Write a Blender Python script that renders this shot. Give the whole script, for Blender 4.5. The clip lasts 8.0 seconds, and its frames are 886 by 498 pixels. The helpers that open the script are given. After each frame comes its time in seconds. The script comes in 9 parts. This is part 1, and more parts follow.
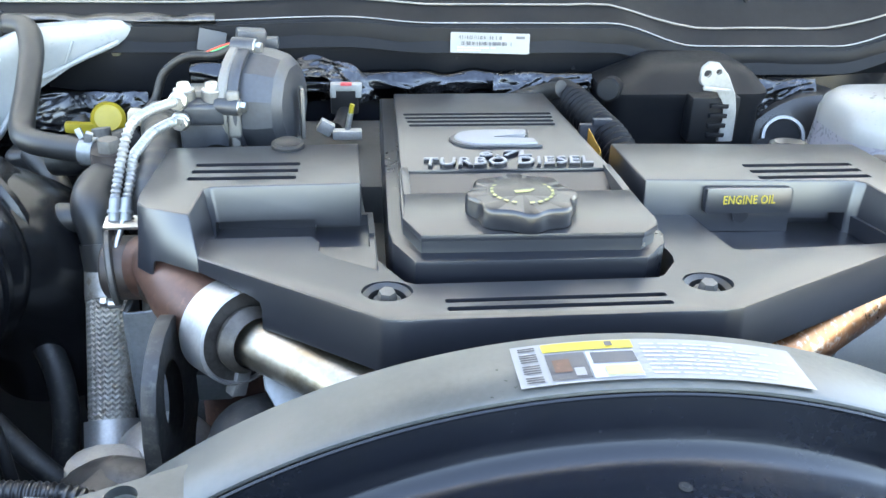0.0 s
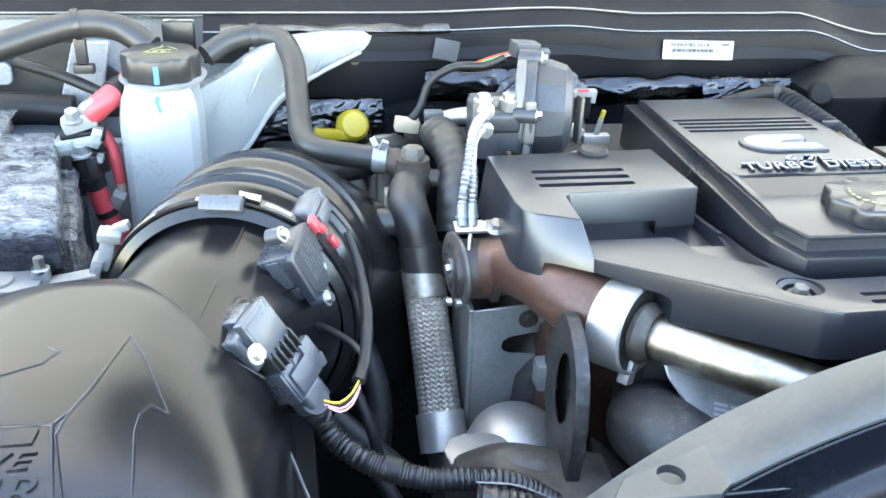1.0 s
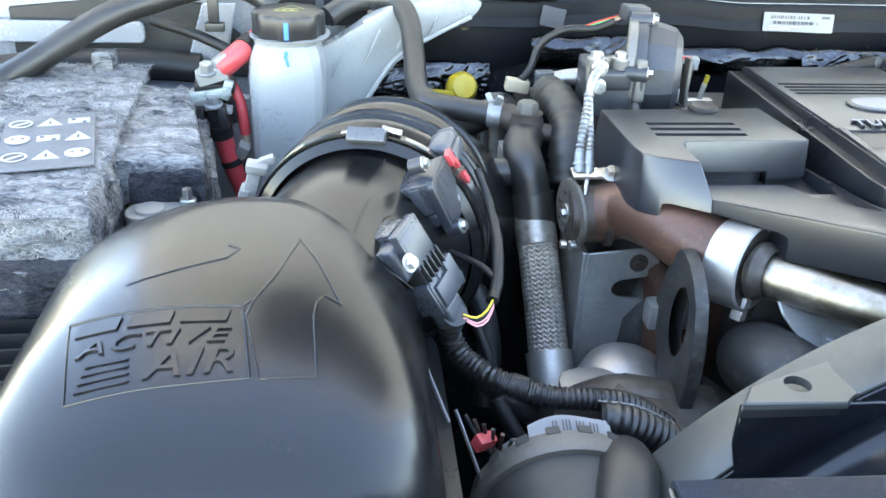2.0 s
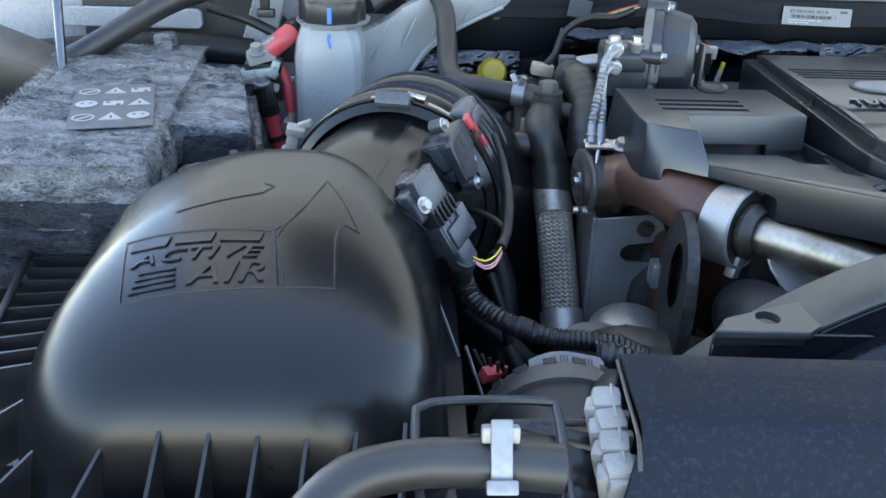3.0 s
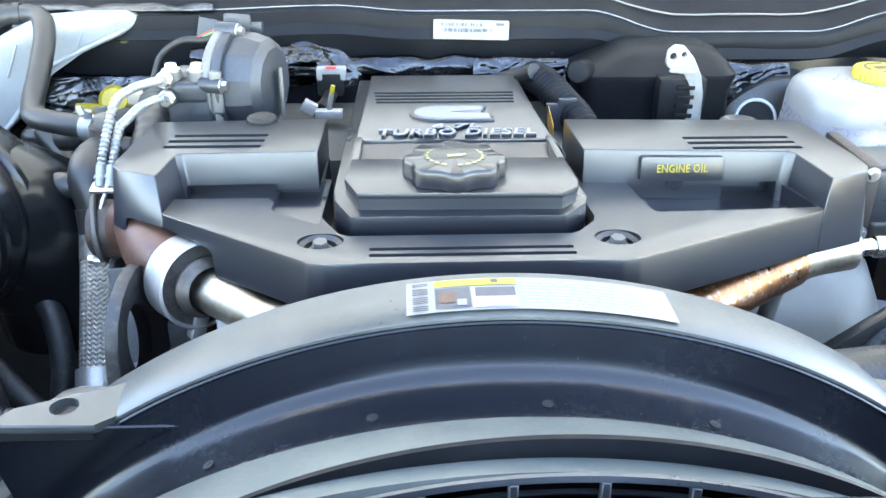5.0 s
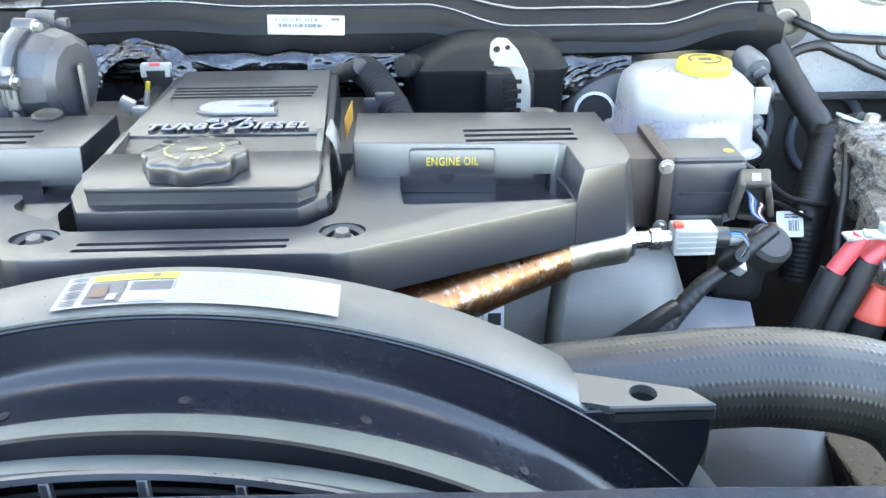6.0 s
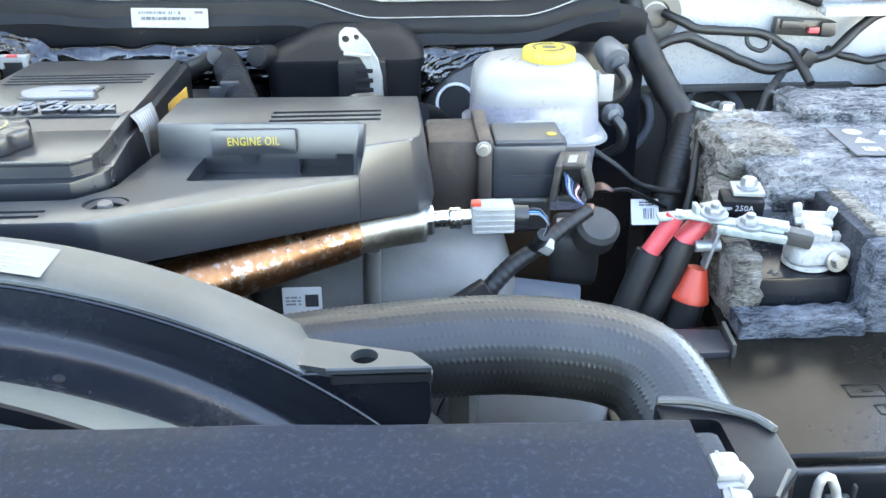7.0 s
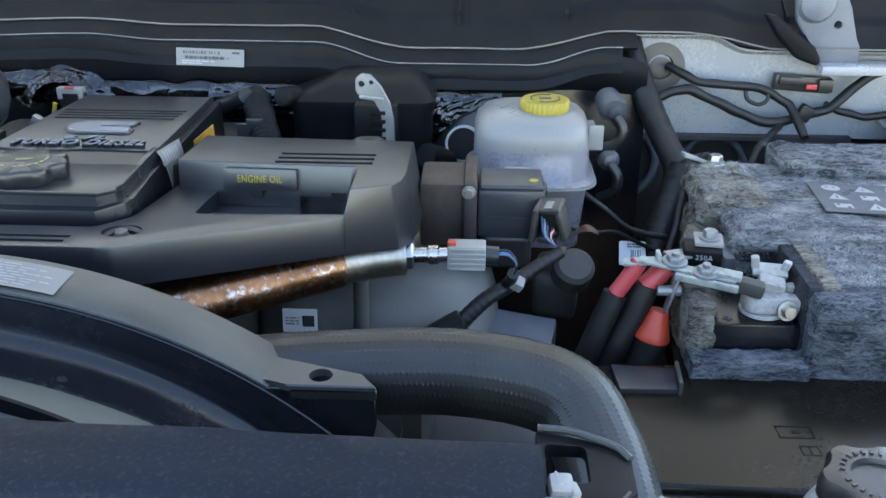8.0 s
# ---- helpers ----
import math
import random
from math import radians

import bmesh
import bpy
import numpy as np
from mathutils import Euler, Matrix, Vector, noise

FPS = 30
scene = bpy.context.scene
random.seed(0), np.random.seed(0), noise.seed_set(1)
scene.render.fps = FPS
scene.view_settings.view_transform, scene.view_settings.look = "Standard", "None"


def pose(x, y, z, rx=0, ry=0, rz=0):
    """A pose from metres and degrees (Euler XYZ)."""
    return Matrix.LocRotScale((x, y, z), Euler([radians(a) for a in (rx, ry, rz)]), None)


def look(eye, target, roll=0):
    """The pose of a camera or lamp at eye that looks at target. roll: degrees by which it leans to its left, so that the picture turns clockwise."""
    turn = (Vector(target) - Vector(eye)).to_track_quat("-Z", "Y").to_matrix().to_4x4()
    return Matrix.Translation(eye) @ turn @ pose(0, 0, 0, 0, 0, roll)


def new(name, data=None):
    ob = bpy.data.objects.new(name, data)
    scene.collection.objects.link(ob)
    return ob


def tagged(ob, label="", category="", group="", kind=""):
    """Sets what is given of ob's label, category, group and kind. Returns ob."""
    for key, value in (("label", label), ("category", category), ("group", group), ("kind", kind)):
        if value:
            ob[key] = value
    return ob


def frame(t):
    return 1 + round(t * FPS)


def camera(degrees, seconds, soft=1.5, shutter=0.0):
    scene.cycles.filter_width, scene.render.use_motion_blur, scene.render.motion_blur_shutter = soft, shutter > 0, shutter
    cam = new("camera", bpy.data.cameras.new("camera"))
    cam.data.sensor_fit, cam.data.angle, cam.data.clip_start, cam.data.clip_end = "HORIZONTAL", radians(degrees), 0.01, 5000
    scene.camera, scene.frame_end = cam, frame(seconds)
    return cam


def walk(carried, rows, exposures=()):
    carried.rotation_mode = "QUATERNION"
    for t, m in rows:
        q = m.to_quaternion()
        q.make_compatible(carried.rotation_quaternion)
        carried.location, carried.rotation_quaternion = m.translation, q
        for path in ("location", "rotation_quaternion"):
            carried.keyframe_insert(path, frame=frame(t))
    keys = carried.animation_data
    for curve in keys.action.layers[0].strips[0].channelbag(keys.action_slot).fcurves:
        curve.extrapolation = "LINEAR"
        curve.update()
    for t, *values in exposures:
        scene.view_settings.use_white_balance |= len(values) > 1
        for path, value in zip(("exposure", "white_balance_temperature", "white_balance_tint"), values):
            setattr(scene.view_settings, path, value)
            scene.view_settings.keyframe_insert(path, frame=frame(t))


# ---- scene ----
cam = camera(52.5, 8.0)
METRES, EYE, TILT, LEAN, TURN = 1.5, 1.5, -27.0, -1.5, -6.0
ROWS = [
    (0.0, 0.0, 0.0, 0.0, -0.0, 0.0, -0.0),
    (0.5, -0.1452, -0.0276, 0.0039, -1.71, -0.27, 0.87),
    (1.0, -0.2156, -0.0327, 0.0077, -3.23, -0.67, 0.98),
    (1.5, -0.2508, -0.0429, 0.0052, -4.01, -0.83, 0.81),
    (2.0, -0.2554, -0.0623, -0.0277, 0.17, -0.52, -0.73),
    (2.2, -0.2510, -0.0758, -0.0379, 1.82, -0.56, -1.17),
    (3.3, -0.2187, -0.1121, -0.0633, 3.50, 0.64, -2.26),
    (3.5, -0.2018, -0.1078, -0.0574, 3.24, 0.71, -2.47),
    (4.0, -0.1228, -0.0888, -0.0368, 3.52, 0.15, -1.75),
    (4.5, -0.0099, -0.0583, -0.0228, 4.13, 0.15, -0.73),
    (4.7, 0.0207, -0.0449, -0.0235, 3.87, 0.29, -0.54),
    (5.8, 0.1621, -0.0248, -0.0207, 3.35, -0.18, -0.45),
    (6.0, 0.1898, -0.0205, -0.0257, 3.55, 0.35, -0.03),
    (6.5, 0.2544, -0.0065, -0.0311, 3.57, 0.55, 0.22),
    (7.0, 0.3051, -0.0168, -0.0463, 3.91, 1.31, 0.17),
    (7.5, 0.3365, -0.0556, -0.0546, 5.49, 1.74, -0.18),
    (8.0, 0.3638, -0.0714, -0.0355, 8.03, 2.26, -2.76),
]
EXPOSURES = [(0.0, 5.15, 8360, 10), (1.0, 5.45, 8660, 10), (2.2, 4.85, 8460, 10), (3.3, 3.78, 7400, 10), (3.6, 3.78, 7300, 10), (4.0, 4.6, 7500, 10), (4.5, 5.47, 7910, 10), (5.0, 5.4, 8110, 10), (6.0, 5.39, 8510, 10), (6.5, 5.31, 8610, 10), (7.2, 5.12, 8260, 10), (7.7, 3.86, 7710, 10), (8.0, 3.87, 7780, 10)]
walk(cam, [(t, pose(0, 0, EYE, TILT, LEAN, TURN) @ pose(METRES * x, METRES * y, METRES * z, 90 + pitch, roll, yaw)) for t, x, y, z, yaw, pitch, roll in ROWS], EXPOSURES)

# ---- world and sun ----
SUN_ELEV, SUN_AZ = 52.0, 10.0          # the sun stands ahead, behind the raised hood
world = bpy.data.worlds.new("sky")
scene.world = world
world.use_nodes = True
wn = world.node_tree
sky = wn.nodes.new("ShaderNodeTexSky")
sky.sky_type, sky.sun_disc = "NISHITA", False
sky.sun_elevation, sky.sun_rotation = radians(SUN_ELEV), radians(SUN_AZ)
sky.dust_density, sky.ozone_density, sky.altitude = 0.15, 1.6, 600.0      # clear deep-blue sky
bg = wn.nodes["Background"]
bg.inputs["Strength"].default_value = 0.085
wn.links.new(sky.outputs[0], bg.inputs[0])
sun = new("sun", bpy.data.lights.new("sun", "SUN"))
sun.data.energy, sun.data.angle, sun.data.color = 5.0, radians(0.6), (1.0, 0.94, 0.86)
sd = Vector((math.sin(radians(SUN_AZ)) * math.cos(radians(SUN_ELEV)), math.cos(radians(SUN_AZ)) * math.cos(radians(SUN_ELEV)), math.sin(radians(SUN_ELEV))))
sun.matrix_world = look(sd * 20, (0, 0.5, 1.2))


# ---- materials ----
def material(name, color, rough=0.5, metal=0.0, vary=0.25, coarse=18.0, fine=260.0, bump=0.12, dust=0.0, dust_color=(0.32, 0.30, 0.27), spec=0.5, trans=0.0, sss=0.0, sheen=0.11):
    """Plain surface with two scales of variation, fine relief and a film of dust on upward patches of its own shape."""
    m = bpy.data.materials.new(name)
    m.use_nodes = True
    n, l = m.node_tree.nodes, m.node_tree.links
    p = n["Principled BSDF"]
    tc = n.new("ShaderNodeTexCoord")
    a = n.new("ShaderNodeTexNoise"); a.inputs["Scale"].default_value = coarse; a.inputs["Detail"].default_value = 5
    b = n.new("ShaderNodeTexNoise"); b.inputs["Scale"].default_value = fine; b.inputs["Detail"].default_value = 3
    l.new(tc.outputs["Object"], a.inputs["Vector"]); l.new(tc.outputs["Object"], b.inputs["Vector"])
    mixv = n.new("ShaderNodeMath"); mixv.operation = "MULTIPLY_ADD"; mixv.inputs[1].default_value = 0.6
    scl = n.new("ShaderNodeMath"); scl.operation = "MULTIPLY"; scl.inputs[1].default_value = 0.4
    l.new(b.outputs["Fac"], scl.inputs[0]); l.new(a.outputs["Fac"], mixv.inputs[0]); l.new(scl.outputs[0], mixv.inputs[2])
    ramp = n.new("ShaderNodeMapRange")
    ramp.inputs["From Min"].default_value, ramp.inputs["From Max"].default_value = 0.3, 0.7
    l.new(mixv.outputs[0], ramp.inputs["Value"])
    mc = n.new("ShaderNodeMix"); mc.data_type = "RGBA"
    mc.inputs["A"].default_value = (*[c * (1 - vary) for c in color], 1)
    mc.inputs["B"].default_value = (*[min(1, c * (1 + vary)) for c in color], 1)
    l.new(ramp.outputs[0], mc.inputs["Factor"])
    out = mc.outputs["Result"]
    if dust > 0:
        d = n.new("ShaderNodeTexNoise"); d.inputs["Scale"].default_value = 7.0; d.inputs["Detail"].default_value = 8; d.inputs["Roughness"].default_value = 0.7
        l.new(tc.outputs["Object"], d.inputs["Vector"])
        dr = n.new("ShaderNodeMapRange"); dr.inputs["From Min"].default_value, dr.inputs["From Max"].default_value = 0.42, 0.75
        dr.inputs["To Max"].default_value = dust
        l.new(d.outputs["Fac"], dr.inputs["Value"])
        md = n.new("ShaderNodeMix"); md.data_type = "RGBA"; md.inputs["B"].default_value = (*dust_color, 1)
        l.new(dr.outputs[0], md.inputs["Factor"]); l.new(out, md.inputs["A"])
        out = md.outputs["Result"]
    l.new(out, p.inputs["Base Color"])
    rr = n.new("ShaderNodeMapRange"); rr.inputs["To Min"].default_value, rr.inputs["To Max"].default_value = max(0.03, rough - sheen), min(1, rough + sheen)
    l.new(mixv.outputs[0], rr.inputs["Value"]); rr.inputs["From Min"].default_value, rr.inputs["From Max"].default_value = 0.3, 0.7
    l.new(rr.outputs[0], p.inputs["Roughness"])
    p.inputs["Metallic"].default_value = metal
    p.inputs["Specular IOR Level"].default_value = spec
    p.inputs["Transmission Weight"].default_value = trans
    if sss:
        p.inputs["Subsurface Weight"].default_value = sss
        p.inputs["Subsurface Radius"].default_value = (0.02, 0.02, 0.02)
    if bump:
        bp = n.new("ShaderNodeBump"); bp.inputs["Strength"].default_value = bump; bp.inputs["Distance"].default_value = 0.0006
        l.new(mixv.outputs[0], bp.inputs["Height"]); l.new(bp.outputs[0], p.inputs["Normal"])
    return m


def rusted(name, base, spots, amount, rough=0.35, metal=1.0, scale=40.0):
    """Heat-tinted metal: one colour broken by patches of another."""
    m = material(name, base, rough, metal, 0.3, 25, 200, 0.2)
    n, l = m.node_tree.nodes, m.node_tree.links
    p = n["Principled BSDF"]
    src = p.inputs["Base Color"].links[0].from_socket
    tc = n.new("ShaderNodeTexCoord")
    t = n.new("ShaderNodeTexNoise"); t.inputs["Scale"].default_value = scale; t.inputs["Detail"].default_value = 9; t.inputs["Roughness"].default_value = 0.75
    l.new(tc.outputs["Object"], t.inputs["Vector"])
    r = n.new("ShaderNodeMapRange"); r.inputs["From Min"].default_value, r.inputs["From Max"].default_value = 1 - amount - 0.06, 1 - amount + 0.06
    l.new(t.outputs["Fac"], r.inputs["Value"])
    mx = n.new("ShaderNodeMix"); mx.data_type = "RGBA"; mx.inputs["B"].default_value = (*spots, 1)
    l.new(r.outputs[0], mx.inputs["Factor"]); l.new(src, mx.inputs["A"]); l.new(mx.outputs["Result"], p.inputs["Base Color"])
    return m


M_COVER = material("cover plastic", (0.0102, 0.0113, 0.0150), 0.30, 0, 0.05, 6, 120, 0.0, dust=0.0, spec=0.80, sheen=0.025)
M_BLACK = material("black plastic", (0.011, 0.011, 0.012), 0.36, 0, 0.3, 20, 500, 0.15, dust=0.03)
M_AIRBOX = material("airbox plastic", (0.0052, 0.0054, 0.0062), 0.26, 0, 0.1, 5, 60, 0.0, dust=0.0, spec=0.36, sheen=0.02)
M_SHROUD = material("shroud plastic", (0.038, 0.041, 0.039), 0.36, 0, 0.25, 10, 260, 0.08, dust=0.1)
M_RUBBER = material("rubber", (0.0115, 0.0116, 0.012), 0.44, 0, 0.3, 22, 400, 0.2, dust=0.06)
M_HOSE = material("dusty hose rubber", (0.0085, 0.0088, 0.0088), 0.42, 0, 0.25, 16, 300, 0.2, dust=0.14, dust_color=(0.16, 0.16, 0.12))
# also fills holes and recesses, where its dark stands for shade
M_DARK = material("sooty metal and shade fill", (0.024, 0.023, 0.022), 0.6, 0, 0.45, 12, 120, 0.5, dust=0.12, dust_color=(0.12, 0.11, 0.10))
M_CAST = material("cast iron", (0.10, 0.093, 0.085), 0.6, 0.6, 0.35, 30, 300, 0.5, dust=0.2)
M_ALU = material("dull aluminium", (0.36, 0.35, 0.34), 0.46, 0.75, 0.22, 30, 400, 0.35, dust=0.2)
M_STEEL = material("bright steel", (0.44, 0.42, 0.39), 0.3, 1.0, 0.2, 20, 500, 0.15, dust=0.1)
M_CHROME = material("dull chrome rod", (0.16, 0.165, 0.175), 0.18, 1.0, 0.1, 20, 400, 0.05)
M_ZINC = material("zinc plated steel", (0.42, 0.42, 0.41), 0.34, 1.0, 0.2, 60, 500, 0.15, dust=0.1)
M_GALV = material("galvanised sheet", (0.23, 0.238, 0.243), 0.42, 0.55, 0.25, 30, 300, 0.2, dust=0.2)
M_PAINT = material("white body paint", (0.255, 0.267, 0.285), 0.28, 0, 0.05, 10, 300, 0.02, dust=0.06)
M_BOTTLE = material("milky polypropylene", (0.24, 0.252, 0.255), 0.33, 0, 0.08, 10, 200, 0.03, sss=0.3)
M_YELLOW = material("yellow plastic", (0.30, 0.225, 0.016), 0.42, 0, 0.1, 20, 300, 0.05)
M_AMBER = material("amber label", (0.36, 0.19, 0.03), 0.45, 0, 0.15, 40, 300, 0.0)
M_RED = material("red plastic", (0.42, 0.042, 0.050), 0.42, 0, 0.15, 30, 300, 0.1, dust=0.06)
M_ORANGE = material("orange red plastic", (0.40, 0.038, 0.018), 0.4, 0, 0.1, 30, 300, 0.05)
M_GREY = material("grey plastic", (0.052, 0.058, 0.068), 0.36, 0, 0.15, 20, 500, 0.15, dust=0.05)
M_PRINTPAD = material("printed grey fabric", (0.085, 0.088, 0.094), 0.8, 0, 0.35, 60, 400, 0.6)
M_WHITE = material("white plastic", (0.20, 0.197, 0.187), 0.5, 0, 0.2, 40, 400, 0.25, dust=0.2)
M_OXIDE = rusted("chalky lead oxide", (0.30, 0.295, 0.28), (0.17, 0.166, 0.155), 0.40, 0.8, 0.0, 140)
M_PAPER = material("white label", (0.16, 0.16, 0.16), 0.4, 0, 0.05, 20, 300, 0.0)
M_PICTO = material("white print", (0.27, 0.27, 0.27), 0.5, 0, 0.08, 40, 300, 0.0)
M_INK = material("black ink", (0.04, 0.04, 0.045), 0.5, 0, 0.1, 50, 300, 0.0)
M_INKGREY = material("grey ink", (0.3, 0.3, 0.32), 0.5, 0, 0.1, 50, 300, 0.0)
M_FOIL = material("dirty metallised film", (0.052, 0.054, 0.059), 0.24, 1.0, 0.6, 30, 330, 0.7, sheen=0.08)
M_SILVER = material("bright foil tape", (0.085, 0.087, 0.092), 0.36, 1.0, 0.6, 90, 420, 0.5, dust=0.25)
M_BROWN = rusted("brown cast metal", (0.036, 0.027, 0.024), (0.062, 0.042, 0.033), 0.42, 0.55, 0.3)
M_RUST = rusted("heat-brown manifold metal", (0.085, 0.042, 0.03), (0.17, 0.085, 0.055), 0.38, 0.45, 0.35)


def scorched(name):
    """Pipe metal tinted dark brown to orange by heat, with pale flaked patches."""
    m = rusted(name, (0.27, 0.120, 0.056), (0.46, 0.41, 0.38), 0.42, 0.34, 1.0, 130)
    n, l = m.node_tree.nodes, m.node_tree.links
    p = n["Principled BSDF"]
    src = p.inputs["Base Color"].links[0].from_socket
    tc = n.new("ShaderNodeTexCoord")
    t = n.new("ShaderNodeTexNoise"); t.inputs["Scale"].default_value = 26.0; t.inputs["Detail"].default_value = 8; t.inputs["Distortion"].default_value = 0.4
    l.new(tc.outputs["Object"], t.inputs["Vector"])
    r = n.new("ShaderNodeMapRange"); r.inputs["From Min"].default_value, r.inputs["From Max"].default_value = 0.47, 0.74
    l.new(t.outputs["Fac"], r.inputs["Value"])
    mx = n.new("ShaderNodeMix"); mx.data_type = "RGBA"; mx.inputs["B"].default_value = (0.10, 0.044, 0.024, 1)
    l.new(r.outputs[0], mx.inputs["Factor"]); l.new(src, mx.inputs["A"]); l.new(mx.outputs["Result"], p.inputs["Base Color"])
    return m


M_HOT = scorched("heat-tinted pipe")
M_TINT = rusted("straw-tinted steel", (0.36, 0.32, 0.27), (0.25, 0.21, 0.16), 0.45, 0.4, 1.0, 14)
M_CONCRETE = material("sunlit concrete", (0.19, 0.19, 0.189), 0.9, 0, 0.2, 2, 60, 0.5, dust=0.05)
M_RADPANEL = rusted("textured seal panel", (0.0055, 0.0085, 0.0145), (0.017, 0.022, 0.031), 0.42, 0.6, 0.0, 330)
M_RADPANEL.node_tree.nodes["Principled BSDF"].inputs["Specular IOR Level"].default_value = 0.16


def felted(name, dark, light, flecks=150.0):
    """Matted fibre: pale and dark tufts at two scales, with a rough relief."""
    m = bpy.data.materials.new(name)
    m.use_nodes = True
    n, l = m.node_tree.nodes, m.node_tree.links
    p = n["Principled BSDF"]
    tc = n.new("ShaderNodeTexCoord")
    big = n.new("ShaderNodeTexNoise"); big.inputs["Scale"].default_value = 38.0; big.inputs["Detail"].default_value = 4; big.inputs["Distortion"].default_value = 0.8
    tuft = n.new("ShaderNodeTexNoise"); tuft.inputs["Scale"].default_value = flecks; tuft.inputs["Detail"].default_value = 5; tuft.inputs["Roughness"].default_value = 0.7; tuft.inputs["Distortion"].default_value = 1.6
    hair = n.new("ShaderNodeTexNoise"); hair.inputs["Scale"].default_value = flecks * 5; hair.inputs["Detail"].default_value = 2
    drawn = n.new("ShaderNodeMapping"); drawn.inputs["Scale"].default_value = (0.42, 0.95, 1.15); drawn.inputs["Rotation"].default_value = (0, 0, 0.12)
    l.new(tc.outputs["Object"], drawn.inputs["Vector"])
    for t in (big, tuft, hair):
        l.new(drawn.outputs["Vector"], t.inputs["Vector"])
    mix1 = n.new("ShaderNodeMath"); mix1.operation = "MULTIPLY_ADD"; mix1.inputs[1].default_value = 0.35
    mix2 = n.new("ShaderNodeMath"); mix2.operation = "MULTIPLY_ADD"; mix2.inputs[1].default_value = 0.5
    sc = n.new("ShaderNodeMath"); sc.operation = "MULTIPLY"; sc.inputs[1].default_value = 0.15
    l.new(hair.outputs["Fac"], sc.inputs[0]); l.new(tuft.outputs["Fac"], mix2.inputs[0]); l.new(sc.outputs[0], mix2.inputs[2])
    l.new(big.outputs["Fac"], mix1.inputs[0]); l.new(mix2.outputs[0], mix1.inputs[2])
    rm = n.new("ShaderNodeMapRange"); rm.inputs["From Min"].default_value, rm.inputs["From Max"].default_value = 0.41, 0.60
    l.new(mix1.outputs[0], rm.inputs["Value"])
    mc = n.new("ShaderNodeMix"); mc.data_type = "RGBA"
    mc.inputs["A"].default_value = (*dark, 1); mc.inputs["B"].default_value = (*light, 1)
    l.new(rm.outputs[0], mc.inputs["Factor"]); l.new(mc.outputs["Result"], p.inputs["Base Color"])
    p.inputs["Roughness"].default_value = 0.95
    p.inputs["Specular IOR Level"].default_value = 0.1
    bp = n.new("ShaderNodeBump"); bp.inputs["Strength"].default_value = 1.0; bp.inputs["Distance"].default_value = 0.003
    l.new(mix2.outputs[0], bp.inputs["Height"]); l.new(bp.outputs[0], p.inputs["Normal"])
    return m


M_FELT = felted("matted grey felt", (0.026, 0.028, 0.033), (0.215, 0.217, 0.22), 125.0)
# the grey felt darkened and blued, for blanket fronts in shade
M_FELTBLUE = felted("grey felt darkened for its front", (0.016, 0.0185, 0.024), (0.135, 0.146, 0.162), 150.0)
M_FELTBROWN = felted("dusty brown-grey felt", (0.035, 0.030, 0.026), (0.24, 0.22, 0.19))
# felt darkened for shaded edges and undersides; also the hood pad
M_FELTDARK = felted("darkened felt", (0.012, 0.013, 0.017), (0.06, 0.062, 0.07), 220.0)
M_LOOM = material("black loom tape", (0.0075, 0.0075, 0.0082), 0.48, 0, 0.3, 60, 350, 0.9, dust=0.05, dust_color=(0.10, 0.10, 0.095), spec=0.35)
M_TAN = material("tan plastic", (0.3, 0.25, 0.18), 0.5, 0, 0.2, 20, 300, 0.1)
M_BLUEINK = material("blue paint mark", (0.03, 0.18, 0.5), 0.5, 0, 0.1, 20, 300, 0.0)
M_BLUEW = material("blue wire", (0.03, 0.08, 0.17), 0.5, 0, 0.1)
M_GREENW = material("green wire", (0.05, 0.35, 0.15), 0.5, 0, 0.1)
M_PINKW = material("pink wire", (0.7, 0.3, 0.3), 0.5, 0, 0.1)
M_YELLOWW = material("yellow wire", (0.75, 0.55, 0.05), 0.5, 0, 0.1)
M_TRAY = material("dusty tray plastic", (0.0085, 0.0072, 0.0055), 0.26, 0, 0.2, 7, 200, 0.0, dust=0.06, dust_color=(0.035, 0.026, 0.016), spec=0.2, sheen=0.05)
M_GREYDARK = material("dark grey plastic", (0.018, 0.02, 0.026), 0.38, 0, 0.15, 20, 500, 0.1, dust=0.02)
M_GROM = material("tan rubber", (0.075, 0.068, 0.060), 0.6, 0, 0.2, 20, 400, 0.1)
M_FLUIDB = material("fluid-filled milky plastic", (0.175, 0.167, 0.19), 0.3, 0, 0.06, 10, 200, 0.03, sss=0.3)
M_CASTALU = material("dusty cast aluminium", (0.15, 0.146, 0.137), 0.55, 0.5, 0.2, 14, 500, 0.3, dust=0.15)
M_SEAL = material("dusty grey seal rubber", (0.066, 0.073, 0.068), 0.42, 0, 0.3, 12, 300, 0.25, dust=0.3, dust_color=(0.19, 0.19, 0.155))
M_HOODW = material("white hood paint", (0.82, 0.81, 0.79), 0.4, 0, 0.03, 3, 100, 0.0)
M_YPRINT = material("faded yellow print", (0.25, 0.24, 0.10), 0.45, 0, 0.25, 60, 400, 0.0)
M_VERDI = rusted("corroded zinc bar", (0.28, 0.31, 0.295), (0.15, 0.185, 0.17), 0.42, 0.5, 0.4, 70)
M_GRIME = rusted("oily brown cast metal", (0.060, 0.053, 0.047), (0.032, 0.027, 0.023), 0.45, 0.5, 0.3, 45)
M_ACT = material("grimy blue-grey casting", (0.026, 0.030, 0.037), 0.42, 0.2, 0.35, 30, 260, 0.2, dust=0.08)
M_PINKTAG = material("pink plastic", (0.33, 0.06, 0.16), 0.5, 0, 0.1, 30, 300, 0.05)
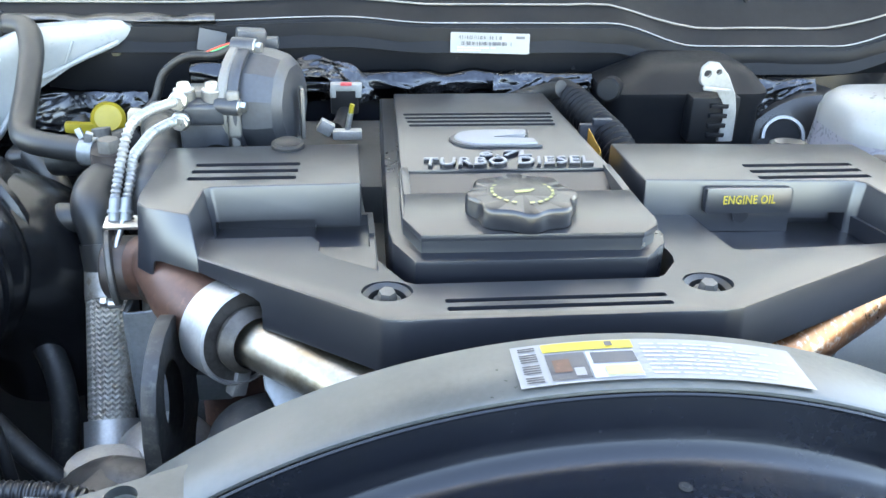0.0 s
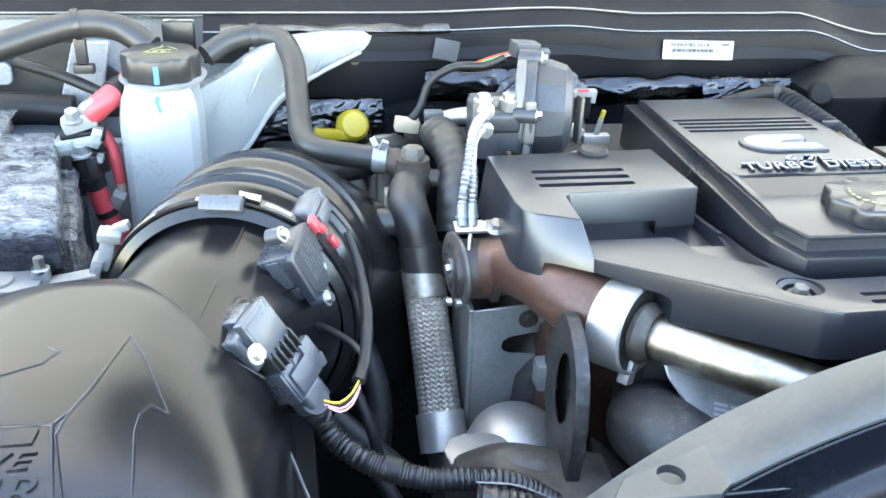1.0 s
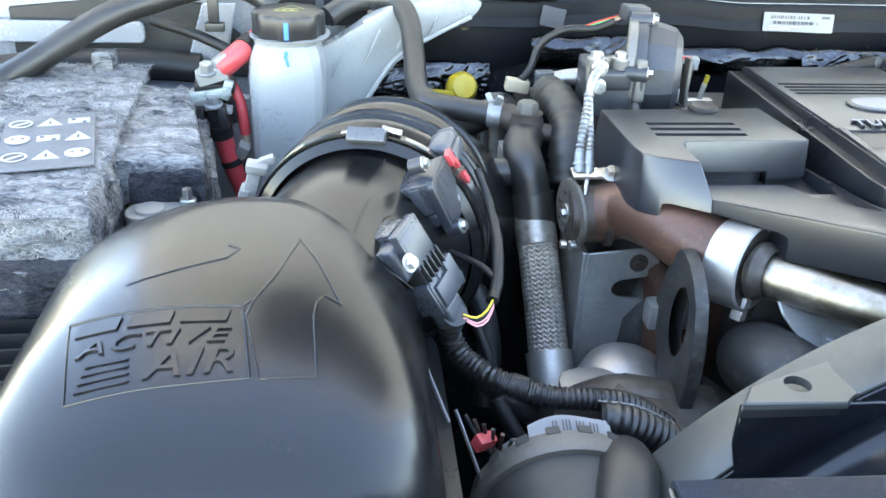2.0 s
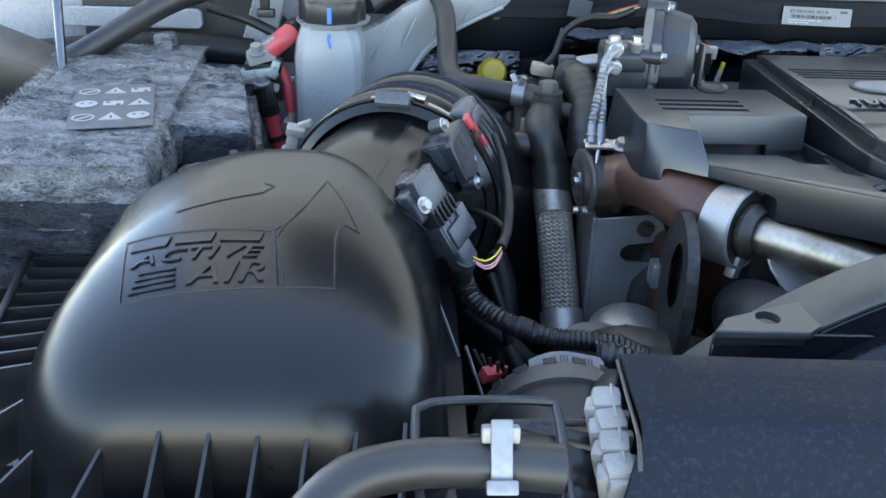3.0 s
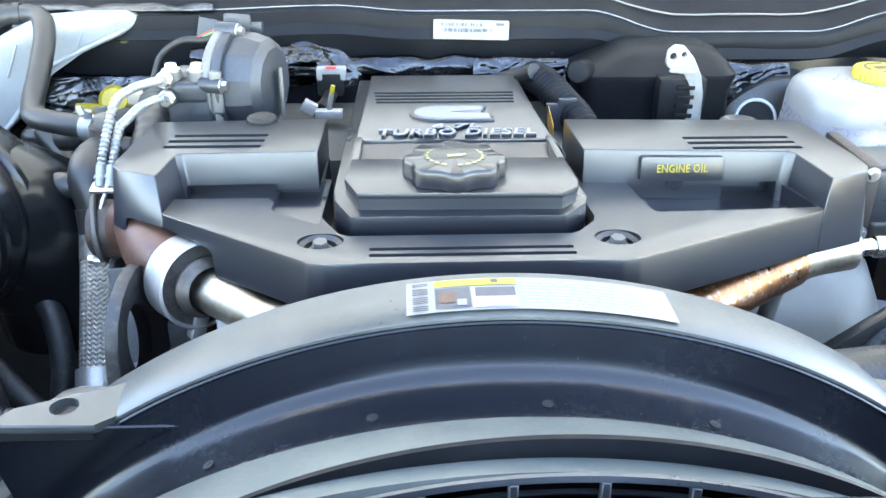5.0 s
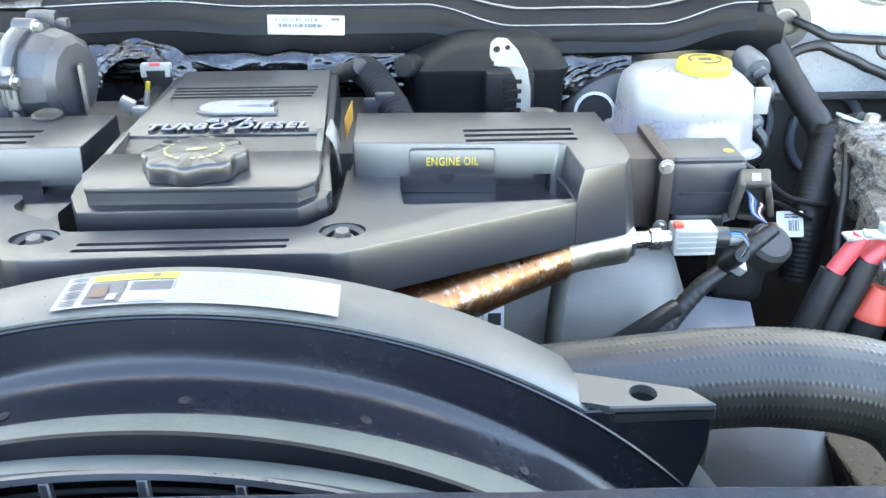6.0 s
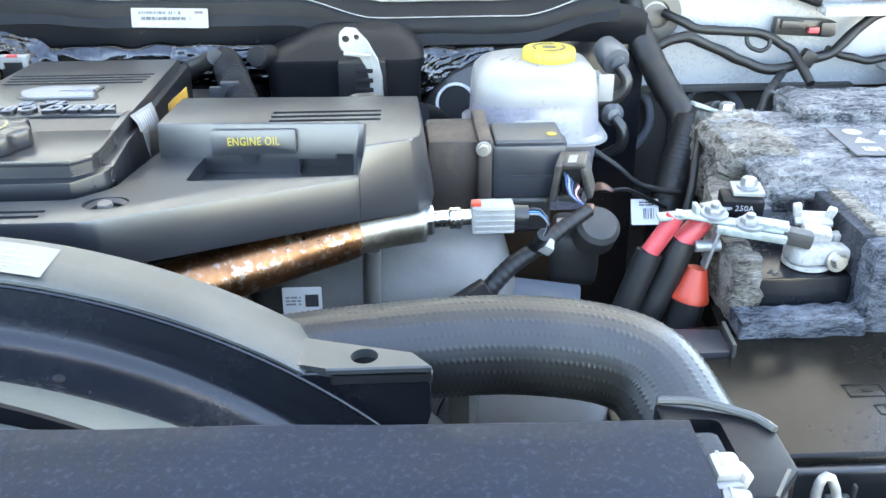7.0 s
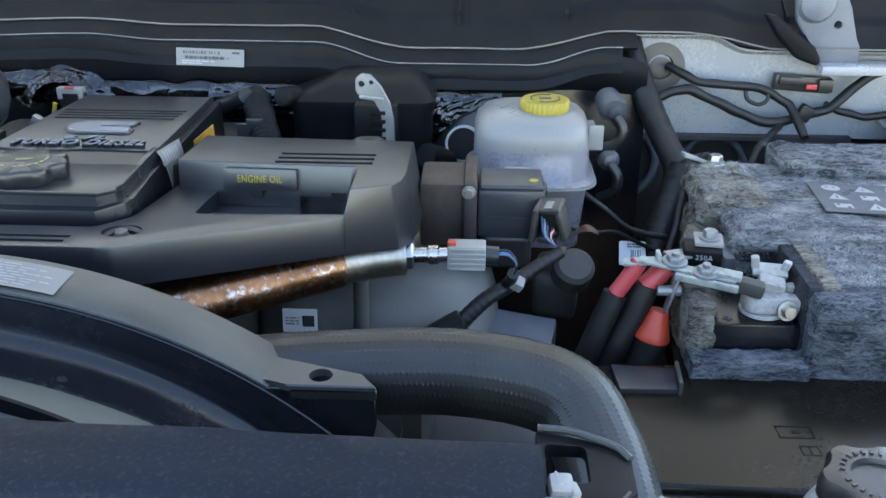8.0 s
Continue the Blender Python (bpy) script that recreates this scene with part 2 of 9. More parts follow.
M_BADGE = material("silver-grey badge plastic", (0.17, 0.175, 0.19), 0.36, 0.2, 0.1, 30, 500, 0.1)
# cover plastic darkened for shaded tier walls and grooves; also the oil cap
M_TIER = material("darkened cover plastic", (0.0070, 0.0080, 0.0110), 0.29, 0, 0.05, 6, 120, 0.0, dust=0.0, spec=0.62, sheen=0.025)
M_SENSOR = material("slate grey connector plastic", (0.032, 0.036, 0.044), 0.3, 0, 0.15, 20, 500, 0.1, dust=0.03)
M_NAVY = material("glossy darkened plastic", (0.0045, 0.0056, 0.0085), 0.25, 0, 0.25, 14, 240, 0.04, dust=0.0, spec=0.4, sheen=0.05)
M_GUARD = material("grey guard plastic", (0.030, 0.033, 0.038), 0.34, 0, 0.2, 20, 300, 0.05, dust=0.05)
M_BELLOW = material("glossy moulded rubber", (0.0062, 0.0064, 0.0072), 0.22, 0, 0.2, 14, 500, 0.05, spec=0.4, sheen=0.05)
M_FIBRE = felted("loose felt fibre", (0.13, 0.134, 0.14), (0.40, 0.40, 0.398), 60.0)
M_CRUST = rusted("crusted black iron", (0.013, 0.013, 0.0135), (0.042, 0.040, 0.036), 0.42, 0.55, 0.0, 120)
# bottle plastic again, darkened against the strong light on the reservoir
M_MILK = material("darkened bottle plastic", (0.19, 0.189, 0.187), 0.34, 0, 0.08, 10, 200, 0.03, sss=0.35)
M_BRAID = rusted("dirty braided steel", (0.30, 0.285, 0.26), (0.16, 0.12, 0.085), 0.40, 0.42, 0.7, 60)
# label paper brightened in colour for labels that lie in shade
M_WHITEPAPER = material("brightened white label", (0.8, 0.8, 0.8), 0.4, 0, 0.04, 20, 200, 0.0)
# body paint darkened and blued, its shade put into the colour
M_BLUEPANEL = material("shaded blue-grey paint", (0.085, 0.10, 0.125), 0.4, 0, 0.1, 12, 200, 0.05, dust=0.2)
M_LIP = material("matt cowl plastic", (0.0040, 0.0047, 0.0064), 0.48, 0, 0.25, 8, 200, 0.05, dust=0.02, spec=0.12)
M_GLASSDARK = material("windscreen base", (0.01, 0.012, 0.014), 0.35, 0, 0.1)


# ---- mesh helpers ----
def thing(name, label, category, loc, group="", kind=""):
    ob = new(name)
    ob.location = loc
    ob.empty_display_size = 0.02
    return tagged(ob, label, category, group, kind)


def finish(bm, angle=38):
    bmesh.ops.remove_doubles(bm, verts=bm.verts, dist=1e-6)
    bmesh.ops.recalc_face_normals(bm, faces=bm.faces)
    lim = radians(angle)
    for e in bm.edges:
        e.smooth = not (len(e.link_faces) == 2 and e.calc_face_angle(0) > lim)
    for f in bm.faces:
        f.smooth = True
    return bm


def part(name, bm, mat, parent=None, label="", angle=38):
    """One mesh object, in world coordinates, under a thing or a part."""
    me = bpy.data.meshes.new(name)
    finish(bm, angle)
    bm.to_mesh(me)
    bm.free()
    me.materials.append(mat)
    ob = new(name, me)
    if parent is not None:
        ob.parent = parent
        if parent.type == "EMPTY":
            ob.matrix_parent_inverse = Matrix.Translation(parent.location).inverted()
    return tagged(ob, label)


def solid(name, bm, mat, label, category, group="", kind="", angle=38):
    return tagged(part(name, bm, mat, None, "", angle), label, category, group, kind)


def mesh():
    return bmesh.new()


def join(*bms):
    out = bms[0]
    for b in bms[1:]:
        me = bpy.data.meshes.new("tmp")
        b.to_mesh(me)
        b.free()
        out.from_mesh(me)
        bpy.data.meshes.remove(me)
    return out


def box(x0, x1, y0, y1, z0, z1, bevel=0.002, seg=2, turn=None):
    bm = mesh()
    m = Matrix.LocRotScale(((x0 + x1) / 2, (y0 + y1) / 2, (z0 + z1) / 2), None, (x1 - x0, y1 - y0, z1 - z0))
    bmesh.ops.create_cube(bm, size=1, matrix=m)
    if bevel:
        bmesh.ops.bevel(bm, geom=bm.edges[:], offset=bevel, segments=seg, profile=0.6, affect="EDGES", clamp_overlap=True)
    if turn is not None:
        bm.transform(turn)
    return bm


def at(x, y, z, rx=0, ry=0, rz=0):
    return pose(x, y, z, rx, ry, rz)


def lbox(sx, sy, sz, m, bevel=0.002, seg=2):
    """A rounded box of that size, centred, at the pose m."""
    return box(-sx / 2, sx / 2, -sy / 2, sy / 2, -sz / 2, sz / 2, bevel, seg, m)


def smooth_path(pts, step):
    pts = [Vector(p) for p in pts]
    if len(pts) == 2:
        n = max(1, int((pts[1] - pts[0]).length / step))
        return [pts[0].lerp(pts[1], i / n) for i in range(n + 1)]
    ext = [pts[0] * 2 - pts[1]] + pts + [pts[-1] * 2 - pts[-2]]
    out = []
    for i in range(1, len(ext) - 2):
        p0, p1, p2, p3 = ext[i - 1:i + 3]
        n = max(2, int((p2 - p1).length / step))
        for k in range(n):
            t = k / n
            out.append(0.5 * ((2 * p1) + (p2 - p0) * t + (2 * p0 - 5 * p1 + 4 * p2 - p3) * t * t + (3 * p1 - p0 - 3 * p2 + p3) * t ** 3))
    out.append(pts[-1])
    return out


def tube(pts, r, seg=16, step=0.006, rib=0.0, pitch=0.006, flat=1.0, weave=None):
    """A round hose or pipe along a smooth line. rib: height of rings that recur every pitch metres. weave: (height, threads round, pitch, slant)."""
    if rib:
        step = pitch / 4
    path = smooth_path(pts, step)
    bm = mesh()
    rings, d = [], 0.0
    t0 = (path[1] - path[0]).normalized()
    up = t0.orthogonal().normalized()
    for i, p in enumerate(path):
        a, b = path[max(0, i - 1)], path[min(len(path) - 1, i + 1)]
        t = (b - a).normalized()
        up = (up - t * up.dot(t)).normalized()
        side = t.cross(up)
        if i:
            d += (p - path[i - 1]).length
        f = i / (len(path) - 1)
        rad = r(f) if callable(r) else r
        if rib:
            rad += rib * (0.5 + 0.5 * math.copysign(abs(math.cos(math.pi * d / pitch * 2)) ** 0.5, math.cos(math.pi * d / pitch * 2)))
        ring = []
        for k in range(seg):
            th, rk = 2 * math.pi * k / seg, rad
            if weave:
                h, nt, wp, sl = weave
                if sl:
                    f2 = (nt * k / seg) % 1.0
                    rk += h * math.cos(2 * math.pi * (d / wp + sl * abs(2 * f2 - 1))) - h * 0.8 * (abs(2 * f2 - 1) > 0.8)
                else:
                    row = round(nt * k / seg)
                    rk += h * max(0.0, math.cos(nt * th)) ** 1.5 * max(0.0, math.cos(2 * math.pi * d / wp + math.pi * (row % 2) + 0.5 * math.sin(row * 2.3))) * (0.75 + 0.25 * math.sin(row * 5.1 + d * 90))
            ring.append(bm.verts.new(p + up * (math.cos(th) * rk * flat) + side * (math.sin(th) * rk)))
        rings.append(ring)
    for A, B in zip(rings, rings[1:]):
        for k in range(seg):
            bm.faces.new((A[k], A[(k + 1) % seg], B[(k + 1) % seg], B[k]))
    for ring in (rings[0], rings[-1]):
        bm.faces.new(ring)
    return bm


def lathe(profile, origin, axis, seg=40, a0=0.0, a1=360.0, ref=None, closed=False):
    """Revolves (radius, distance along axis) pairs. closed: joins the last pair to the first, for a ring with a wall."""
    bm = mesh()
    ax = Vector(axis).normalized()
    u = (Vector(ref) if ref else ax.orthogonal())
    u = (u - ax * u.dot(ax)).normalized()
    v = ax.cross(u)
    o = Vector(origin)
    full = abs(a1 - a0) >= 359.9
    n = seg if full else seg + 1
    rows = []
    for i in range(n):
        a = radians(a0 + (a1 - a0) * i / seg)
        d = u * math.cos(a) + v * math.sin(a)
        rows.append([bm.verts.new(o + d * max(r, 1e-5) + ax * h) for r, h in profile])
    m = len(profile)
    for i in range(n if full else n - 1):
        A, B = rows[i], rows[(i + 1) % n]
        for k in range(m if closed else m - 1):
            j = (k + 1) % m
            bm.faces.new((A[k], A[j], B[j], B[k]))
    if closed and not full:
        bm.faces.new(rows[0])
        bm.faces.new(rows[-1])
    return bm


def disc(r, h, origin, axis, seg=28, bevel=0.15):
    b = min(r, h) * bevel
    return lathe([(0, 0), (r - b, 0), (r, b), (r, h - b), (r - b, h), (0, h)], origin, axis, seg)


def hexnut(r, h, origin, axis):
    return lathe([(0, 0), (r, 0), (r, h * 0.8), (r * 0.86, h), (0, h)], origin, axis, 6)


def prism(poly, lo, hi, bevel=0.0, seg=2, m=None):
    """An upright prism on an outline; lo and hi are heights or functions of x and y."""
    bm = mesh()
    fl = lo if callable(lo) else (lambda x, y: lo)
    fh = hi if callable(hi) else (lambda x, y: hi)
    a = [bm.verts.new((x, y, fl(x, y))) for x, y in poly]
    b = [bm.verts.new((x, y, fh(x, y))) for x, y in poly]
    bm.faces.new(a[::-1])
    bm.faces.new(b)
    n = len(poly)
    for i in range(n):
        bm.faces.new((a[i], a[(i + 1) % n], b[(i + 1) % n], b[i]))
    if bevel:
        bmesh.ops.bevel(bm, geom=bm.edges[:], offset=bevel, segments=seg, profile=0.6, affect="EDGES", clamp_overlap=True)
    if m is not None:
        bm.transform(m)
    return bm


def round_rect(x0, x1, y0, y1, r, k=5):
    out = []
    for cx, cy, a in ((x1 - r, y1 - r, 0), (x0 + r, y1 - r, 90), (x0 + r, y0 + r, 180), (x1 - r, y0 + r, 270)):
        for i in range(k + 1):
            t = radians(a + 90 * i / k)
            out.append((cx + r * math.cos(t), cy + r * math.sin(t)))
    return out


def loft(sections, k=8, m=None):
    """Skin over rounded rectangles (z, x0, x1, y0, y1, r), stacked."""
    bm = mesh()
    rings = [[bm.verts.new((x, y, z(x, y) if callable(z) else z)) for x, y in round_rect(x0, x1, y0, y1, r, k)] for z, x0, x1, y0, y1, r in sections]
    n = len(rings[0])
    for A, B in zip(rings, rings[1:]):
        for i in range(n):
            bm.faces.new((A[i], A[(i + 1) % n], B[(i + 1) % n], B[i]))
    bm.faces.new(rings[0][::-1])
    bm.faces.new(rings[-1])
    if m is not None:
        bm.transform(m)
    return bm


def sheet(fn, nu, nv, thick=0.0):
    """A surface fn(u, v), u and v from 0 to 1, with thickness downward along its normal."""
    bm = mesh()
    g = [[bm.verts.new(fn(i / nu, j / nv)) for j in range(nv + 1)] for i in range(nu + 1)]
    for i in range(nu):
        for j in range(nv):
            bm.faces.new((g[i][j], g[i + 1][j], g[i + 1][j + 1], g[i][j + 1]))
    if thick:
        bmesh.ops.recalc_face_normals(bm, faces=bm.faces)
        bmesh.ops.solidify(bm, geom=bm.faces[:], thickness=thick)
    return bm


def plate(poly, thick, m, bevel=0.0008):
    """A flat plate on an outline in its own xy plane, centred in thickness, at the pose m."""
    return prism(poly, -thick / 2, thick / 2, bevel, 1, m)


def fit_text(body, w, h, m, depth=0.0006, slant=0.0, bold=0.0):
    """Letters stretched to a width and a height, centred at the pose m."""
    cu = bpy.data.curves.new("letters", "FONT")
    cu.body, cu.size, cu.extrude, cu.shear, cu.offset, cu.space_character = body, 1.0, 0.02, slant, bold, 1.08
    cu.resolution_u = 3
    tmp = new("letters", cu)
    me = bpy.data.meshes.new_from_object(tmp.evaluated_get(bpy.context.evaluated_depsgraph_get()))
    bpy.data.objects.remove(tmp)
    bpy.data.curves.remove(cu)
    bm = mesh()
    bm.from_mesh(me)
    bpy.data.meshes.remove(me)
    xs, ys = [v.co.x for v in bm.verts], [v.co.y for v in bm.verts]
    for v in bm.verts:
        v.co = ((v.co.x - (min(xs) + max(xs)) / 2) * w / (max(xs) - min(xs)), (v.co.y - (min(ys) + max(ys)) / 2) * h / (max(ys) - min(ys)), v.co.z / 0.02 * depth)
    bm.transform(m)
    return bm


def screw(parent, name, origin, axis, r=0.006, h=0.005, mat=None, washer=True):
    b = hexnut(r, h, origin, axis)
    if washer:
        b = join(b, disc(r * 1.45, h * 0.3, Vector(origin) - Vector(axis).normalized() * h * 0.1, axis, 20))
    return part(name, b, mat or M_ZINC, parent)


def lobed(rs, hs, n_lobes, amp, origin, seg=96, tilt=0.0, sharp=0.6):
    """A knob: profile radii rs at heights hs, the outer ones scalloped into lobes."""
    b = mesh()
    big = max(rs)
    rows = []
    for i in range(seg):
        a = 2 * math.pi * i / seg
        w = 1 + amp * 0.5 * math.copysign(abs(math.cos(n_lobes * a)) ** sharp, math.cos(n_lobes * a))
        rows.append([b.verts.new((origin[0] + r * (w if r > big * 0.8 else 1) * math.cos(a), origin[1] + r * (w if r > big * 0.8 else 1) * math.sin(a), origin[2] + h - tilt * r * math.sin(a))) for r, h in zip(rs, hs)])
    for i in range(seg):
        for k in range(len(rs) - 1):
            b.faces.new((rows[i][k], rows[(i + 1) % seg][k], rows[(i + 1) % seg][k + 1], rows[i][k + 1]))
    return b


def shaggy(x0, x1, y0, y1, z0, z1, amp=0.004, cuts=26, bevel=0.012, skew=None):
    """A soft block of felt with a lumpy skin."""
    b = box(x0, x1, y0, y1, z0, z1, bevel, 2)
    big = [e for e in b.edges if e.calc_length() > 0.03]
    bmesh.ops.subdivide_edges(b, edges=big, cuts=cuts, use_grid_fill=True)
    b.normal_update()
    for v in b.verts:
        p = v.co
        q = Vector((p.x * 0.5, p.y, p.z * 1.1))
        d = noise.fractal(q * 34, 0.8, 2.0, 4) * amp * 1.2 + noise.fractal(q * 130, 0.7, 2.0, 3) * amp * 0.8
        v.co += v.normal * d
    return b


def fibres(spots, n, length=0.011, seed=3):
    """Loose felt hairs: thin bent strips that stand on patches (corner, edge u, edge v, normal)."""
    rng = random.Random(seed)
    b = mesh()
    area = [Vector(u).cross(Vector(v)).length for _, u, v, _ in spots]
    for _ in range(n):
        c, u, v, nrm = rng.choices(spots, area)[0]
        p = Vector(c) + Vector(u) * rng.random() + Vector(v) * rng.random()
        nrm = Vector(nrm)
        side = Vector((rng.uniform(-1, 1), rng.uniform(-1, 1), rng.uniform(-1, 1)))
        side = (side - nrm * side.dot(nrm)).normalized()
        wid = side.cross(nrm) * rng.uniform(0.0001, 0.00024)
        ln = length * rng.uniform(0.4, 1.3)
        a = p - nrm * 0.001
        m = p + nrm * ln * 0.1 + side * ln * 0.45
        e = p + nrm * ln * rng.uniform(-0.08, 0.28) + side * ln
        q = [b.verts.new(x) for x in (a - wid, a + wid, m + wid, m - wid, e)]
        b.faces.new(q[:4])
        b.faces.new((q[3], q[2], q[4]))
    return b


def bars(parent, m, w, h, rows, seed, mat, name="print", fill=0.8, label=""):
    """Lines of unreadable print: plain bars laid over a label of that size."""
    rng = random.Random(seed)
    b = mesh()
    lh = h / rows
    for r in range(rows):
        x = -w / 2
        end = w / 2 * (1 if rng.random() < 0.7 else rng.uniform(0.1, 0.8))
        while x < end - lh * 0.4:
            ln = min(lh * rng.uniform(0.8, 3.5), end - x)
            b = join(b, lbox(ln, lh * 0.5, 0.0004, m @ at(x + ln / 2, h / 2 - lh * (r + 0.5), 0), 0))
            x += ln / fill
    return part(name, b, mat, parent, label)


def barcode(parent, m, w, h, n, seed, mat=None):
    rng = random.Random(seed)
    b = mesh()
    for i in range(n):
        if rng.random() < 0.75:
            b = join(b, lbox(w / n * rng.choice((0.35, 0.6, 0.9)), h, 0.0004, m @ at(-w / 2 + w * (i + 0.5) / n, 0, 0), 0))
    return part("bar_code", b, mat or M_INK, parent)


def label_card(name, parent, m, w, h, mat=None, thick=0.0006, label=""):
    return part(name, prism(round_rect(-w / 2, w / 2, -h / 2, h / 2, min(w, h) * 0.06, 3), -thick / 2, thick / 2, 0, 1, m), mat or M_PAPER, parent, label)


def frame_at(c, y, z):
    """A pose at c whose y and z axes lie near the directions given."""
    y, z = Vector(y).normalized(), Vector(z)
    z = (z - y * z.dot(y)).normalized()
    x = y.cross(z)
    return Matrix(((x.x, y.x, z.x, c[0]), (x.y, y.y, z.y, c[1]), (x.z, y.z, z.z, c[2]), (0, 0, 0, 1)))


def cut(bm, *cutters):
    """bm less the cutters, as a bmesh."""
    def temp(b):
        me = bpy.data.meshes.new("tmp")
        bmesh.ops.recalc_face_normals(b, faces=b.faces)
        b.to_mesh(me)
        b.free()
        return new("tmp", me)
    a = temp(bm)
    c = temp(join(*cutters))
    mod = a.modifiers.new("cut", "BOOLEAN")
    mod.operation, mod.object, mod.solver = "DIFFERENCE", c, "EXACT"
    me = bpy.data.meshes.new_from_object(a.evaluated_get(bpy.context.evaluated_depsgraph_get()))
    out = mesh()
    out.from_mesh(me)
    for o in (a, c):
        d = o.data
        bpy.data.objects.remove(o)
        bpy.data.meshes.remove(d)
    bpy.data.meshes.remove(me)
    return out


# ---- large structure ----
solid("ground", box(-400, 400, -400, 400, -0.2, 0.0, 0), M_CONCRETE, "pale sunlit concrete ground under the truck", "ground", kind="structure")

# closing walls of the engine bay
bay = thing("wall_bay", "dark and white painted sheet metal walls of the engine bay", "wall", (0.1, 0.6, 0.4), kind="structure")
part("inner_fender", box(-1.0, -0.98, -0.45, 1.12, 0.3, 1.16), M_DARK, bay)
part("inner_fender", box(1.28, 1.3, -0.45, 1.12, 0.3, 1.16), M_DARK, bay)
part("splash_floor", box(-1.06, 1.36, -0.45, 1.14, 0.26, 0.3), M_DARK, bay)
part("front_crossmember", box(-1.06, 1.36, -0.45, -0.25, 0.3, 1.08), M_DARK, bay)
part("outer_fender", box(-1.12, -1.0, -0.45, 1.12, 0.3, 1.2, 0.03, 2), M_PAINT, bay)
part("outer_fender", box(1.3, 1.42, -0.45, 1.12, 0.3, 1.2, 0.03, 2), M_PAINT, bay)

# bulkhead behind the engine
bulk = thing("wall_bulkhead", "black bulkhead with foil insulation behind the engine", "bulkhead", (0.2, 1.04, 0.4), kind="structure")
part("bulkhead_panel", box(-0.36, 0.76, 1.035, 1.06, 0.3, 1.226), M_NAVY, bulk)
part("lower_panel", box(-1.02, 1.32, 1.13, 1.16, 0.3, 1.24), M_DARK, bulk)


def lip_line(x):
    """Height of the cowl's front lip along the truck's width."""
    s = lambda a, b: max(0.0, min(1.0, (x - a) / (b - a)))
    sm = lambda t: t * t * (3 - 2 * t)
    return 1.262 + 0.006 * sm(s(-0.2, 0.0)) - 0.007 * sm(s(0.0, 0.1)) - 0.027 * sm(s(0.31, 0.42)) + 0.025 * sm(s(0.6, 0.7)) - 0.02 * sm(s(0.84, 0.9))


def cowl_lip(u, v):
    x = -0.42 + 1.14 * u
    return Vector((x, 1.03 - 0.012 * (1 - v), lip_line(x) - 0.03 * (1 - v)))


def cowl_seal(u, v):
    x = -0.42 + 1.16 * u
    return Vector((x, 1.03 + 0.028 * v, lip_line(x) + 0.002 + 0.019 * v))


def cowl_top(u, v):
    x = -0.95 + 2.2 * u
    step = 0.006 * min(1.0, max(0.0, (v - 0.10) / 0.012)) + 0.007 * min(1.0, max(0.0, (v - 0.26) / 0.012)) - 0.009 * min(1.0, max(0.0, (v - 0.56) / 0.02))
    return Vector((x, 1.058 + 0.362 * v, lip_line(x) * (1 - v) + 1.28 * v + 0.018 + 0.22 * v + step))


def blanket_skin(u, v):
    """Soft black pad on the bulkhead; it sags between its fixings and rolls in at the bottom."""
    x = -0.33 + 1.085 * u
    end = min(1.0, (1 - u) * 14) ** 0.5
    low = 1.190 - 0.012 * math.exp(-((x + 0.22) / 0.06) ** 2) + 0.012 * (x > 0.3) * min(1.0, (x - 0.3) * 6) + 0.003 * math.sin(x * 31)
    top = lip_line(x) - 0.002 - 0.02 * (1 - end)
    z = low + (top - low) * v
    bulge = 0.011 * math.sin(math.pi * min(1.0, v * 0.62 + 0.08)) + 0.0016 * noise.noise(Vector((x * 18, z * 30, 2.0)))
    return Vector((x, 1.0335 - bulge, z))


part("bulkhead_blanket", sheet(blanket_skin, 130, 14, 0.003), M_LIP, bulk, "soft black pad on the bulkhead")
for x in (0.13, 0.135, 0.143, 0.27, 0.36, 0.52):
    part("pad_stud", disc(0.0022, 0.003, (x, 1.022, 1.212 if x > 0.2 else 1.225 + 0.5 * (x - 0.13)), (0, -1, 0.1), 12), M_LIP, bulk)


cowl = thing("cowl", "black plastic cowl with ribbed top below the windscreen", "cowl", (0.15, 1.1, 1.25), kind="structure")
part("front_lip", sheet(cowl_lip, 90, 3, 0.003), M_LIP, cowl)
part("weather_seal", sheet(cowl_seal, 90, 6, 0.004), M_LIP, cowl)
part("cowl_top", sheet(cowl_top, 90, 120, 0.004), M_LIP, cowl)
part("seam_edge", tube([(-0.95 + 2.2 * i / 40, 1.052, lip_line(-0.95 + 2.2 * i / 40) + 0.019) for i in range(41)], 0.0013, 8, 0.02), M_CASTALU, cowl, "bright edge of the seal")
part("lip_wire", tube([(-0.42 + 1.14 * i / 40, 1.027, lip_line(-0.42 + 1.14 * i / 40) + 0.003) for i in range(41)], 0.0009, 6, 0.02), M_GALV, cowl)
for i in range(12):
    x = -0.7 + 0.15 * i
    part("rib", prism([(x - 0.002, 1.09), (x + 0.002, 1.09), (x + 0.002, 1.3), (x - 0.002, 1.3)], 1.24, lambda a, b: 1.294 + 0.58 * (b - 1.09)), M_LIP, cowl)

def screen(u, v):
    return Vector((-0.95 + 2.2 * u, 1.40 + 0.5 * v, 1.36 + 0.5 * v))


part("windscreen", sheet(screen, 4, 4, 0.004), M_GLASSDARK, cowl, "dark windscreen")
# raised hood over the bay
hood = thing("hood", "raised white painted hood over the engine bay", "hood", (0.15, 1.25, 1.3), kind="structure")
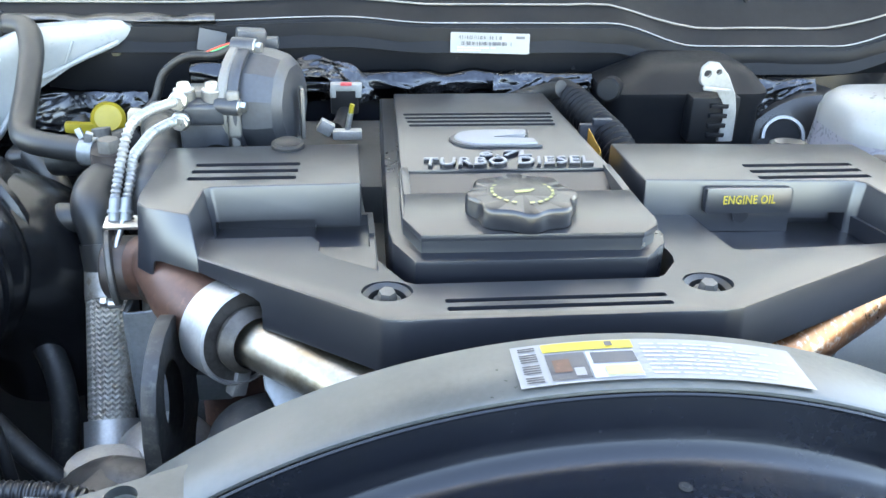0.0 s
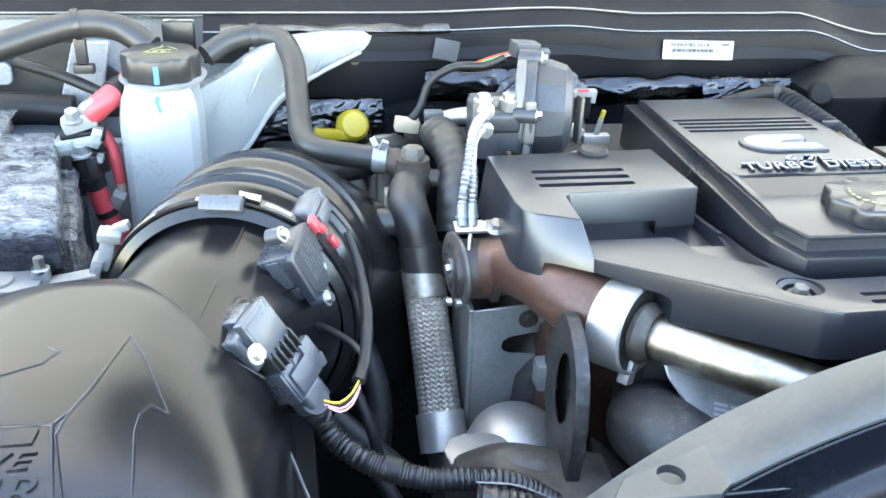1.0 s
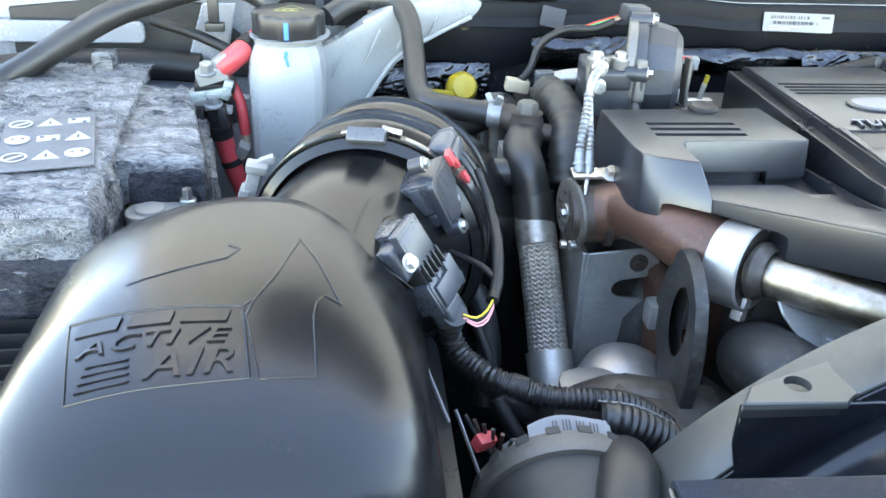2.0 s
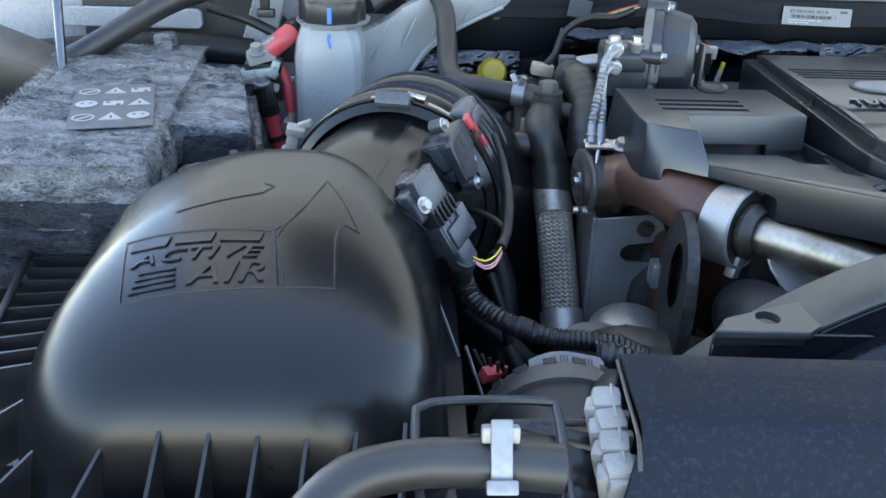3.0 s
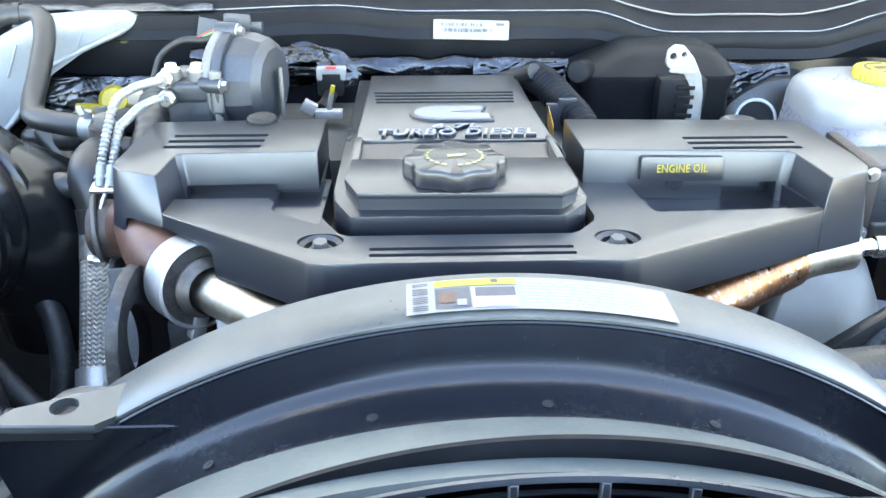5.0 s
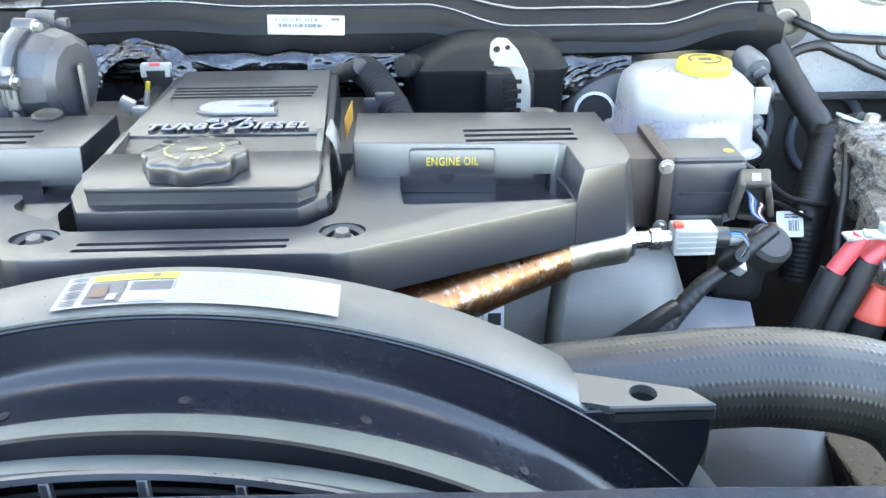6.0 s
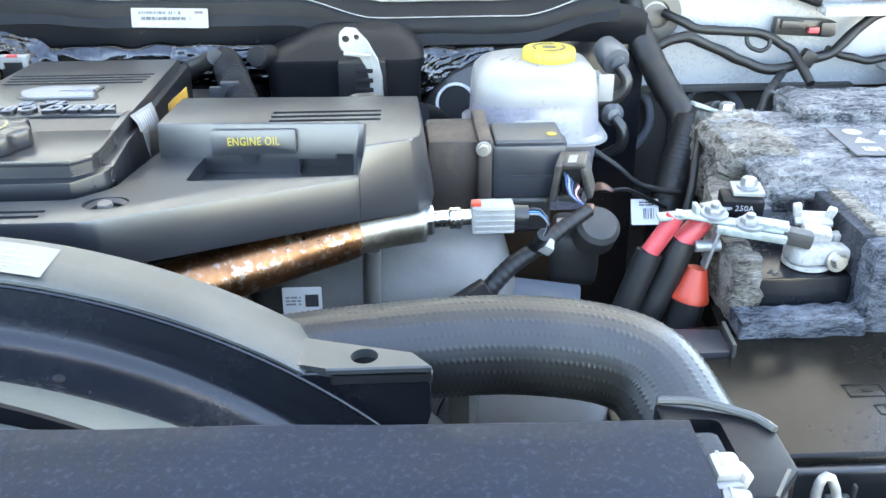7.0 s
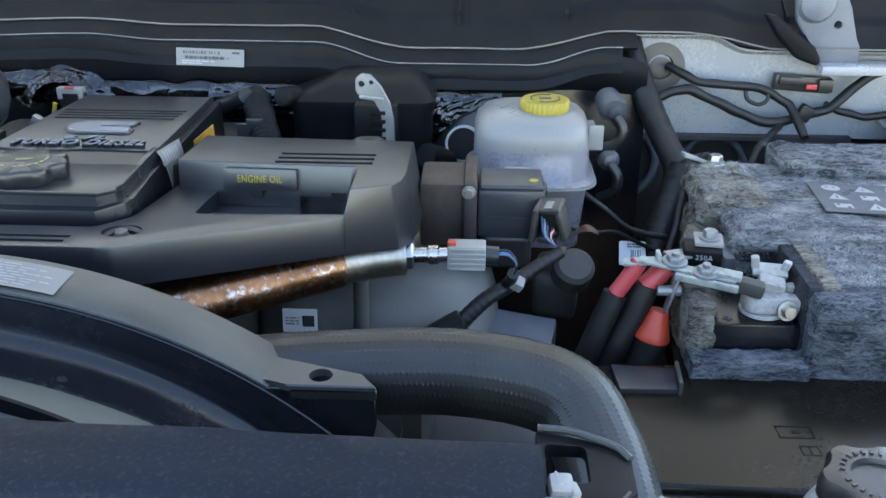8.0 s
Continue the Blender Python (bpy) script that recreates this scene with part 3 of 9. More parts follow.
# unseen pad, added so the filter box lid mirrors a dark middle
part("hood_dark_pad", box(-0.50, 0.80, -0.034, -0.0205, 0.62, 1.12, 0.006, 2, at(0, 1.2, 1.335, 24)), M_FELTDARK, hood, "unseen dark pad under the hood, added to darken reflections")
part("hood_panel", box(-0.9, 1.2, -0.02, 0.0, 0.0, 1.3, 0.004, 1, at(0, 1.2, 1.335, 24)), M_HOODW, hood)

# white painted side sheets either side of the bulkhead, rolled forward along the cowl
def body_sheet(x0, x1, z0, y):
    def fn(u, v):
        x = x0 + (x1 - x0) * u
        top = lip_line(x) + 0.014
        if v < 0.7:
            return Vector((x, y, z0 + (top - 0.006 - z0) * v / 0.7))
        a = (v - 0.7) / 0.3
        return Vector((x, y - 0.016 * math.sin(a * math.pi / 2), top - 0.006 + 0.006 * math.sin(a * math.pi / 2)))
    return fn


for x0, x1 in ((0.742, 1.3), (-1.0, -0.395)):
    part("side_sheet", sheet(body_sheet(x0, x1, 1.125, 1.085), 70, 16, 0.003), M_PAINT, bulk, "white painted sheet")
# dark discs laid on the flange paint the shade of its holes
for x in (0.789, -0.47):
    part("drain_hole", disc(1.0, 0.004, (0, 0, 0), (0, 0, 1), 28, 0), M_DARK, bulk, "dark oval disc that stands for the shade in a flange hole").matrix_world = Matrix.LocRotScale((x, 1.074, lip_line(x) + 0.0145), None, (0.014, 0.004, 1))
# ---- engine cover ----
def floor_z(x, y):
    return 1.222 - 0.126 * (y - 0.45)


def block_z(x, y):
    return 1.2275 - 0.066 * (y - 0.64)


cover = thing("engine_cover", "dark grey moulded plastic engine cover with slots and two bolts", "engine cover", (0.13, 0.6, 1.18))
top_line = [(-0.125, 0.75), (-0.125, 0.590), (-0.104, 0.567), (0.018, 0.455), (0.03, 0.452), (0.23, 0.452), (0.242, 0.455), (0.411, 0.553), (0.432, 0.572), (0.432, 0.747), (0.236, 0.747), (0.236, 0.66), (0.012, 0.66), (0.012, 0.75)]
bottom_line = [(-0.125, 0.75), (-0.125, 0.586), (-0.104, 0.5620), (0.0172, 0.4518), (0.03, 0.4484), (0.23, 0.4484), (0.2432, 0.4518), (0.411, 0.5495), (0.432, 0.569), (0.432, 0.747), (0.236, 0.747), (0.236, 0.66), (0.012, 0.66), (0.012, 0.75)]


def slot(cx, cy, length, w, zc, slope=-0.066):
    return [box(-length / 2, length / 2, -w / 2, w / 2, -0.02, 0.01, 0.0012, 1, at(cx, cy, zc, math.degrees(math.atan(slope))))]


base = mesh()
lo = [base.verts.new((x, y, floor_z(x, y) - 0.0368)) for x, y in bottom_line]
hi = [base.verts.new((x, y, floor_z(x, y))) for x, y in top_line]
base.faces.new(lo[::-1])
base.faces.new(hi)
for i in range(len(lo)):
    j = (i + 1) % len(lo)
    base.faces.new((lo[i], lo[j], hi[j], hi[i]))
bmesh.ops.bevel(base, geom=base.edges[:], offset=0.0022, segments=2, profile=0.6, affect="EDGES", clamp_overlap=True)
holes = [disc(0.0165, 0.03, (x, 0.497, 1.205), (0, 0, 1), 28) for x in (0.024, 0.236)]
notch = [box(-0.139, -0.058, 0.48, 0.625, 1.14, 1.1965, 0.006, 2)]
slots = []
for k in range(2):
    slots += slot(0.13, 0.466 + 0.0125 * k, 0.142, 0.006, floor_z(0, 0.466 + 0.0125 * k), -0.126)
grooves = [prism([(-0.106, 0.606), (-0.027, 0.606), (-0.022, 0.594), (0.016, 0.594), (0.016, 0.656), (-0.106, 0.656)], 1.187, 1.26), prism([(0.277, 0.652), (0.277, 0.6), (0.279, 0.558), (0.283, 0.555), (0.343, 0.557), (0.411, 0.5625), (0.408, 0.652)], lambda x, y: 1.184 + 0.08 * (0.64 - y), 1.26), prism([(-0.021, 0.61), (-0.021, 0.575), (-0.016, 0.565), (0.02, 0.533), (0.02, 0.61)], 1.199, 1.26), prism([(0.043, 0.507), (0.205, 0.507), (0.211, 0.511), (0.2265, 0.535), (0.2295, 0.547), (0.2315, 0.7), (0.0205, 0.7), (0.0205, 0.553), (0.024, 0.542), (0.036, 0.512)], 1.1, 1.26)]
plate_bm = cut(base, *holes, *slots, *notch)
for g in grooves:
    plate_bm = cut(plate_bm, g)
part("cover_plate", plate_bm, M_COVER, cover, angle=24)


def tower(top, waist, foot, drop, bevel=0.0017):
    """A block of the cover: its outline at the top, level with the plate and, flared, at the foot."""
    b = mesh()
    lo = [b.verts.new((x, y, floor_z(x, y) - drop)) for x, y in foot]
    mid = [b.verts.new((x, y, floor_z(x, y))) for x, y in waist]
    hi = [b.verts.new((x, y, block_z(x, y))) for x, y in top]
    b.faces.new(lo[::-1])
    b.faces.new(hi)
    n = len(top)
    for A, C in ((lo, mid), (mid, hi)):
        for i in range(n):
            j = (i + 1) % n
            b.faces.new((A[i], A[j], C[j], C[i]))
    bmesh.ops.recalc_face_normals(b, faces=b.faces)
    sharp = [e for e in b.edges if e.calc_face_angle(0) > 0.5]
    bmesh.ops.bevel(b, geom=sharp, offset=bevel, segments=3, profile=0.6, affect="EDGES", clamp_overlap=True)
    return b


lb = tower([(-0.151, 0.748), (-0.153, 0.63), (-0.151, 0.613), (-0.143, 0.603), (-0.111, 0.587), (-0.108, 0.64), (-0.103, 0.645), (0.011, 0.648), (0.011, 0.756)],
           [(-0.155, 0.748), (-0.156, 0.63), (-0.152, 0.605), (-0.140, 0.590), (-0.104, 0.567), (-0.1035, 0.636), (-0.099, 0.641), (0.011, 0.6435), (0.011, 0.756)],
           [(-0.158, 0.748), (-0.158, 0.628), (-0.1545, 0.6015), (-0.142, 0.586), (-0.104, 0.5615), (-0.1, 0.634), (-0.096, 0.638), (0.011, 0.640), (0.011, 0.756)], 0.021)
sl = []
for k in range(3):
    sl += slot(-0.0795 - 0.001 * k, 0.699 - 0.0172 * k, 0.084, 0.0082, block_z(0, 0.699 - 0.0172 * k))
part("left_block", cut(cut(cut(cut(lb, *sl), box(-0.101, -0.025, 0.60, 0.654, 1.1, 1.1995, 0)), box(-0.025, 0.02, 0.60, 0.654, 1.1, 1.1945, 0)), box(-0.139, -0.058, 0.48, 0.5999, 1.14, 1.1965, 0.006, 2)), M_COVER, cover, angle=24)
part("rubber_plug", lathe([(0, 0.0), (0.0135, 0.0), (0.0145, 0.003), (0.014, 0.007), (0.0115, 0.0085), (0.009, 0.007), (0, 0.007)], (-0.050, 0.7465, block_z(0, 0.747) - 0.003), (0, -0.07, 1), 32), M_LOOM, cover, "black rubber plug")
rb = tower([(0.238, 0.746), (0.238, 0.645), (0.411, 0.634), (0.4165, 0.628), (0.4185, 0.5612), (0.4545, 0.5770), (0.4615, 0.592), (0.4640, 0.62), (0.4625, 0.735)],
           [(0.238, 0.746), (0.238, 0.641), (0.4065, 0.6295), (0.4128, 0.6235), (0.4130, 0.5540), (0.4565, 0.5765), (0.4660, 0.5935), (0.4690, 0.63), (0.4680, 0.735)],
           [(0.238, 0.746), (0.238, 0.637), (0.404, 0.626), (0.4105, 0.620), (0.4125, 0.5505), (0.4595, 0.5745), (0.4705, 0.5925), (0.4740, 0.63), (0.4740, 0.735)], 0.037)
sl = []
for k in range(3):
    sl += slot(0.381, 0.6765 - 0.0156 * k, 0.096, 0.0078, block_z(0, 0.6765 - 0.0156 * k))
right_bm = cut(rb, *sl)
for x0, x1, z in ((0.277, 0.3586, 1.1848), (0.3585, 0.3905, 1.1968), (0.39, 0.4045, 1.2015)):
    right_bm = cut(right_bm, box(x0, x1, 0.59, 0.651, 1.1, z, 0))
part("right_block", right_bm, M_COVER, cover, angle=24)

# dark disc painted for the shade in the finger notch
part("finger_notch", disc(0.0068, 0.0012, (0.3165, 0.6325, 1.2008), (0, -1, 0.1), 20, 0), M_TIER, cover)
flap_m = at(0.3212, 0.6325, 1.2133, 84, 0, 0)
flap = part("filler_flap", prism(round_rect(-0.036, 0.036, -0.0105, 0.0105, 0.003, 4), -0.005, 0.0025, 0.001, 2, flap_m), M_COVER, cover, "hinged flap with yellow lettering")
part("lettering", fit_text("ENGINE OIL", 0.0435, 0.0072, flap_m @ at(0, 0.001, 0.0028), 0.0003, 0, 0.008), M_YELLOW, flap, "yellow ENGINE OIL lettering")
for x in (0.024, 0.236):
    o = (x, 0.497, 1.2005)
    b = part("cover_bolt", join(disc(0.0155, 0.003, o, (0, -0.1, 1)), disc(0.0095, 0.010, o, (0, -0.1, 1), 24), hexnut(0.0062, 0.0165, o, (0, -0.1, 1))), M_CAST, cover, "dull steel cover bolt in a round well")
    part("bushing", lathe([(0.0125, 0), (0.0162, 0), (0.0162, 0.012), (0.0125, 0.010)], o, (0, -0.1, 1), 28, closed=True), M_RUBBER, cover)

# ---- centre cover over the valves ----
centre = thing("valve_cover", "dark grey ribbed valve cover with raised lettering", "engine cover", (0.13, 0.7, 1.18))


BODY = [(0.044, 0.525), (0.203, 0.524), (0.222, 0.546), (0.2255, 0.56), (0.2195, 0.62), (0.212, 0.9), (0.036, 0.9), (0.029, 0.575), (0.0305, 0.556)]
NECK = [(0.049, 0.5375), (0.2015, 0.535), (0.214, 0.547), (0.2165, 0.556), (0.2125, 0.62), (0.2035, 0.895), (0.0505, 0.895), (0.0385, 0.581), (0.0385, 0.568)]
# tier walls share the panels' plastic; their shade is put into the colour
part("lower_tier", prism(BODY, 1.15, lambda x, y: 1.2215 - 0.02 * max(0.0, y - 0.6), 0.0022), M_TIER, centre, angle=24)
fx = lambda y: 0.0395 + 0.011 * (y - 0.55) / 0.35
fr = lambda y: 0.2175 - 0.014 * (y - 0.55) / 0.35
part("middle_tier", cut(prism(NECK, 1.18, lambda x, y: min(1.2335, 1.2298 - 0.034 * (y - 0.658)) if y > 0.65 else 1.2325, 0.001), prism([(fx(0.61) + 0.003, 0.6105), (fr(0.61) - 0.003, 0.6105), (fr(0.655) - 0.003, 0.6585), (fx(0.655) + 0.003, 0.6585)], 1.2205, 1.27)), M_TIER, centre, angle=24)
front = prism([(0.0485, 0.5365), (0.202, 0.534), (0.2155, 0.5465), (fr(0.57), 0.556), (fr(0.61), 0.611), (fx(0.61), 0.611), (fx(0.575), 0.58), (0.0378, 0.567)], 1.23, lambda x, y: 1.2355 - 0.02 * (y - 0.54), 0.0025)
part("front_panel", front, M_COVER, centre, angle=24)


def rear_z(x, y):
    return 1.2325 - 0.034 * (y - 0.658)


rear = prism([(fx(0.655), 0.659), (fr(0.655), 0.659), (fr(0.88), 0.885), (fx(0.88), 0.885)], 1.19, rear_z, 0.002)
sl = []
for k in range(4):
    yy = 0.777 + 0.0115 * k
    sl += slot(0.1255, yy, 0.136 + 0.002 * k, 0.0066, rear_z(0, yy), -0.034)
part("rear_panel", cut(rear, *sl), M_COVER, centre, angle=24)
part("trough_edge", prism([(fx(0.61), 0.605), (fx(0.61) + 0.006, 0.605), (fx(0.655) + 0.006, 0.664), (fx(0.655), 0.664)], 1.2, lambda x, y: 1.2338, 0.0012), M_COVER, centre)
part("trough_edge", prism([(fr(0.61) - 0.006, 0.605), (fr(0.61), 0.605), (fr(0.655), 0.664), (fr(0.655) - 0.006, 0.664)], 1.2, lambda x, y: 1.2338, 0.0012), M_COVER, centre)
# darker floor, the trough's shade put into its colour
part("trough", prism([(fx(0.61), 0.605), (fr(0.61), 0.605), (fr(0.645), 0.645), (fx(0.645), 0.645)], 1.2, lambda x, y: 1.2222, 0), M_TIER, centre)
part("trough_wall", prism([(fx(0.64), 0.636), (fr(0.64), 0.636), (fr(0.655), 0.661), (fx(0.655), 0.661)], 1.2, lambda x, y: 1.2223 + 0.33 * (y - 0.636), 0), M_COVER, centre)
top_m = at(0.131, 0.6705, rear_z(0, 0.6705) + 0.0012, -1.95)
# dark bold copy under the letters paints their shaded sides
part("letter_shade", join(fit_text("TURBO DIESEL", 0.1375, 0.0168, top_m @ at(0, -0.0006, 0), 0.0018, 0.2, 0.03), fit_text("6.7L", 0.0435, 0.0128, top_m @ at(0, 0.0172, 0), 0.0018, 0.2, 0.03)), M_TIER, centre)
part("raised_letters", join(fit_text("TURBO DIESEL", 0.137, 0.0165, top_m @ at(0, 0, 0.0012), 0.0014, 0.2, 0.006), fit_text("6.7L", 0.043, 0.0124, top_m @ at(0, 0.0176, 0.0012), 0.0014, 0.2, 0.006)), M_BADGE, centre, "raised TURBO DIESEL lettering")
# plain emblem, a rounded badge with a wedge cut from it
badge = []
for i in range(13):
    a = radians(90 + 15 * i)
    badge.append((-0.012 + 0.024 * math.cos(a), 0.021 * math.sin(a)))
badge = [(0.034, 0.021)] + badge + [(0.038, -0.021), (0.037, -0.006), (0.0, -0.003), (0.0, 0.001), (0.031, 0.006)]
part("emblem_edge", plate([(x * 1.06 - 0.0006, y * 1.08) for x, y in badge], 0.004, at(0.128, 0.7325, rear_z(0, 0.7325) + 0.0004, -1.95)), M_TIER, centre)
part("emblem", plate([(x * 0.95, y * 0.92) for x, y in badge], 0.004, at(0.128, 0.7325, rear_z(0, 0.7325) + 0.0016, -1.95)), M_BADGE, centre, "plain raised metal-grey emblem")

# oil filler cap
CAPC = (0.1228, 0.572, 1.2345)
cap = thing("oil_cap", "black scalloped oil filler cap with yellow markings", "cap", CAPC)
part("cap_body", lobed([0.031, 0.0375, 0.038, 0.038, 0.0372, 0.036, 0.0], [0.0, 0.0006, 0.002, 0.0125, 0.0145, 0.0154, 0.0158], 8, 0.115, CAPC, 160, 0.03, 0.9), M_TIER, cap)
cap_m = at(CAPC[0], CAPC[1], CAPC[2] + 0.0161, -1.7)
part("raised_disc", lathe([(0.0, 0.0), (0.024, 0.0), (0.025, -0.0006)], cap_m.translation, (0, -0.03, 1), 48), M_BLACK, cap)
cap_m = cap_m @ at(0, 0, 0.0005)
for i in range(22):
    a = 2 * math.pi * i / 22
    if i in (4, 5, 16):
        continue
    part("marking", lbox(0.0034, 0.002, 0.0005, cap_m @ at(0.0215 * math.cos(a), 0.0215 * math.sin(a), 0, 0, 0, math.degrees(a) + 90), 0), M_YPRINT, cap, "yellow marking bar")
part("pictogram", lbox(0.011, 0.004, 0.0005, cap_m @ at(0, 0, 0, 0, 0, 10), 0), M_YPRINT, cap, "yellow marking bar")
part("pictogram", lbox(0.004, 0.002, 0.0005, cap_m @ at(0.007, 0.002, 0, 0, 0, 40), 0), M_YPRINT, cap, "yellow marking bar")
part("collar", disc(0.034, 0.006, (CAPC[0], CAPC[1], CAPC[2] - 0.005), (0, -0.03, 1)), M_BLACK, cap)

# ---- fan shroud ----
SC = (0.14, 0.0, 0.805)
shroud = thing("fan_shroud", "dark grey plastic radiator fan shroud with round top", "fan shroud", (0.14, 0.36, 0.8))
Y = (0, 1, 0)
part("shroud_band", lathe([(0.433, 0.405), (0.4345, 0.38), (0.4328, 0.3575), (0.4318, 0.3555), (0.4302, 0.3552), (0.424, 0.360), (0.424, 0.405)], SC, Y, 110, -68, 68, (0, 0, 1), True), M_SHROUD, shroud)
# front face coloured darker than the band, for the shade on it
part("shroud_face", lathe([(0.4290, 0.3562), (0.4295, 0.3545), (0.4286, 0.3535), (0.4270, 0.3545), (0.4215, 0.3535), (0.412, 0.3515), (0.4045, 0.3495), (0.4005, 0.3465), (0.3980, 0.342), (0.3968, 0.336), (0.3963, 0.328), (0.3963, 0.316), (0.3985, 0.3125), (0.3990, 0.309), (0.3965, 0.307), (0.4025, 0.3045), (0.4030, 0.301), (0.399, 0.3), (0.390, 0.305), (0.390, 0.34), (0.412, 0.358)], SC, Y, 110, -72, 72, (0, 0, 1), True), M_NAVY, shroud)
part("grey_seal", lathe([(0.4055, 0.299), (0.4065, 0.297), (0.4165, 0.268), (0.4268, 0.239), (0.4312, 0.2265), (0.4275, 0.225), (0.423, 0.237), (0.412, 0.266), (0.401, 0.297)], SC, Y, 110, -60, 60, (0, 0, 1), True), M_SEAL, shroud, "dusty grey seal strip")
for name, tip, inn, top, z in (("left_ear", (-0.161, 0.349), (-0.09, 0.347), (-0.087, 0.39), 1.174), ("right_ear", (0.463, 0.353), (0.393, 0.353), (0.39, 0.388), 1.1645)):
    hx, hy = (tip[0] * 0.42 + inn[0] * 0.3 + top[0] * 0.28), 0.3665
    s = 1 if tip[0] > 0 else -1
    poly = [tip, (inn[0] + s * 0.006, inn[1]), (inn[0] - s * 0.006, 0.3590), (inn[0] - s * 0.03, 0.3620), (top[0] - s * 0.03, top[1] + 0.012), (top[0], top[1]), (tip[0] - s * 0.012, tip[1] + 0.017)]
    if s > 0:
        poly = poly[::1]
    ear = cut(prism(poly, z - 0.006, z, 0.001, 1), disc(0.0085, 0.03, (hx, hy, z - 0.015), (0, 0, 1), 24))
    part("ear", ear, M_SHROUD, shroud)
    web = [(tip[0] - s * 0.001, 0.0), (inn[0] - s * 0.05, 0.0), (inn[0] - s * 0.05, -0.12), (tip[0] - s * 0.012, -0.075), (tip[0] - s * 0.001, -0.03)]
    # web darkened likewise, for the shade below the ear
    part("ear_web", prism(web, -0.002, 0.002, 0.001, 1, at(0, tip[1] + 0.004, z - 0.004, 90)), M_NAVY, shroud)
    part("ear_lip", box(min(tip[0], inn[0] + s * 0.008), max(tip[0], inn[0] + s * 0.008), tip[1], tip[1] + 0.003, z - 0.012, z - 0.003, 0.001, 1), M_BLACK, shroud)

# open guard in front of the fan: a pale arched frame, upright bars and a thin inner hoop
GC = (0.15, 0.0, 0.899)
# the black of this sheet stands for the shade in the openings
part("guard_back", lathe([(0.342, 0.246), (0.342, 0.243), (0.25, 0.243), (0.25, 0.246)], GC, Y, 60, -48, 48, (0, 0, 1), True), M_LIP, shroud, "black sheet that stands for the shade behind the guard")
part("guard_frame", lathe([(0.3402, 0.2225), (0.3408, 0.2195), (0.3378, 0.2188), (0.3372, 0.2225)], GC, Y, 80, -48, 48, (0, 0, 1), True), M_GUARD, shroud, "pale grey frame of the guard")
part("guard_hoop", lathe([(0.3255, 0.229), (0.3255, 0.2265), (0.3244, 0.2265), (0.3244, 0.229)], GC, Y, 70, -48, 48, (0, 0, 1), True), M_GUARD, shroud)
for k in range(10):
    x = -0.0315 + 0.040 * k
    top = GC[2] + math.sqrt(0.3378 ** 2 - (x - GC[0]) ** 2)
    part("guard_bar", box(x - 0.0022, x + 0.0022, 0.2185, 0.224, top - 0.10, top, 0.0008, 1), M_GUARD, shroud)
for k in range(7):
    a = radians(-42 + 14 * k + 3)
    p = Vector((SC[0] + 0.3964 * math.sin(a), 0.3225, SC[2] + 0.3964 * math.cos(a)))
    part("rivet", join(disc(0.0034, 0.0004, p, (math.sin(a), 0, math.cos(a)), 20), disc(0.0018, 0.0010, p, (math.sin(a), 0, math.cos(a)), 16)), M_BLACK, shroud)

# warning label laid on the round top of the shroud
def on_shroud(x, y, lift=0.0008):
    """A pose lying on the shroud's top at x, y."""
    a = math.asin((x - SC[0]) / 0.434)
    return Matrix.Translation((x, y, SC[2] + (0.434 + lift) * math.cos(a))) @ pose(0, 0, 0, 0, math.degrees(a), 0)


def on_band(x0, x1, y0, y1, lift):
    return sheet(lambda u, v: on_shroud(x0 + (x1 - x0) * u, y0 + (y1 - y0) * v, lift).translation, max(2, int((x1 - x0) / 0.004)), 2)


decal = solid("warning_label", on_band(0.084, 0.241, 0.3595, 0.396, 0.0008), M_PAPER, "white and yellow warning label stuck on the fan shroud", "label")
for k in range(16):
    if k % 5 != 3:
        part("bar_code", on_band(0.0875, 0.0965, 0.362 + 0.002 * k, 0.3632 + 0.002 * k, 0.0013), M_INK, decal)
part("yellow_header", on_band(0.1, 0.149, 0.387, 0.3945, 0.0013), M_YELLOW, decal, "yellow header band")
part("picture", on_band(0.1005, 0.121, 0.362, 0.385, 0.0013), M_INK, decal)
part("red_mark", on_band(0.103, 0.112, 0.368, 0.379, 0.0018), M_RUST, decal)
part("grey_field", on_band(0.122, 0.148, 0.3615, 0.385, 0.0013), M_INKGREY, decal)
part("dark_field", on_band(0.124, 0.1475, 0.3735, 0.3835, 0.0018), M_INK, decal)
part("yellow_field", on_band(0.129, 0.1475, 0.3625, 0.371, 0.0018), M_YPRINT, decal)
part("symbol", on_band(0.113, 0.1185, 0.364, 0.371, 0.0018), M_PAPER, decal)
part("symbol", on_band(0.134, 0.138, 0.389, 0.393, 0.0018), M_INK, decal)
rng = random.Random(8)
for r in range(8):
    x = 0.153
    while x < 0.222 + rng.uniform(-0.02, 0.008):
        ln = rng.uniform(0.004, 0.014)
        part("print", on_band(x, x + ln, 0.3635 + 0.0038 * r, 0.3646 + 0.0038 * r, 0.0013), M_INKGREY, decal)
        x += ln + 0.0025

# ---- radiator top panel ----
def rad_top(x):
    return 1.252 - 0.019 * (x + 0.265) / 0.83


rad = thing("radiator", "radiator under a dark textured seal panel", "radiator", (0.15, 0.15, 0.9))


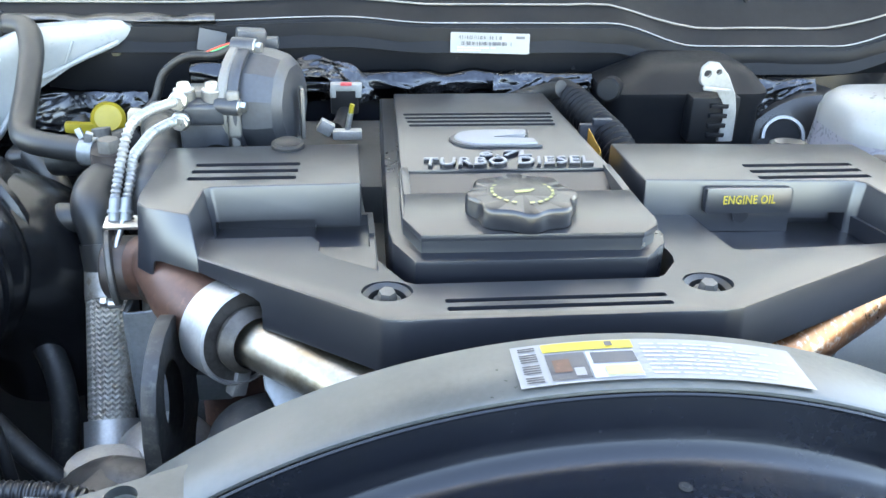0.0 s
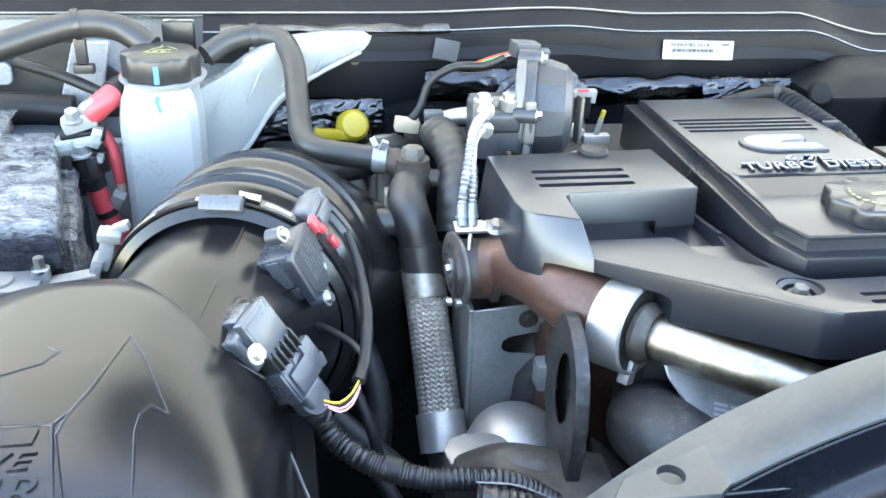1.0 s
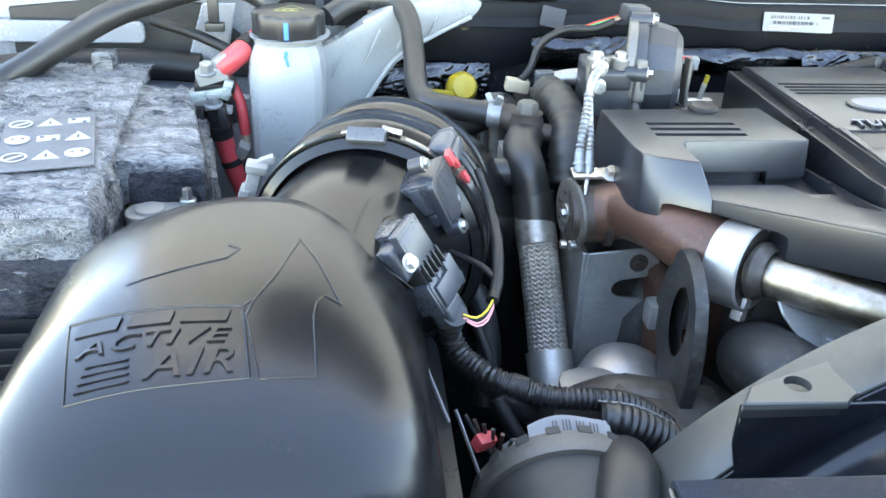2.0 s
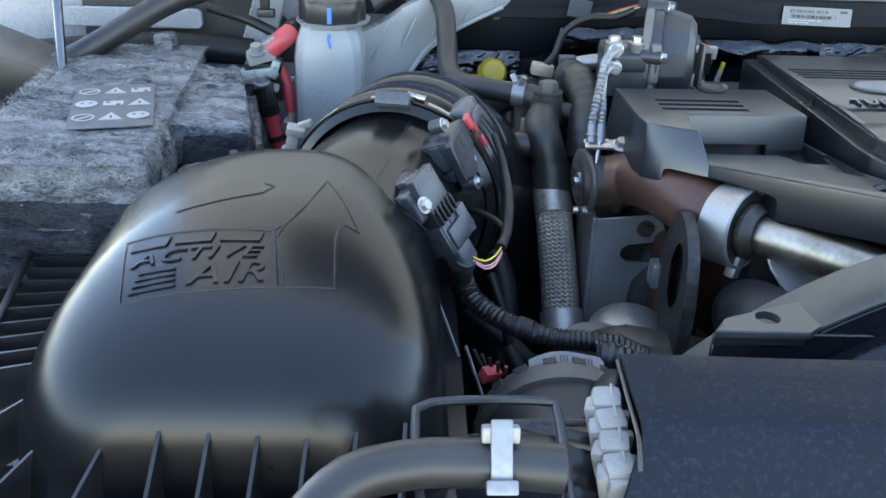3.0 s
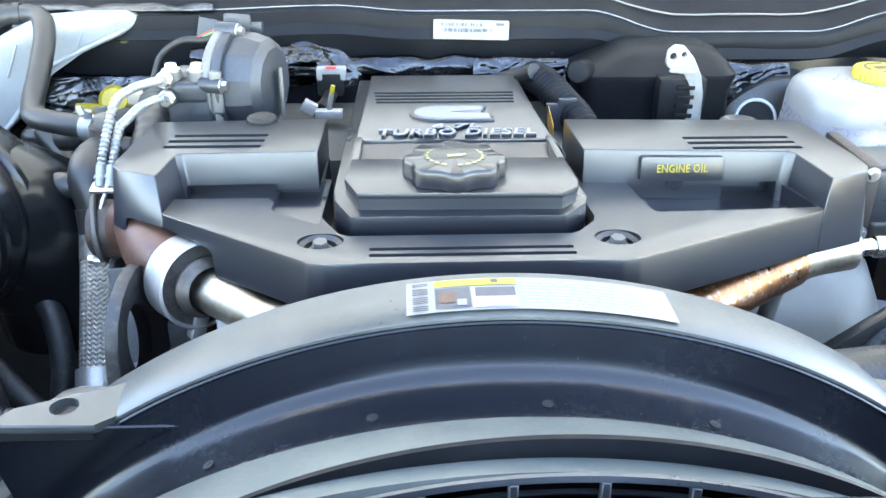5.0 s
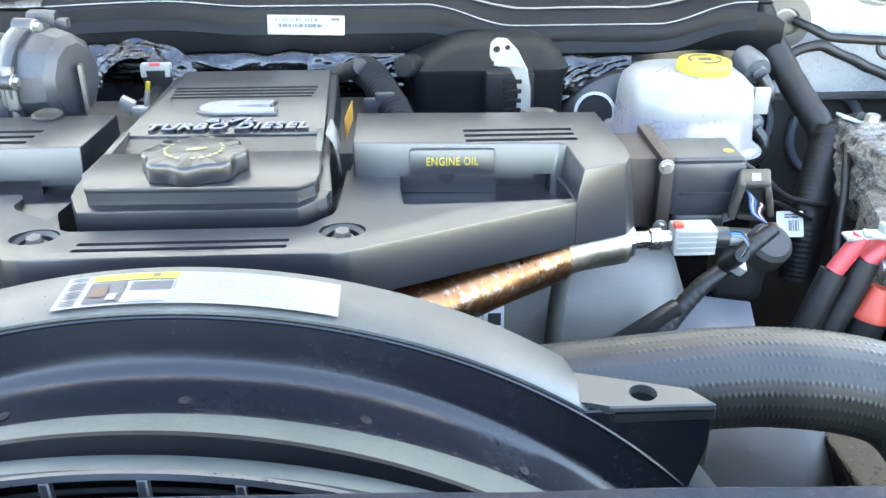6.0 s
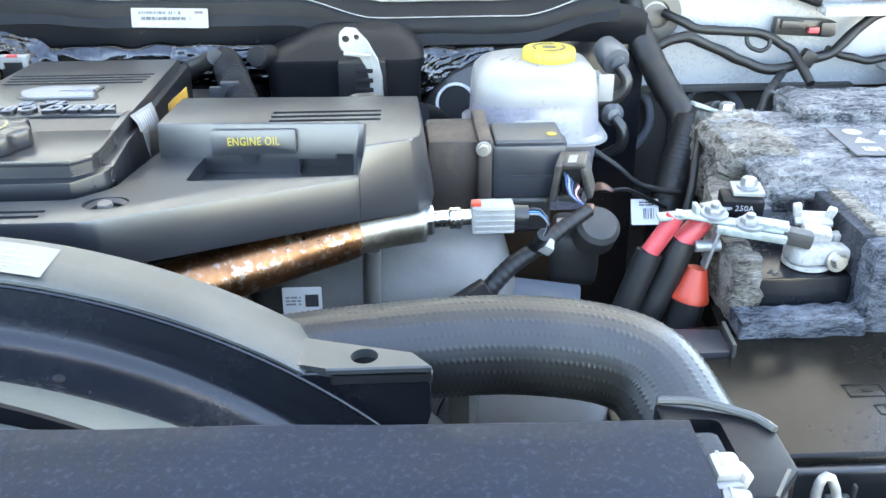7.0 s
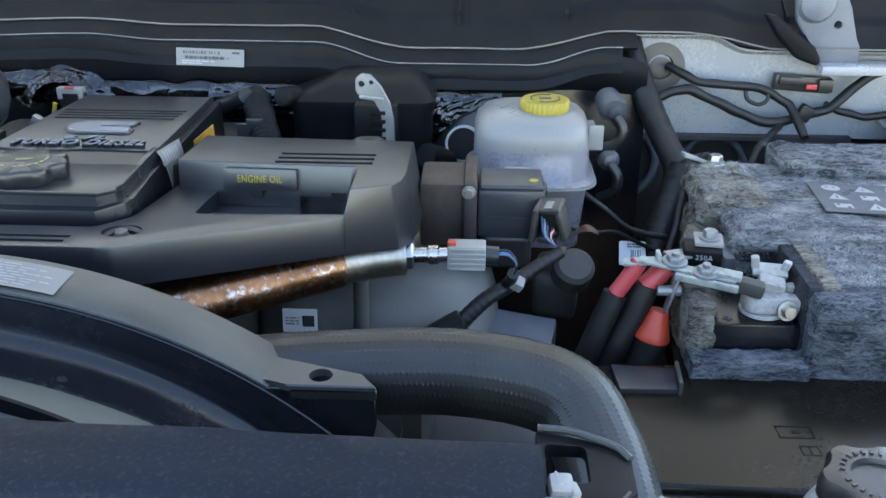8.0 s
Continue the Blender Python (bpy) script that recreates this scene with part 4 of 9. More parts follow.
def rad_sheet(u, v):
    x = -0.265 + 0.831 * u
    prof = [(0.204, -0.07), (0.204, -0.002), (0.201, 0.0), (0.158, -0.003), (0.1535, -0.005), (0.147, -0.012), (0.125, -0.038), (0.10, -0.075), (0.07, -0.14), (0.06, -0.25)]
    k = v * (len(prof) - 1)
    i = min(len(prof) - 2, int(k))
    f = k - i
    y = prof[i][0] * (1 - f) + prof[i + 1][0] * f
    z = prof[i][1] * (1 - f) + prof[i + 1][1] * f
    flare = (min(u, 0.5) - 0.5) * 2.0 * 0.05 * max(0.0, (0.15 - y) / 0.09)
    return Vector((x + flare, y + 0.0012 * noise.noise(Vector((x * 9, 3.0, v * 4))), rad_top(x) + z + 0.0008 * noise.noise(Vector((x * 14, y * 30, 0)))))


part("panel_skin", sheet(rad_sheet, 60, 27, 0.003), M_RADPANEL, rad)
part("core", box(-0.25, 0.55, 0.09, 0.19, 0.5, 1.17), M_DARK, rad)

# ---- side sheets with openings ----


def holed(name, x0, x1, z0, z1, y, ovals, mat, parent, thick=0.01, label=""):
    """An upright sheet facing the front, with oval openings (cx, cz, rx, rz)."""
    b = box(x0, x1, y, y + thick, z0, z1, 0.002, 1)
    tools = []
    for cx, cz, rx, rz in ovals:
        c = disc(1.0, 0.08, (0, 0, 0), (0, 1, 0), 40, 0.0)
        c.transform(Matrix.LocRotScale((cx, y - 0.03, cz), None, (rx, 1, rz)))
        tools.append(c)
    return part(name, cut(b, *tools) if tools else b, mat, parent, label)


# twin of the white sheet at left, its shade put into the colour
holed("side_sheet", 0.69, 1.3, 0.95, 1.128, 1.112, [(0.745, 1.075, 0.05, 0.052), (0.878, 1.06, 0.05, 0.058), (1.04, 1.05, 0.06, 0.05)], M_DARK, bulk, 0.008, "inner sheet with round openings, darkened as in shade")
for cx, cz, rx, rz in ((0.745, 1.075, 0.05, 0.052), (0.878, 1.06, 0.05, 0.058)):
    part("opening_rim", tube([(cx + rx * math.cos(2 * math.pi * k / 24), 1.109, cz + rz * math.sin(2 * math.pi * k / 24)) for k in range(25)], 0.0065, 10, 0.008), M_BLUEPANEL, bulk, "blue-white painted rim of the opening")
# dark backing added so that the openings look shaded
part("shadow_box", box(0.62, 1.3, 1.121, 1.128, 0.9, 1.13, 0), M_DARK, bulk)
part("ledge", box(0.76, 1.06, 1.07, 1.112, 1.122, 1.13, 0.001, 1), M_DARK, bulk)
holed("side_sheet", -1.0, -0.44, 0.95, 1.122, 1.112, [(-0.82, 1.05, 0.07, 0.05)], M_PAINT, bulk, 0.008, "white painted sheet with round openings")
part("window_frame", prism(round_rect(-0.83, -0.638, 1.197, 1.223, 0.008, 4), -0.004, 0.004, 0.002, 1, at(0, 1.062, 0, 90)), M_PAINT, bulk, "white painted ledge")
# flat dark plate on the white sheet, painted shade of a recess
part("recess_shade", prism([(-0.80, 1.150), (-0.50, 1.150), (-0.52, 1.2), (-0.572, 1.243), (-0.70, 1.245), (-0.80, 1.235)], -0.003, 0.003, 0.002, 1, at(0, 1.081, 0, 90)), M_DARK, bulk)
part("post", prism([(-0.60, 1.14), (-0.55, 1.14), (-0.525, 1.25), (-0.565, 1.25)], -0.006, 0.006, 0.002, 1, at(0, 1.05, 0, 90)), M_PAINT, bulk, "blue-white painted post")
part("post", box(-0.60, -0.48, 1.0, 1.012, 0.98, 1.15, 0.004, 1), M_PAINT, bulk, "blue-white painted post")
# corner sheet and fender ledge at the far right
part("fender_ledge", box(1.09, 1.3, 0.6, 1.1, 1.15, 1.165, 0.004, 1), M_PAINT, bulk, "white painted fender ledge")
part("fender_ledge", box(-1.05, -0.88, 0.5, 1.1, 1.16, 1.175, 0.004, 1), M_PAINT, bulk, "white painted fender ledge")

for x, w, tilt in ((-0.145, 0.03, 12), (0.40, 0.034, -12)):
    solid("tape_patch", lbox(w, 0.0015, 0.024, at(x, 1.0145, lip_line(x) - 0.017, -12, tilt, 0), 0.0004, 1), M_GREYDARK, "grey cloth tape patch on the black bulkhead", "tape")

card = label_card("data_label", None, at(0.168, 1.0155, 1.2435, 78, 1.5, 0), 0.092, 0.023)
tagged(card, "white printed data label stuck on the black bulkhead", "label")
cm = at(0.168, 1.0148, 1.2435, 78, 1.5, 0)
barcode(card, cm @ at(-0.012, 0.0062, 0.0003), 0.05, 0.0038, 36, 1)
barcode(card, cm @ at(-0.006, -0.0005, 0.0003), 0.062, 0.004, 44, 2)
bars(card, cm @ at(-0.016, -0.0068, 0.0003), 0.044, 0.006, 2, 4, M_INKGREY)
part("print", lbox(0.010, 0.003, 0.0004, cm @ at(0.035, 0.007, 0.0003), 0), M_INK, card)

# crumpled foil insulation along the bulkhead
def foil(name, x0, x1, z0, z1, y, seed, depth=0.0018, lab="wrinkled metallised film insulation on the bulkhead", slant=0.3, mat=None):
    """Thin film drawn into fine creases that run along it."""
    off = Vector((seed * 3.1, seed * 1.7, 0))

    def fn(u, v):
        x, z = x0 + (x1 - x0) * u, z0 + (z1 - z0) * v
        p = Vector((x * 16 + z * 40 * slant, z * 75 - x * 20 * slant, 0)) + off
        q = p + Vector((noise.noise(p * 0.8), noise.noise(p * 0.8 + off), 0)) * 1.2
        ridge = (1 - abs(noise.noise(q))) ** 3 + 0.5 * (1 - abs(noise.noise(q * 2.3))) ** 3 + 0.25 * noise.noise(q * 5.0)
        bulge = math.sin(math.pi * v) ** 0.7 * 0.010
        edge = 0.004 * noise.noise(Vector((x * 30, seed, v * 2)))
        return Vector((x + 0.002 * noise.noise(p * 0.7), y - bulge - depth * ridge, z + edge))
    return solid(name, sheet(fn, int((x1 - x0) / 0.002), int((z1 - z0) / 0.002), 0.0006), mat or M_FOIL, lab, "foil", angle=180)
foil("foil_insulation", -0.10, 0.20, 1.176, 1.212, 1.018, 1)
foil("foil_insulation", 0.17, 0.285, 1.165, 1.215, 0.998, 2, 0.004, "crumpled silvery film beside the heater pipe", 1.2)
foil("foil_insulation", -0.40, -0.22, 1.10, 1.192, 1.012, 3, 0.0025, "wrinkled metallised film behind the coolant bottle", 0.7)
foil("foil_insulation", -0.17, -0.07, 1.185, 1.224, 1.012, 5)
foil("foil_insulation", 0.445, 0.56, 1.12, 1.205, 1.0, 6, 0.004, "crumpled silvery film beside the air box", 1.5)
foil("foil_strip", -0.40, -0.14, 1.261, 1.273, 1.030, 8, 0.0010, "silver foil tape along the cowl edge", 0.0, M_SILVER)


def film_arch(u, v):
    a = math.pi * (0.05 + 0.9 * u)
    r = 0.042 + 0.016 * v + 0.003 * noise.noise(Vector((u * 9, v * 5, 1.0)))
    return Vector((-0.035 - r * math.cos(a) * (1.0 + 0.3 * v), 0.985 + 0.025 * v + 0.003 * noise.noise(Vector((u * 22, v * 8, 4.0))), 1.172 + r * math.sin(a)))


solid("film_wrap", sheet(film_arch, 60, 14, 0.0006), M_FOIL, "arched metallised film round the heater hose", "foil", angle=50)
# ---- air filter box and its duct ----
airbox = thing("air_filter_box", "large glossy black plastic air filter housing with embossed panel", "air filter box", (-0.47, 0.42, 0.98))
housing = part("housing", loft([(0.98, -0.62, -0.33, 0.262, 0.60, 0.05), (1.08, -0.616, -0.334, 0.262, 0.598, 0.06), (1.115, -0.613, -0.337, 0.264, 0.595, 0.068), (1.14, -0.609, -0.340, 0.268, 0.591, 0.074), (1.158, -0.604, -0.344, 0.274, 0.587, 0.078), (1.172, -0.597, -0.349, 0.283, 0.582, 0.08), (1.185, -0.588, -0.355, 0.297, 0.577, 0.08), (1.197, -0.576, -0.363, 0.317, 0.570, 0.078), (1.208, -0.561, -0.373, 0.340, 0.562, 0.074), (1.217, -0.544, -0.385, 0.365, 0.552, 0.068), (1.2245, -0.524, -0.398, 0.392, 0.540, 0.056), (1.2290, -0.508, -0.410, 0.416, 0.528, 0.042), (1.2305, -0.495, -0.42, 0.44, 0.515, 0.03)], 10), M_AIRBOX, airbox, angle=70)
part("neck", tube([(-0.412, 0.40, 1.140), (-0.410, 0.47, 1.155), (-0.403, 0.54, 1.162), (-0.389, 0.585, 1.155), (-0.378, 0.61, 1.15)], lambda f: 0.064 + 0.026 * f ** 4, 56, 0.006), M_AIRBOX, airbox)
part("base_flange", loft([(0.955, -0.675, -0.315, 0.205, 0.61, 0.05), (1.075, -0.67, -0.32, 0.212, 0.608, 0.05)], 8), M_BLACK, airbox)


def tray_rib(inner, outer, drop=0.03):
    """A thin upright fin from the housing out to the rim of its tray."""
    a, b = Vector(inner), Vector(outer)
    d = (b - a).normalized()
    w = Vector((-d.y, d.x, 0)).normalized() * 0.0012
    bm = mesh()
    top = [bm.verts.new(p) for p in (a - w, a + w, b + w, b - w)]
    low = [bm.verts.new(p - Vector((0, 0, drop))) for p in (a - w, a + w, b + w, b - w)]
    bm.faces.new(top)
    bm.faces.new(low[::-1])
    for k in range(4):
        bm.faces.new((top[k], low[k], low[(k + 1) % 4], top[(k + 1) % 4]))
    return part("rib", bm, M_BLACK, airbox)


for k in range(11):
    y = 0.395 + 0.0185 * k
    tray_rib((-0.596 + 0.012 * (k < 2), y, 1.122), (-0.672 - 0.0022 * k, y - 0.006 + 0.002 * k, 1.108 + 0.001 * k))
for a, b in (((-0.580, 0.352, 1.140), (-0.655, 0.318, 1.105)), ((-0.555, 0.318, 1.150), (-0.615, 0.262, 1.105)), ((-0.532, 0.296, 1.156), (-0.560, 0.225, 1.112))):
    tray_rib(a, b, 0.04)
for k in range(6):
    tray_rib((-0.508 + 0.0285 * k, 0.280, 1.156 - 0.0012 * k), (-0.512 + 0.0285 * k, 0.222, 1.116), 0.05)
part("tray_rim", tube([(-0.335, 0.219, 1.112), (-0.45, 0.219, 1.113), (-0.56, 0.223, 1.112), (-0.62, 0.254, 1.105), (-0.662, 0.31, 1.104), (-0.672, 0.38, 1.106), (-0.684, 0.48, 1.112), (-0.70, 0.60, 1.118)], 0.0035, 10), M_BLACK, airbox)
part("tray_skirt", sheet(lambda u, v: Vector((-0.335 - 0.225 * u, 0.214 + 0.006 * u, 1.109 - 0.06 * v)), 12, 2, 0.003), M_BLACK, airbox)
part("seam", tube([(-0.350, 0.470, 1.186), (-0.366, 0.466, 1.202), (-0.390, 0.472, 1.2155), (-0.384, 0.51, 1.2235), (-0.372, 0.56, 1.2265), (-0.364, 0.592, 1.2335)], 0.0009, 8), M_AIRBOX, airbox)
# embossed panel: an outline, bars for the unlettered maker's mark, an arrow field
def emboss(pts, r=0.0013, name="embossed_line"):
    return part(name, tube([Vector(p) for p in pts], r, 8, 0.01), M_AIRBOX, airbox)


bpy.context.view_layer.update()


def top_z(x, y):
    """Height of the housing's lid at x, y."""
    hit, place, normal, index = housing.ray_cast(Vector((x, y, 1.5)), Vector((0, 0, -1)))
    return place.z if hit else 1.19
def on_top(u, v):
    """A place on the lid: u runs along the embossed panel, v up it."""
    x = (-0.5425 + 0.096 * u) * (1 - v) + (-0.553 + 0.099 * u) * v
    y = (0.3335 + 0.007 * u) * (1 - v) + (0.393 - 0.004 * u) * v
    return x, y


def flat_line(pts, r=0.0009):
    full = []
    for (xa, ya), (xb, yb) in zip(pts, pts[1:]):
        for i in range(6):
            x, y = xa + (xb - xa) * i / 6, ya + (yb - ya) * i / 6
            full.append((x, y, top_z(x, y) - 0.0001))
    full.append((*pts[-1], top_z(*pts[-1]) - 0.0001))
    return emboss(full, r)


flat_line([on_top(0, 1), on_top(0, 0)])
flat_line([on_top(0, 0), on_top(1, 0)])
flat_line([on_top(1, 0), on_top(1, 1)])
flat_line([on_top(0, 1), on_top(0.5, 1), on_top(1, 1), (-0.447, 0.396), (-0.436, 0.418), (-0.4245, 0.459)])
flat_line([(-0.411, 0.343), (-0.4415, 0.340), (-0.4515, 0.382), (-0.4485, 0.392), (-0.438, 0.413), (-0.425, 0.455)])
flat_line([(-0.411, 0.343), (-0.4135, 0.385), (-0.412, 0.396), (-0.4075, 0.403), (-0.398, 0.398)])
flat_line([(-0.398, 0.398), (-0.411, 0.431), (-0.4245, 0.460)])
flat_line([(-0.468, 0.452), (-0.461, 0.447), (-0.468, 0.436), (-0.492, 0.426), (-0.525, 0.418)])
def embossed_block(u0, u1, v0, v1, lean=0.12):
    """A slanted raised block of the unlettered mark."""
    bm = mesh()
    q = [(u0, v0), (u1, v0), (u1 + lean * (v1 - v0), v1), (u0 + lean * (v1 - v0), v1)]
    lo = [bm.verts.new((*on_top(*p), top_z(*on_top(*p)) - 0.002)) for p in q]
    hi = [bm.verts.new((*on_top(*p), top_z(*on_top(*p)) + 0.0014)) for p in q]
    bm.faces.new(hi)
    for i in range(4):
        bm.faces.new((lo[i], lo[(i + 1) % 4], hi[(i + 1) % 4], hi[i]))
    return bm


def lid_text(body, u0, u1, v0, v1):
    """Raised letters that follow the lid."""
    bm = fit_text(body, 1.0, 1.0, at(0, 0, 0), 1.0, 0.35, 0.0)
    for v in bm.verts:
        up = v.co.z > 0
        x, y = on_top(u0 + (v.co.x + 0.5) * (u1 - u0), v0 + (v.co.y + 0.5) * (v1 - v0))
        v.co = (x, y, top_z(x, y) + (0.0015 if up else -0.002))
    return bm


for u0, u1 in ((0.04, 0.28), (0.34, 0.58), (0.64, 0.9)):
    part("embossed_mark", embossed_block(u0, u1, 0.76, 0.93, 0.2), M_AIRBOX, airbox)
part("embossed_letters", lid_text("ACTIVE", 0.05, 0.93, 0.47, 0.67), M_AIRBOX, airbox)
part("embossed_letters", lid_text("AIR", 0.42, 0.93, 0.08, 0.4), M_AIRBOX, airbox)
for k in range(4):
    part("embossed_stripe", embossed_block(0.05 + 0.02 * k, 0.34, 0.08 + 0.085 * k, 0.105 + 0.085 * k, 0.5), M_AIRBOX, airbox)

AX = Vector((0.20, 1, -0.08)).normalized()
RC = Vector((-0.378, 0.603, 1.15))
duct = thing("intake_bellows", "black ribbed rubber intake bellows with steel band clamp", "intake hose", (-0.37, 0.7, 1.05))
prof = [(0.088, -0.012), (0.0955, -0.008), (0.0965, 0.014), (0.092, 0.017), (0.093, 0.021), (0.0985, 0.027), (0.0995, 0.034), (0.0985, 0.042), (0.094, 0.047), (0.092, 0.05), (0.093, 0.053), (0.0985, 0.056), (0.0985, 0.061), (0.092, 0.064), (0.092, 0.067), (0.0985, 0.07), (0.0985, 0.076), (0.093, 0.079), (0.0935, 0.086), (0.0975, 0.092), (0.0985, 0.100), (0.0975, 0.108), (0.093, 0.113), (0.092, 0.118), (0.097, 0.121), (0.097, 0.128), (0.091, 0.132), (0.086, 0.17), (0.07, 0.19), (0.03, 0.2)]
part("bellows", lathe(prof, RC, AX, 72), M_BELLOW, duct)
part("band_clamp", lathe([(0.0985, -0.004), (0.0985, 0.008), (0.0965, 0.008), (0.0965, -0.004)], RC, AX, 64, closed=True), M_BELLOW, duct, "dark band clamp")
u0 = Vector((0, 0, 1)) - AX * AX.z
u0.normalize()
v0 = AX.cross(u0)
for ang, w in ((-2, 22), (23, 12), (-48, 30)):
    part("clamp_strip", lathe([(0.0992, 0.0), (0.0992, 0.0045), (0.0983, 0.0045), (0.0983, 0.0)], RC, AX, 16, ang - w / 2, ang + w / 2, u0, closed=True), M_STEEL, duct, "bright strip of the band clamp")
part("clamp_lug", lbox(0.03, 0.014, 0.011, Matrix.Translation(RC + u0 * 0.0985 + AX * -0.011) @ pose(0, 0, 0, -30, 0, -10), 0.0015), M_GREY, duct, "small grey clamp tab")
part("clamp_screw", tube([RC + u0 * 0.101 + v0 * 0.010 + AX * 0.002, RC + u0 * 0.098 + v0 * 0.026 + AX * 0.002], 0.003, 12), M_STEEL, duct)
part("rear_boot", tube([RC + AX * 0.1, RC + AX * 0.15 + Vector((0.03, 0, -0.02)), RC + AX * 0.19 + Vector((0.06, 0, -0.07)), RC + AX * 0.2 + Vector((0.07, 0, -0.14))], 0.085, 40, 0.012), M_BELLOW, duct)
part("white_clip", join(lbox(0.012, 0.018, 0.034, at(-0.4745, 0.66, 1.186, -10, 16), 0.003), lbox(0.018, 0.014, 0.008, at(-0.470, 0.655, 1.2, 10, 10), 0.002), lbox(0.009, 0.02, 0.012, at(-0.482, 0.655, 1.176, 0, 20), 0.002), lbox(0.014, 0.01, 0.007, at(-0.462, 0.66, 1.204, 0, -20), 0.002)), M_WHITE, duct, "off-white plastic clip")

# ---- sensors on the duct ----
def plug(parent, m, sx, sy, sz, mat, name="plug"):
    """A ribbed connector shell along its own y."""
    b = lbox(sx, sy, sz, m, 0.002)
    b = join(b, lbox(sx * 0.7, sy * 0.5, sz * 1.25, m @ at(0, sy * 0.1, 0), 0.0015))
    for k in (-1, 0, 1):
        b = join(b, lbox(sx * 0.1, sy * 0.9, sz * 1.12, m @ at(k * sx * 0.4, 0, 0), 0.0008))
    return part(name, b, mat, parent)


sens = thing("air_flow_sensor", "black air flow sensor module screwed to the intake duct", "sensor", (-0.325, 0.57, 1.19))
# axes of the module: x away along the duct, y up its face, z out of its face
m1 = frame_at((-0.3165, 0.5735, 1.2115), (-0.433, -0.06, 0.90), (0.82, -0.36, 0.44))
part("base", join(lbox(0.05, 0.085, 0.03, m1 @ at(0.004, -0.026, -0.030), 0.006, 3), lbox(0.046, 0.02, 0.022, m1 @ at(0.002, -0.062, -0.024), 0.006, 3), disc(0.006, 0.006, m1 @ Vector((-0.010, -0.056, -0.016)), m1.to_3x3() @ Vector((0, 0, 1)), 20)), M_BLACK, sens)
part("module", join(lbox(0.042, 0.026, 0.034, m1 @ at(0, 0.009, -0.022), 0.003, 3), lbox(0.038, 0.006, 0.036, m1 @ at(-0.003, 0.021, -0.020), 0.002), lbox(0.004, 0.024, 0.010, m1 @ at(-0.0215, 0.010, -0.014), 0.0012), lbox(0.003, 0.010, 0.020, m1 @ at(-0.0218, 0.002, -0.028), 0.001)), M_SENSOR, sens, "slate grey moulded body")
part("body_foot", lbox(0.043, 0.012, 0.032, m1 @ at(0, -0.010, -0.022), 0.003, 3), M_GREYDARK, sens)
part("face_plate", join(prism(round_rect(-0.0225, 0.0225, -0.0235, 0.0235, 0.006, 4), -0.006, 0.0015, 0.0012, 2, m1), prism(round_rect(-0.019, 0.019, -0.020, 0.020, 0.004, 4), 0.001, 0.0025, 0.0008, 1, m1)), M_GREYDARK, sens, "dark glossy lid")
bars(sens, m1 @ at(-0.001, 0.004, 0.0028, 0, 0, 90), 0.028, 0.02, 6, 11, M_GREY)
part("stamp", lbox(0.005, 0.004, 0.0004, m1 @ at(0.010, -0.012, 0.0028), 0), M_INKGREY, sens)
for p in ((-0.336, 0.567, 1.2385), (-0.306, 0.556, 1.1915)):
    q = Vector(p)
    part("screw_boss", disc(0.0062, 0.012, q - (m1.to_3x3() @ Vector((0, 0, 0.012))), m1.to_3x3() @ Vector((0, 0, 1)), 20), M_GREYDARK, sens)
    screw(sens, "screw", q, m1.to_3x3() @ Vector((0, 0, 1)), 0.0042, 0.004)
pm = m1 @ at(0.046, 0.006, -0.010)
part("port", join(lbox(0.02, 0.030, 0.020, m1 @ at(0.028, 0.0, -0.010), 0.002), *[lbox(0.018, 0.002, 0.022, m1 @ at(0.028, -0.012 + 0.008 * k, -0.010), 0.0006, 1) for k in range(4)]), M_BLACK, sens)
part("plug", join(lbox(0.028, 0.026, 0.020, pm @ at(0.002, 0.004, 0), 0.006, 3), lbox(0.010, 0.018, 0.016, pm @ at(0.020, 0.006, 0), 0.004, 3), lbox(0.024, 0.010, 0.006, pm @ at(0.002, 0.004, 0.011), 0.002)), M_GREY, sens, "grey wired plug")
part("lock_tab", join(lbox(0.009, 0.012, 0.005, m1 @ at(0.0255, 0.016, 0.003, 0, 0, 12), 0.0012), lbox(0.005, 0.009, 0.005, m1 @ at(0.031, 0.007, 0.003, 0, 0, 24), 0.001)), M_RED, sens, "red lock tab")
part("lock_tab", lbox(0.006, 0.011, 0.005, m1 @ at(0.036, -0.010, 0.003, 0, 0, 10), 0.0012), M_RED, sens, "red lock tab")

sens2 = thing("pressure_sensor", "grey plastic pressure sensor with wired connector", "sensor", (-0.34, 0.47, 1.2))
m2 = frame_at((-0.347, 0.481, 1.2155), (-0.5, 0.02, 0.86), (0.716, -0.538, 0.43))
n2 = m2.to_3x3() @ Vector((0, 0, 1))
part("cover_tongue", join(lbox(0.026, 0.030, 0.004, m2 @ at(0.0, 0.0, -0.001), 0.0012), lbox(0.005, 0.028, 0.007, m2 @ at(-0.0125, 0.002, -0.003), 0.0012), lbox(0.028, 0.005, 0.008, m2 @ at(-0.001, 0.0145, -0.003), 0.0012)), M_SENSOR, sens2, "slate grey tongue")
part("module", join(lbox(0.030, 0.026, 0.030, m2 @ at(-0.006, -0.004, -0.021), 0.003, 3), lbox(0.020, 0.008, 0.022, m2 @ at(0.004, 0.010, -0.024), 0.002), lbox(0.003, 0.028, 0.006, m2 @ at(-0.0205, -0.004, -0.018), 0.001)), M_SENSOR, sens2)
part("mount", lbox(0.052, 0.05, 0.022, m2 @ at(0.0, -0.012, -0.036), 0.006, 3), M_AIRBOX, sens2)
screw(sens2, "screw", (-0.3535, 0.4585, 1.2125), n2, 0.0046, 0.005, M_ALU)
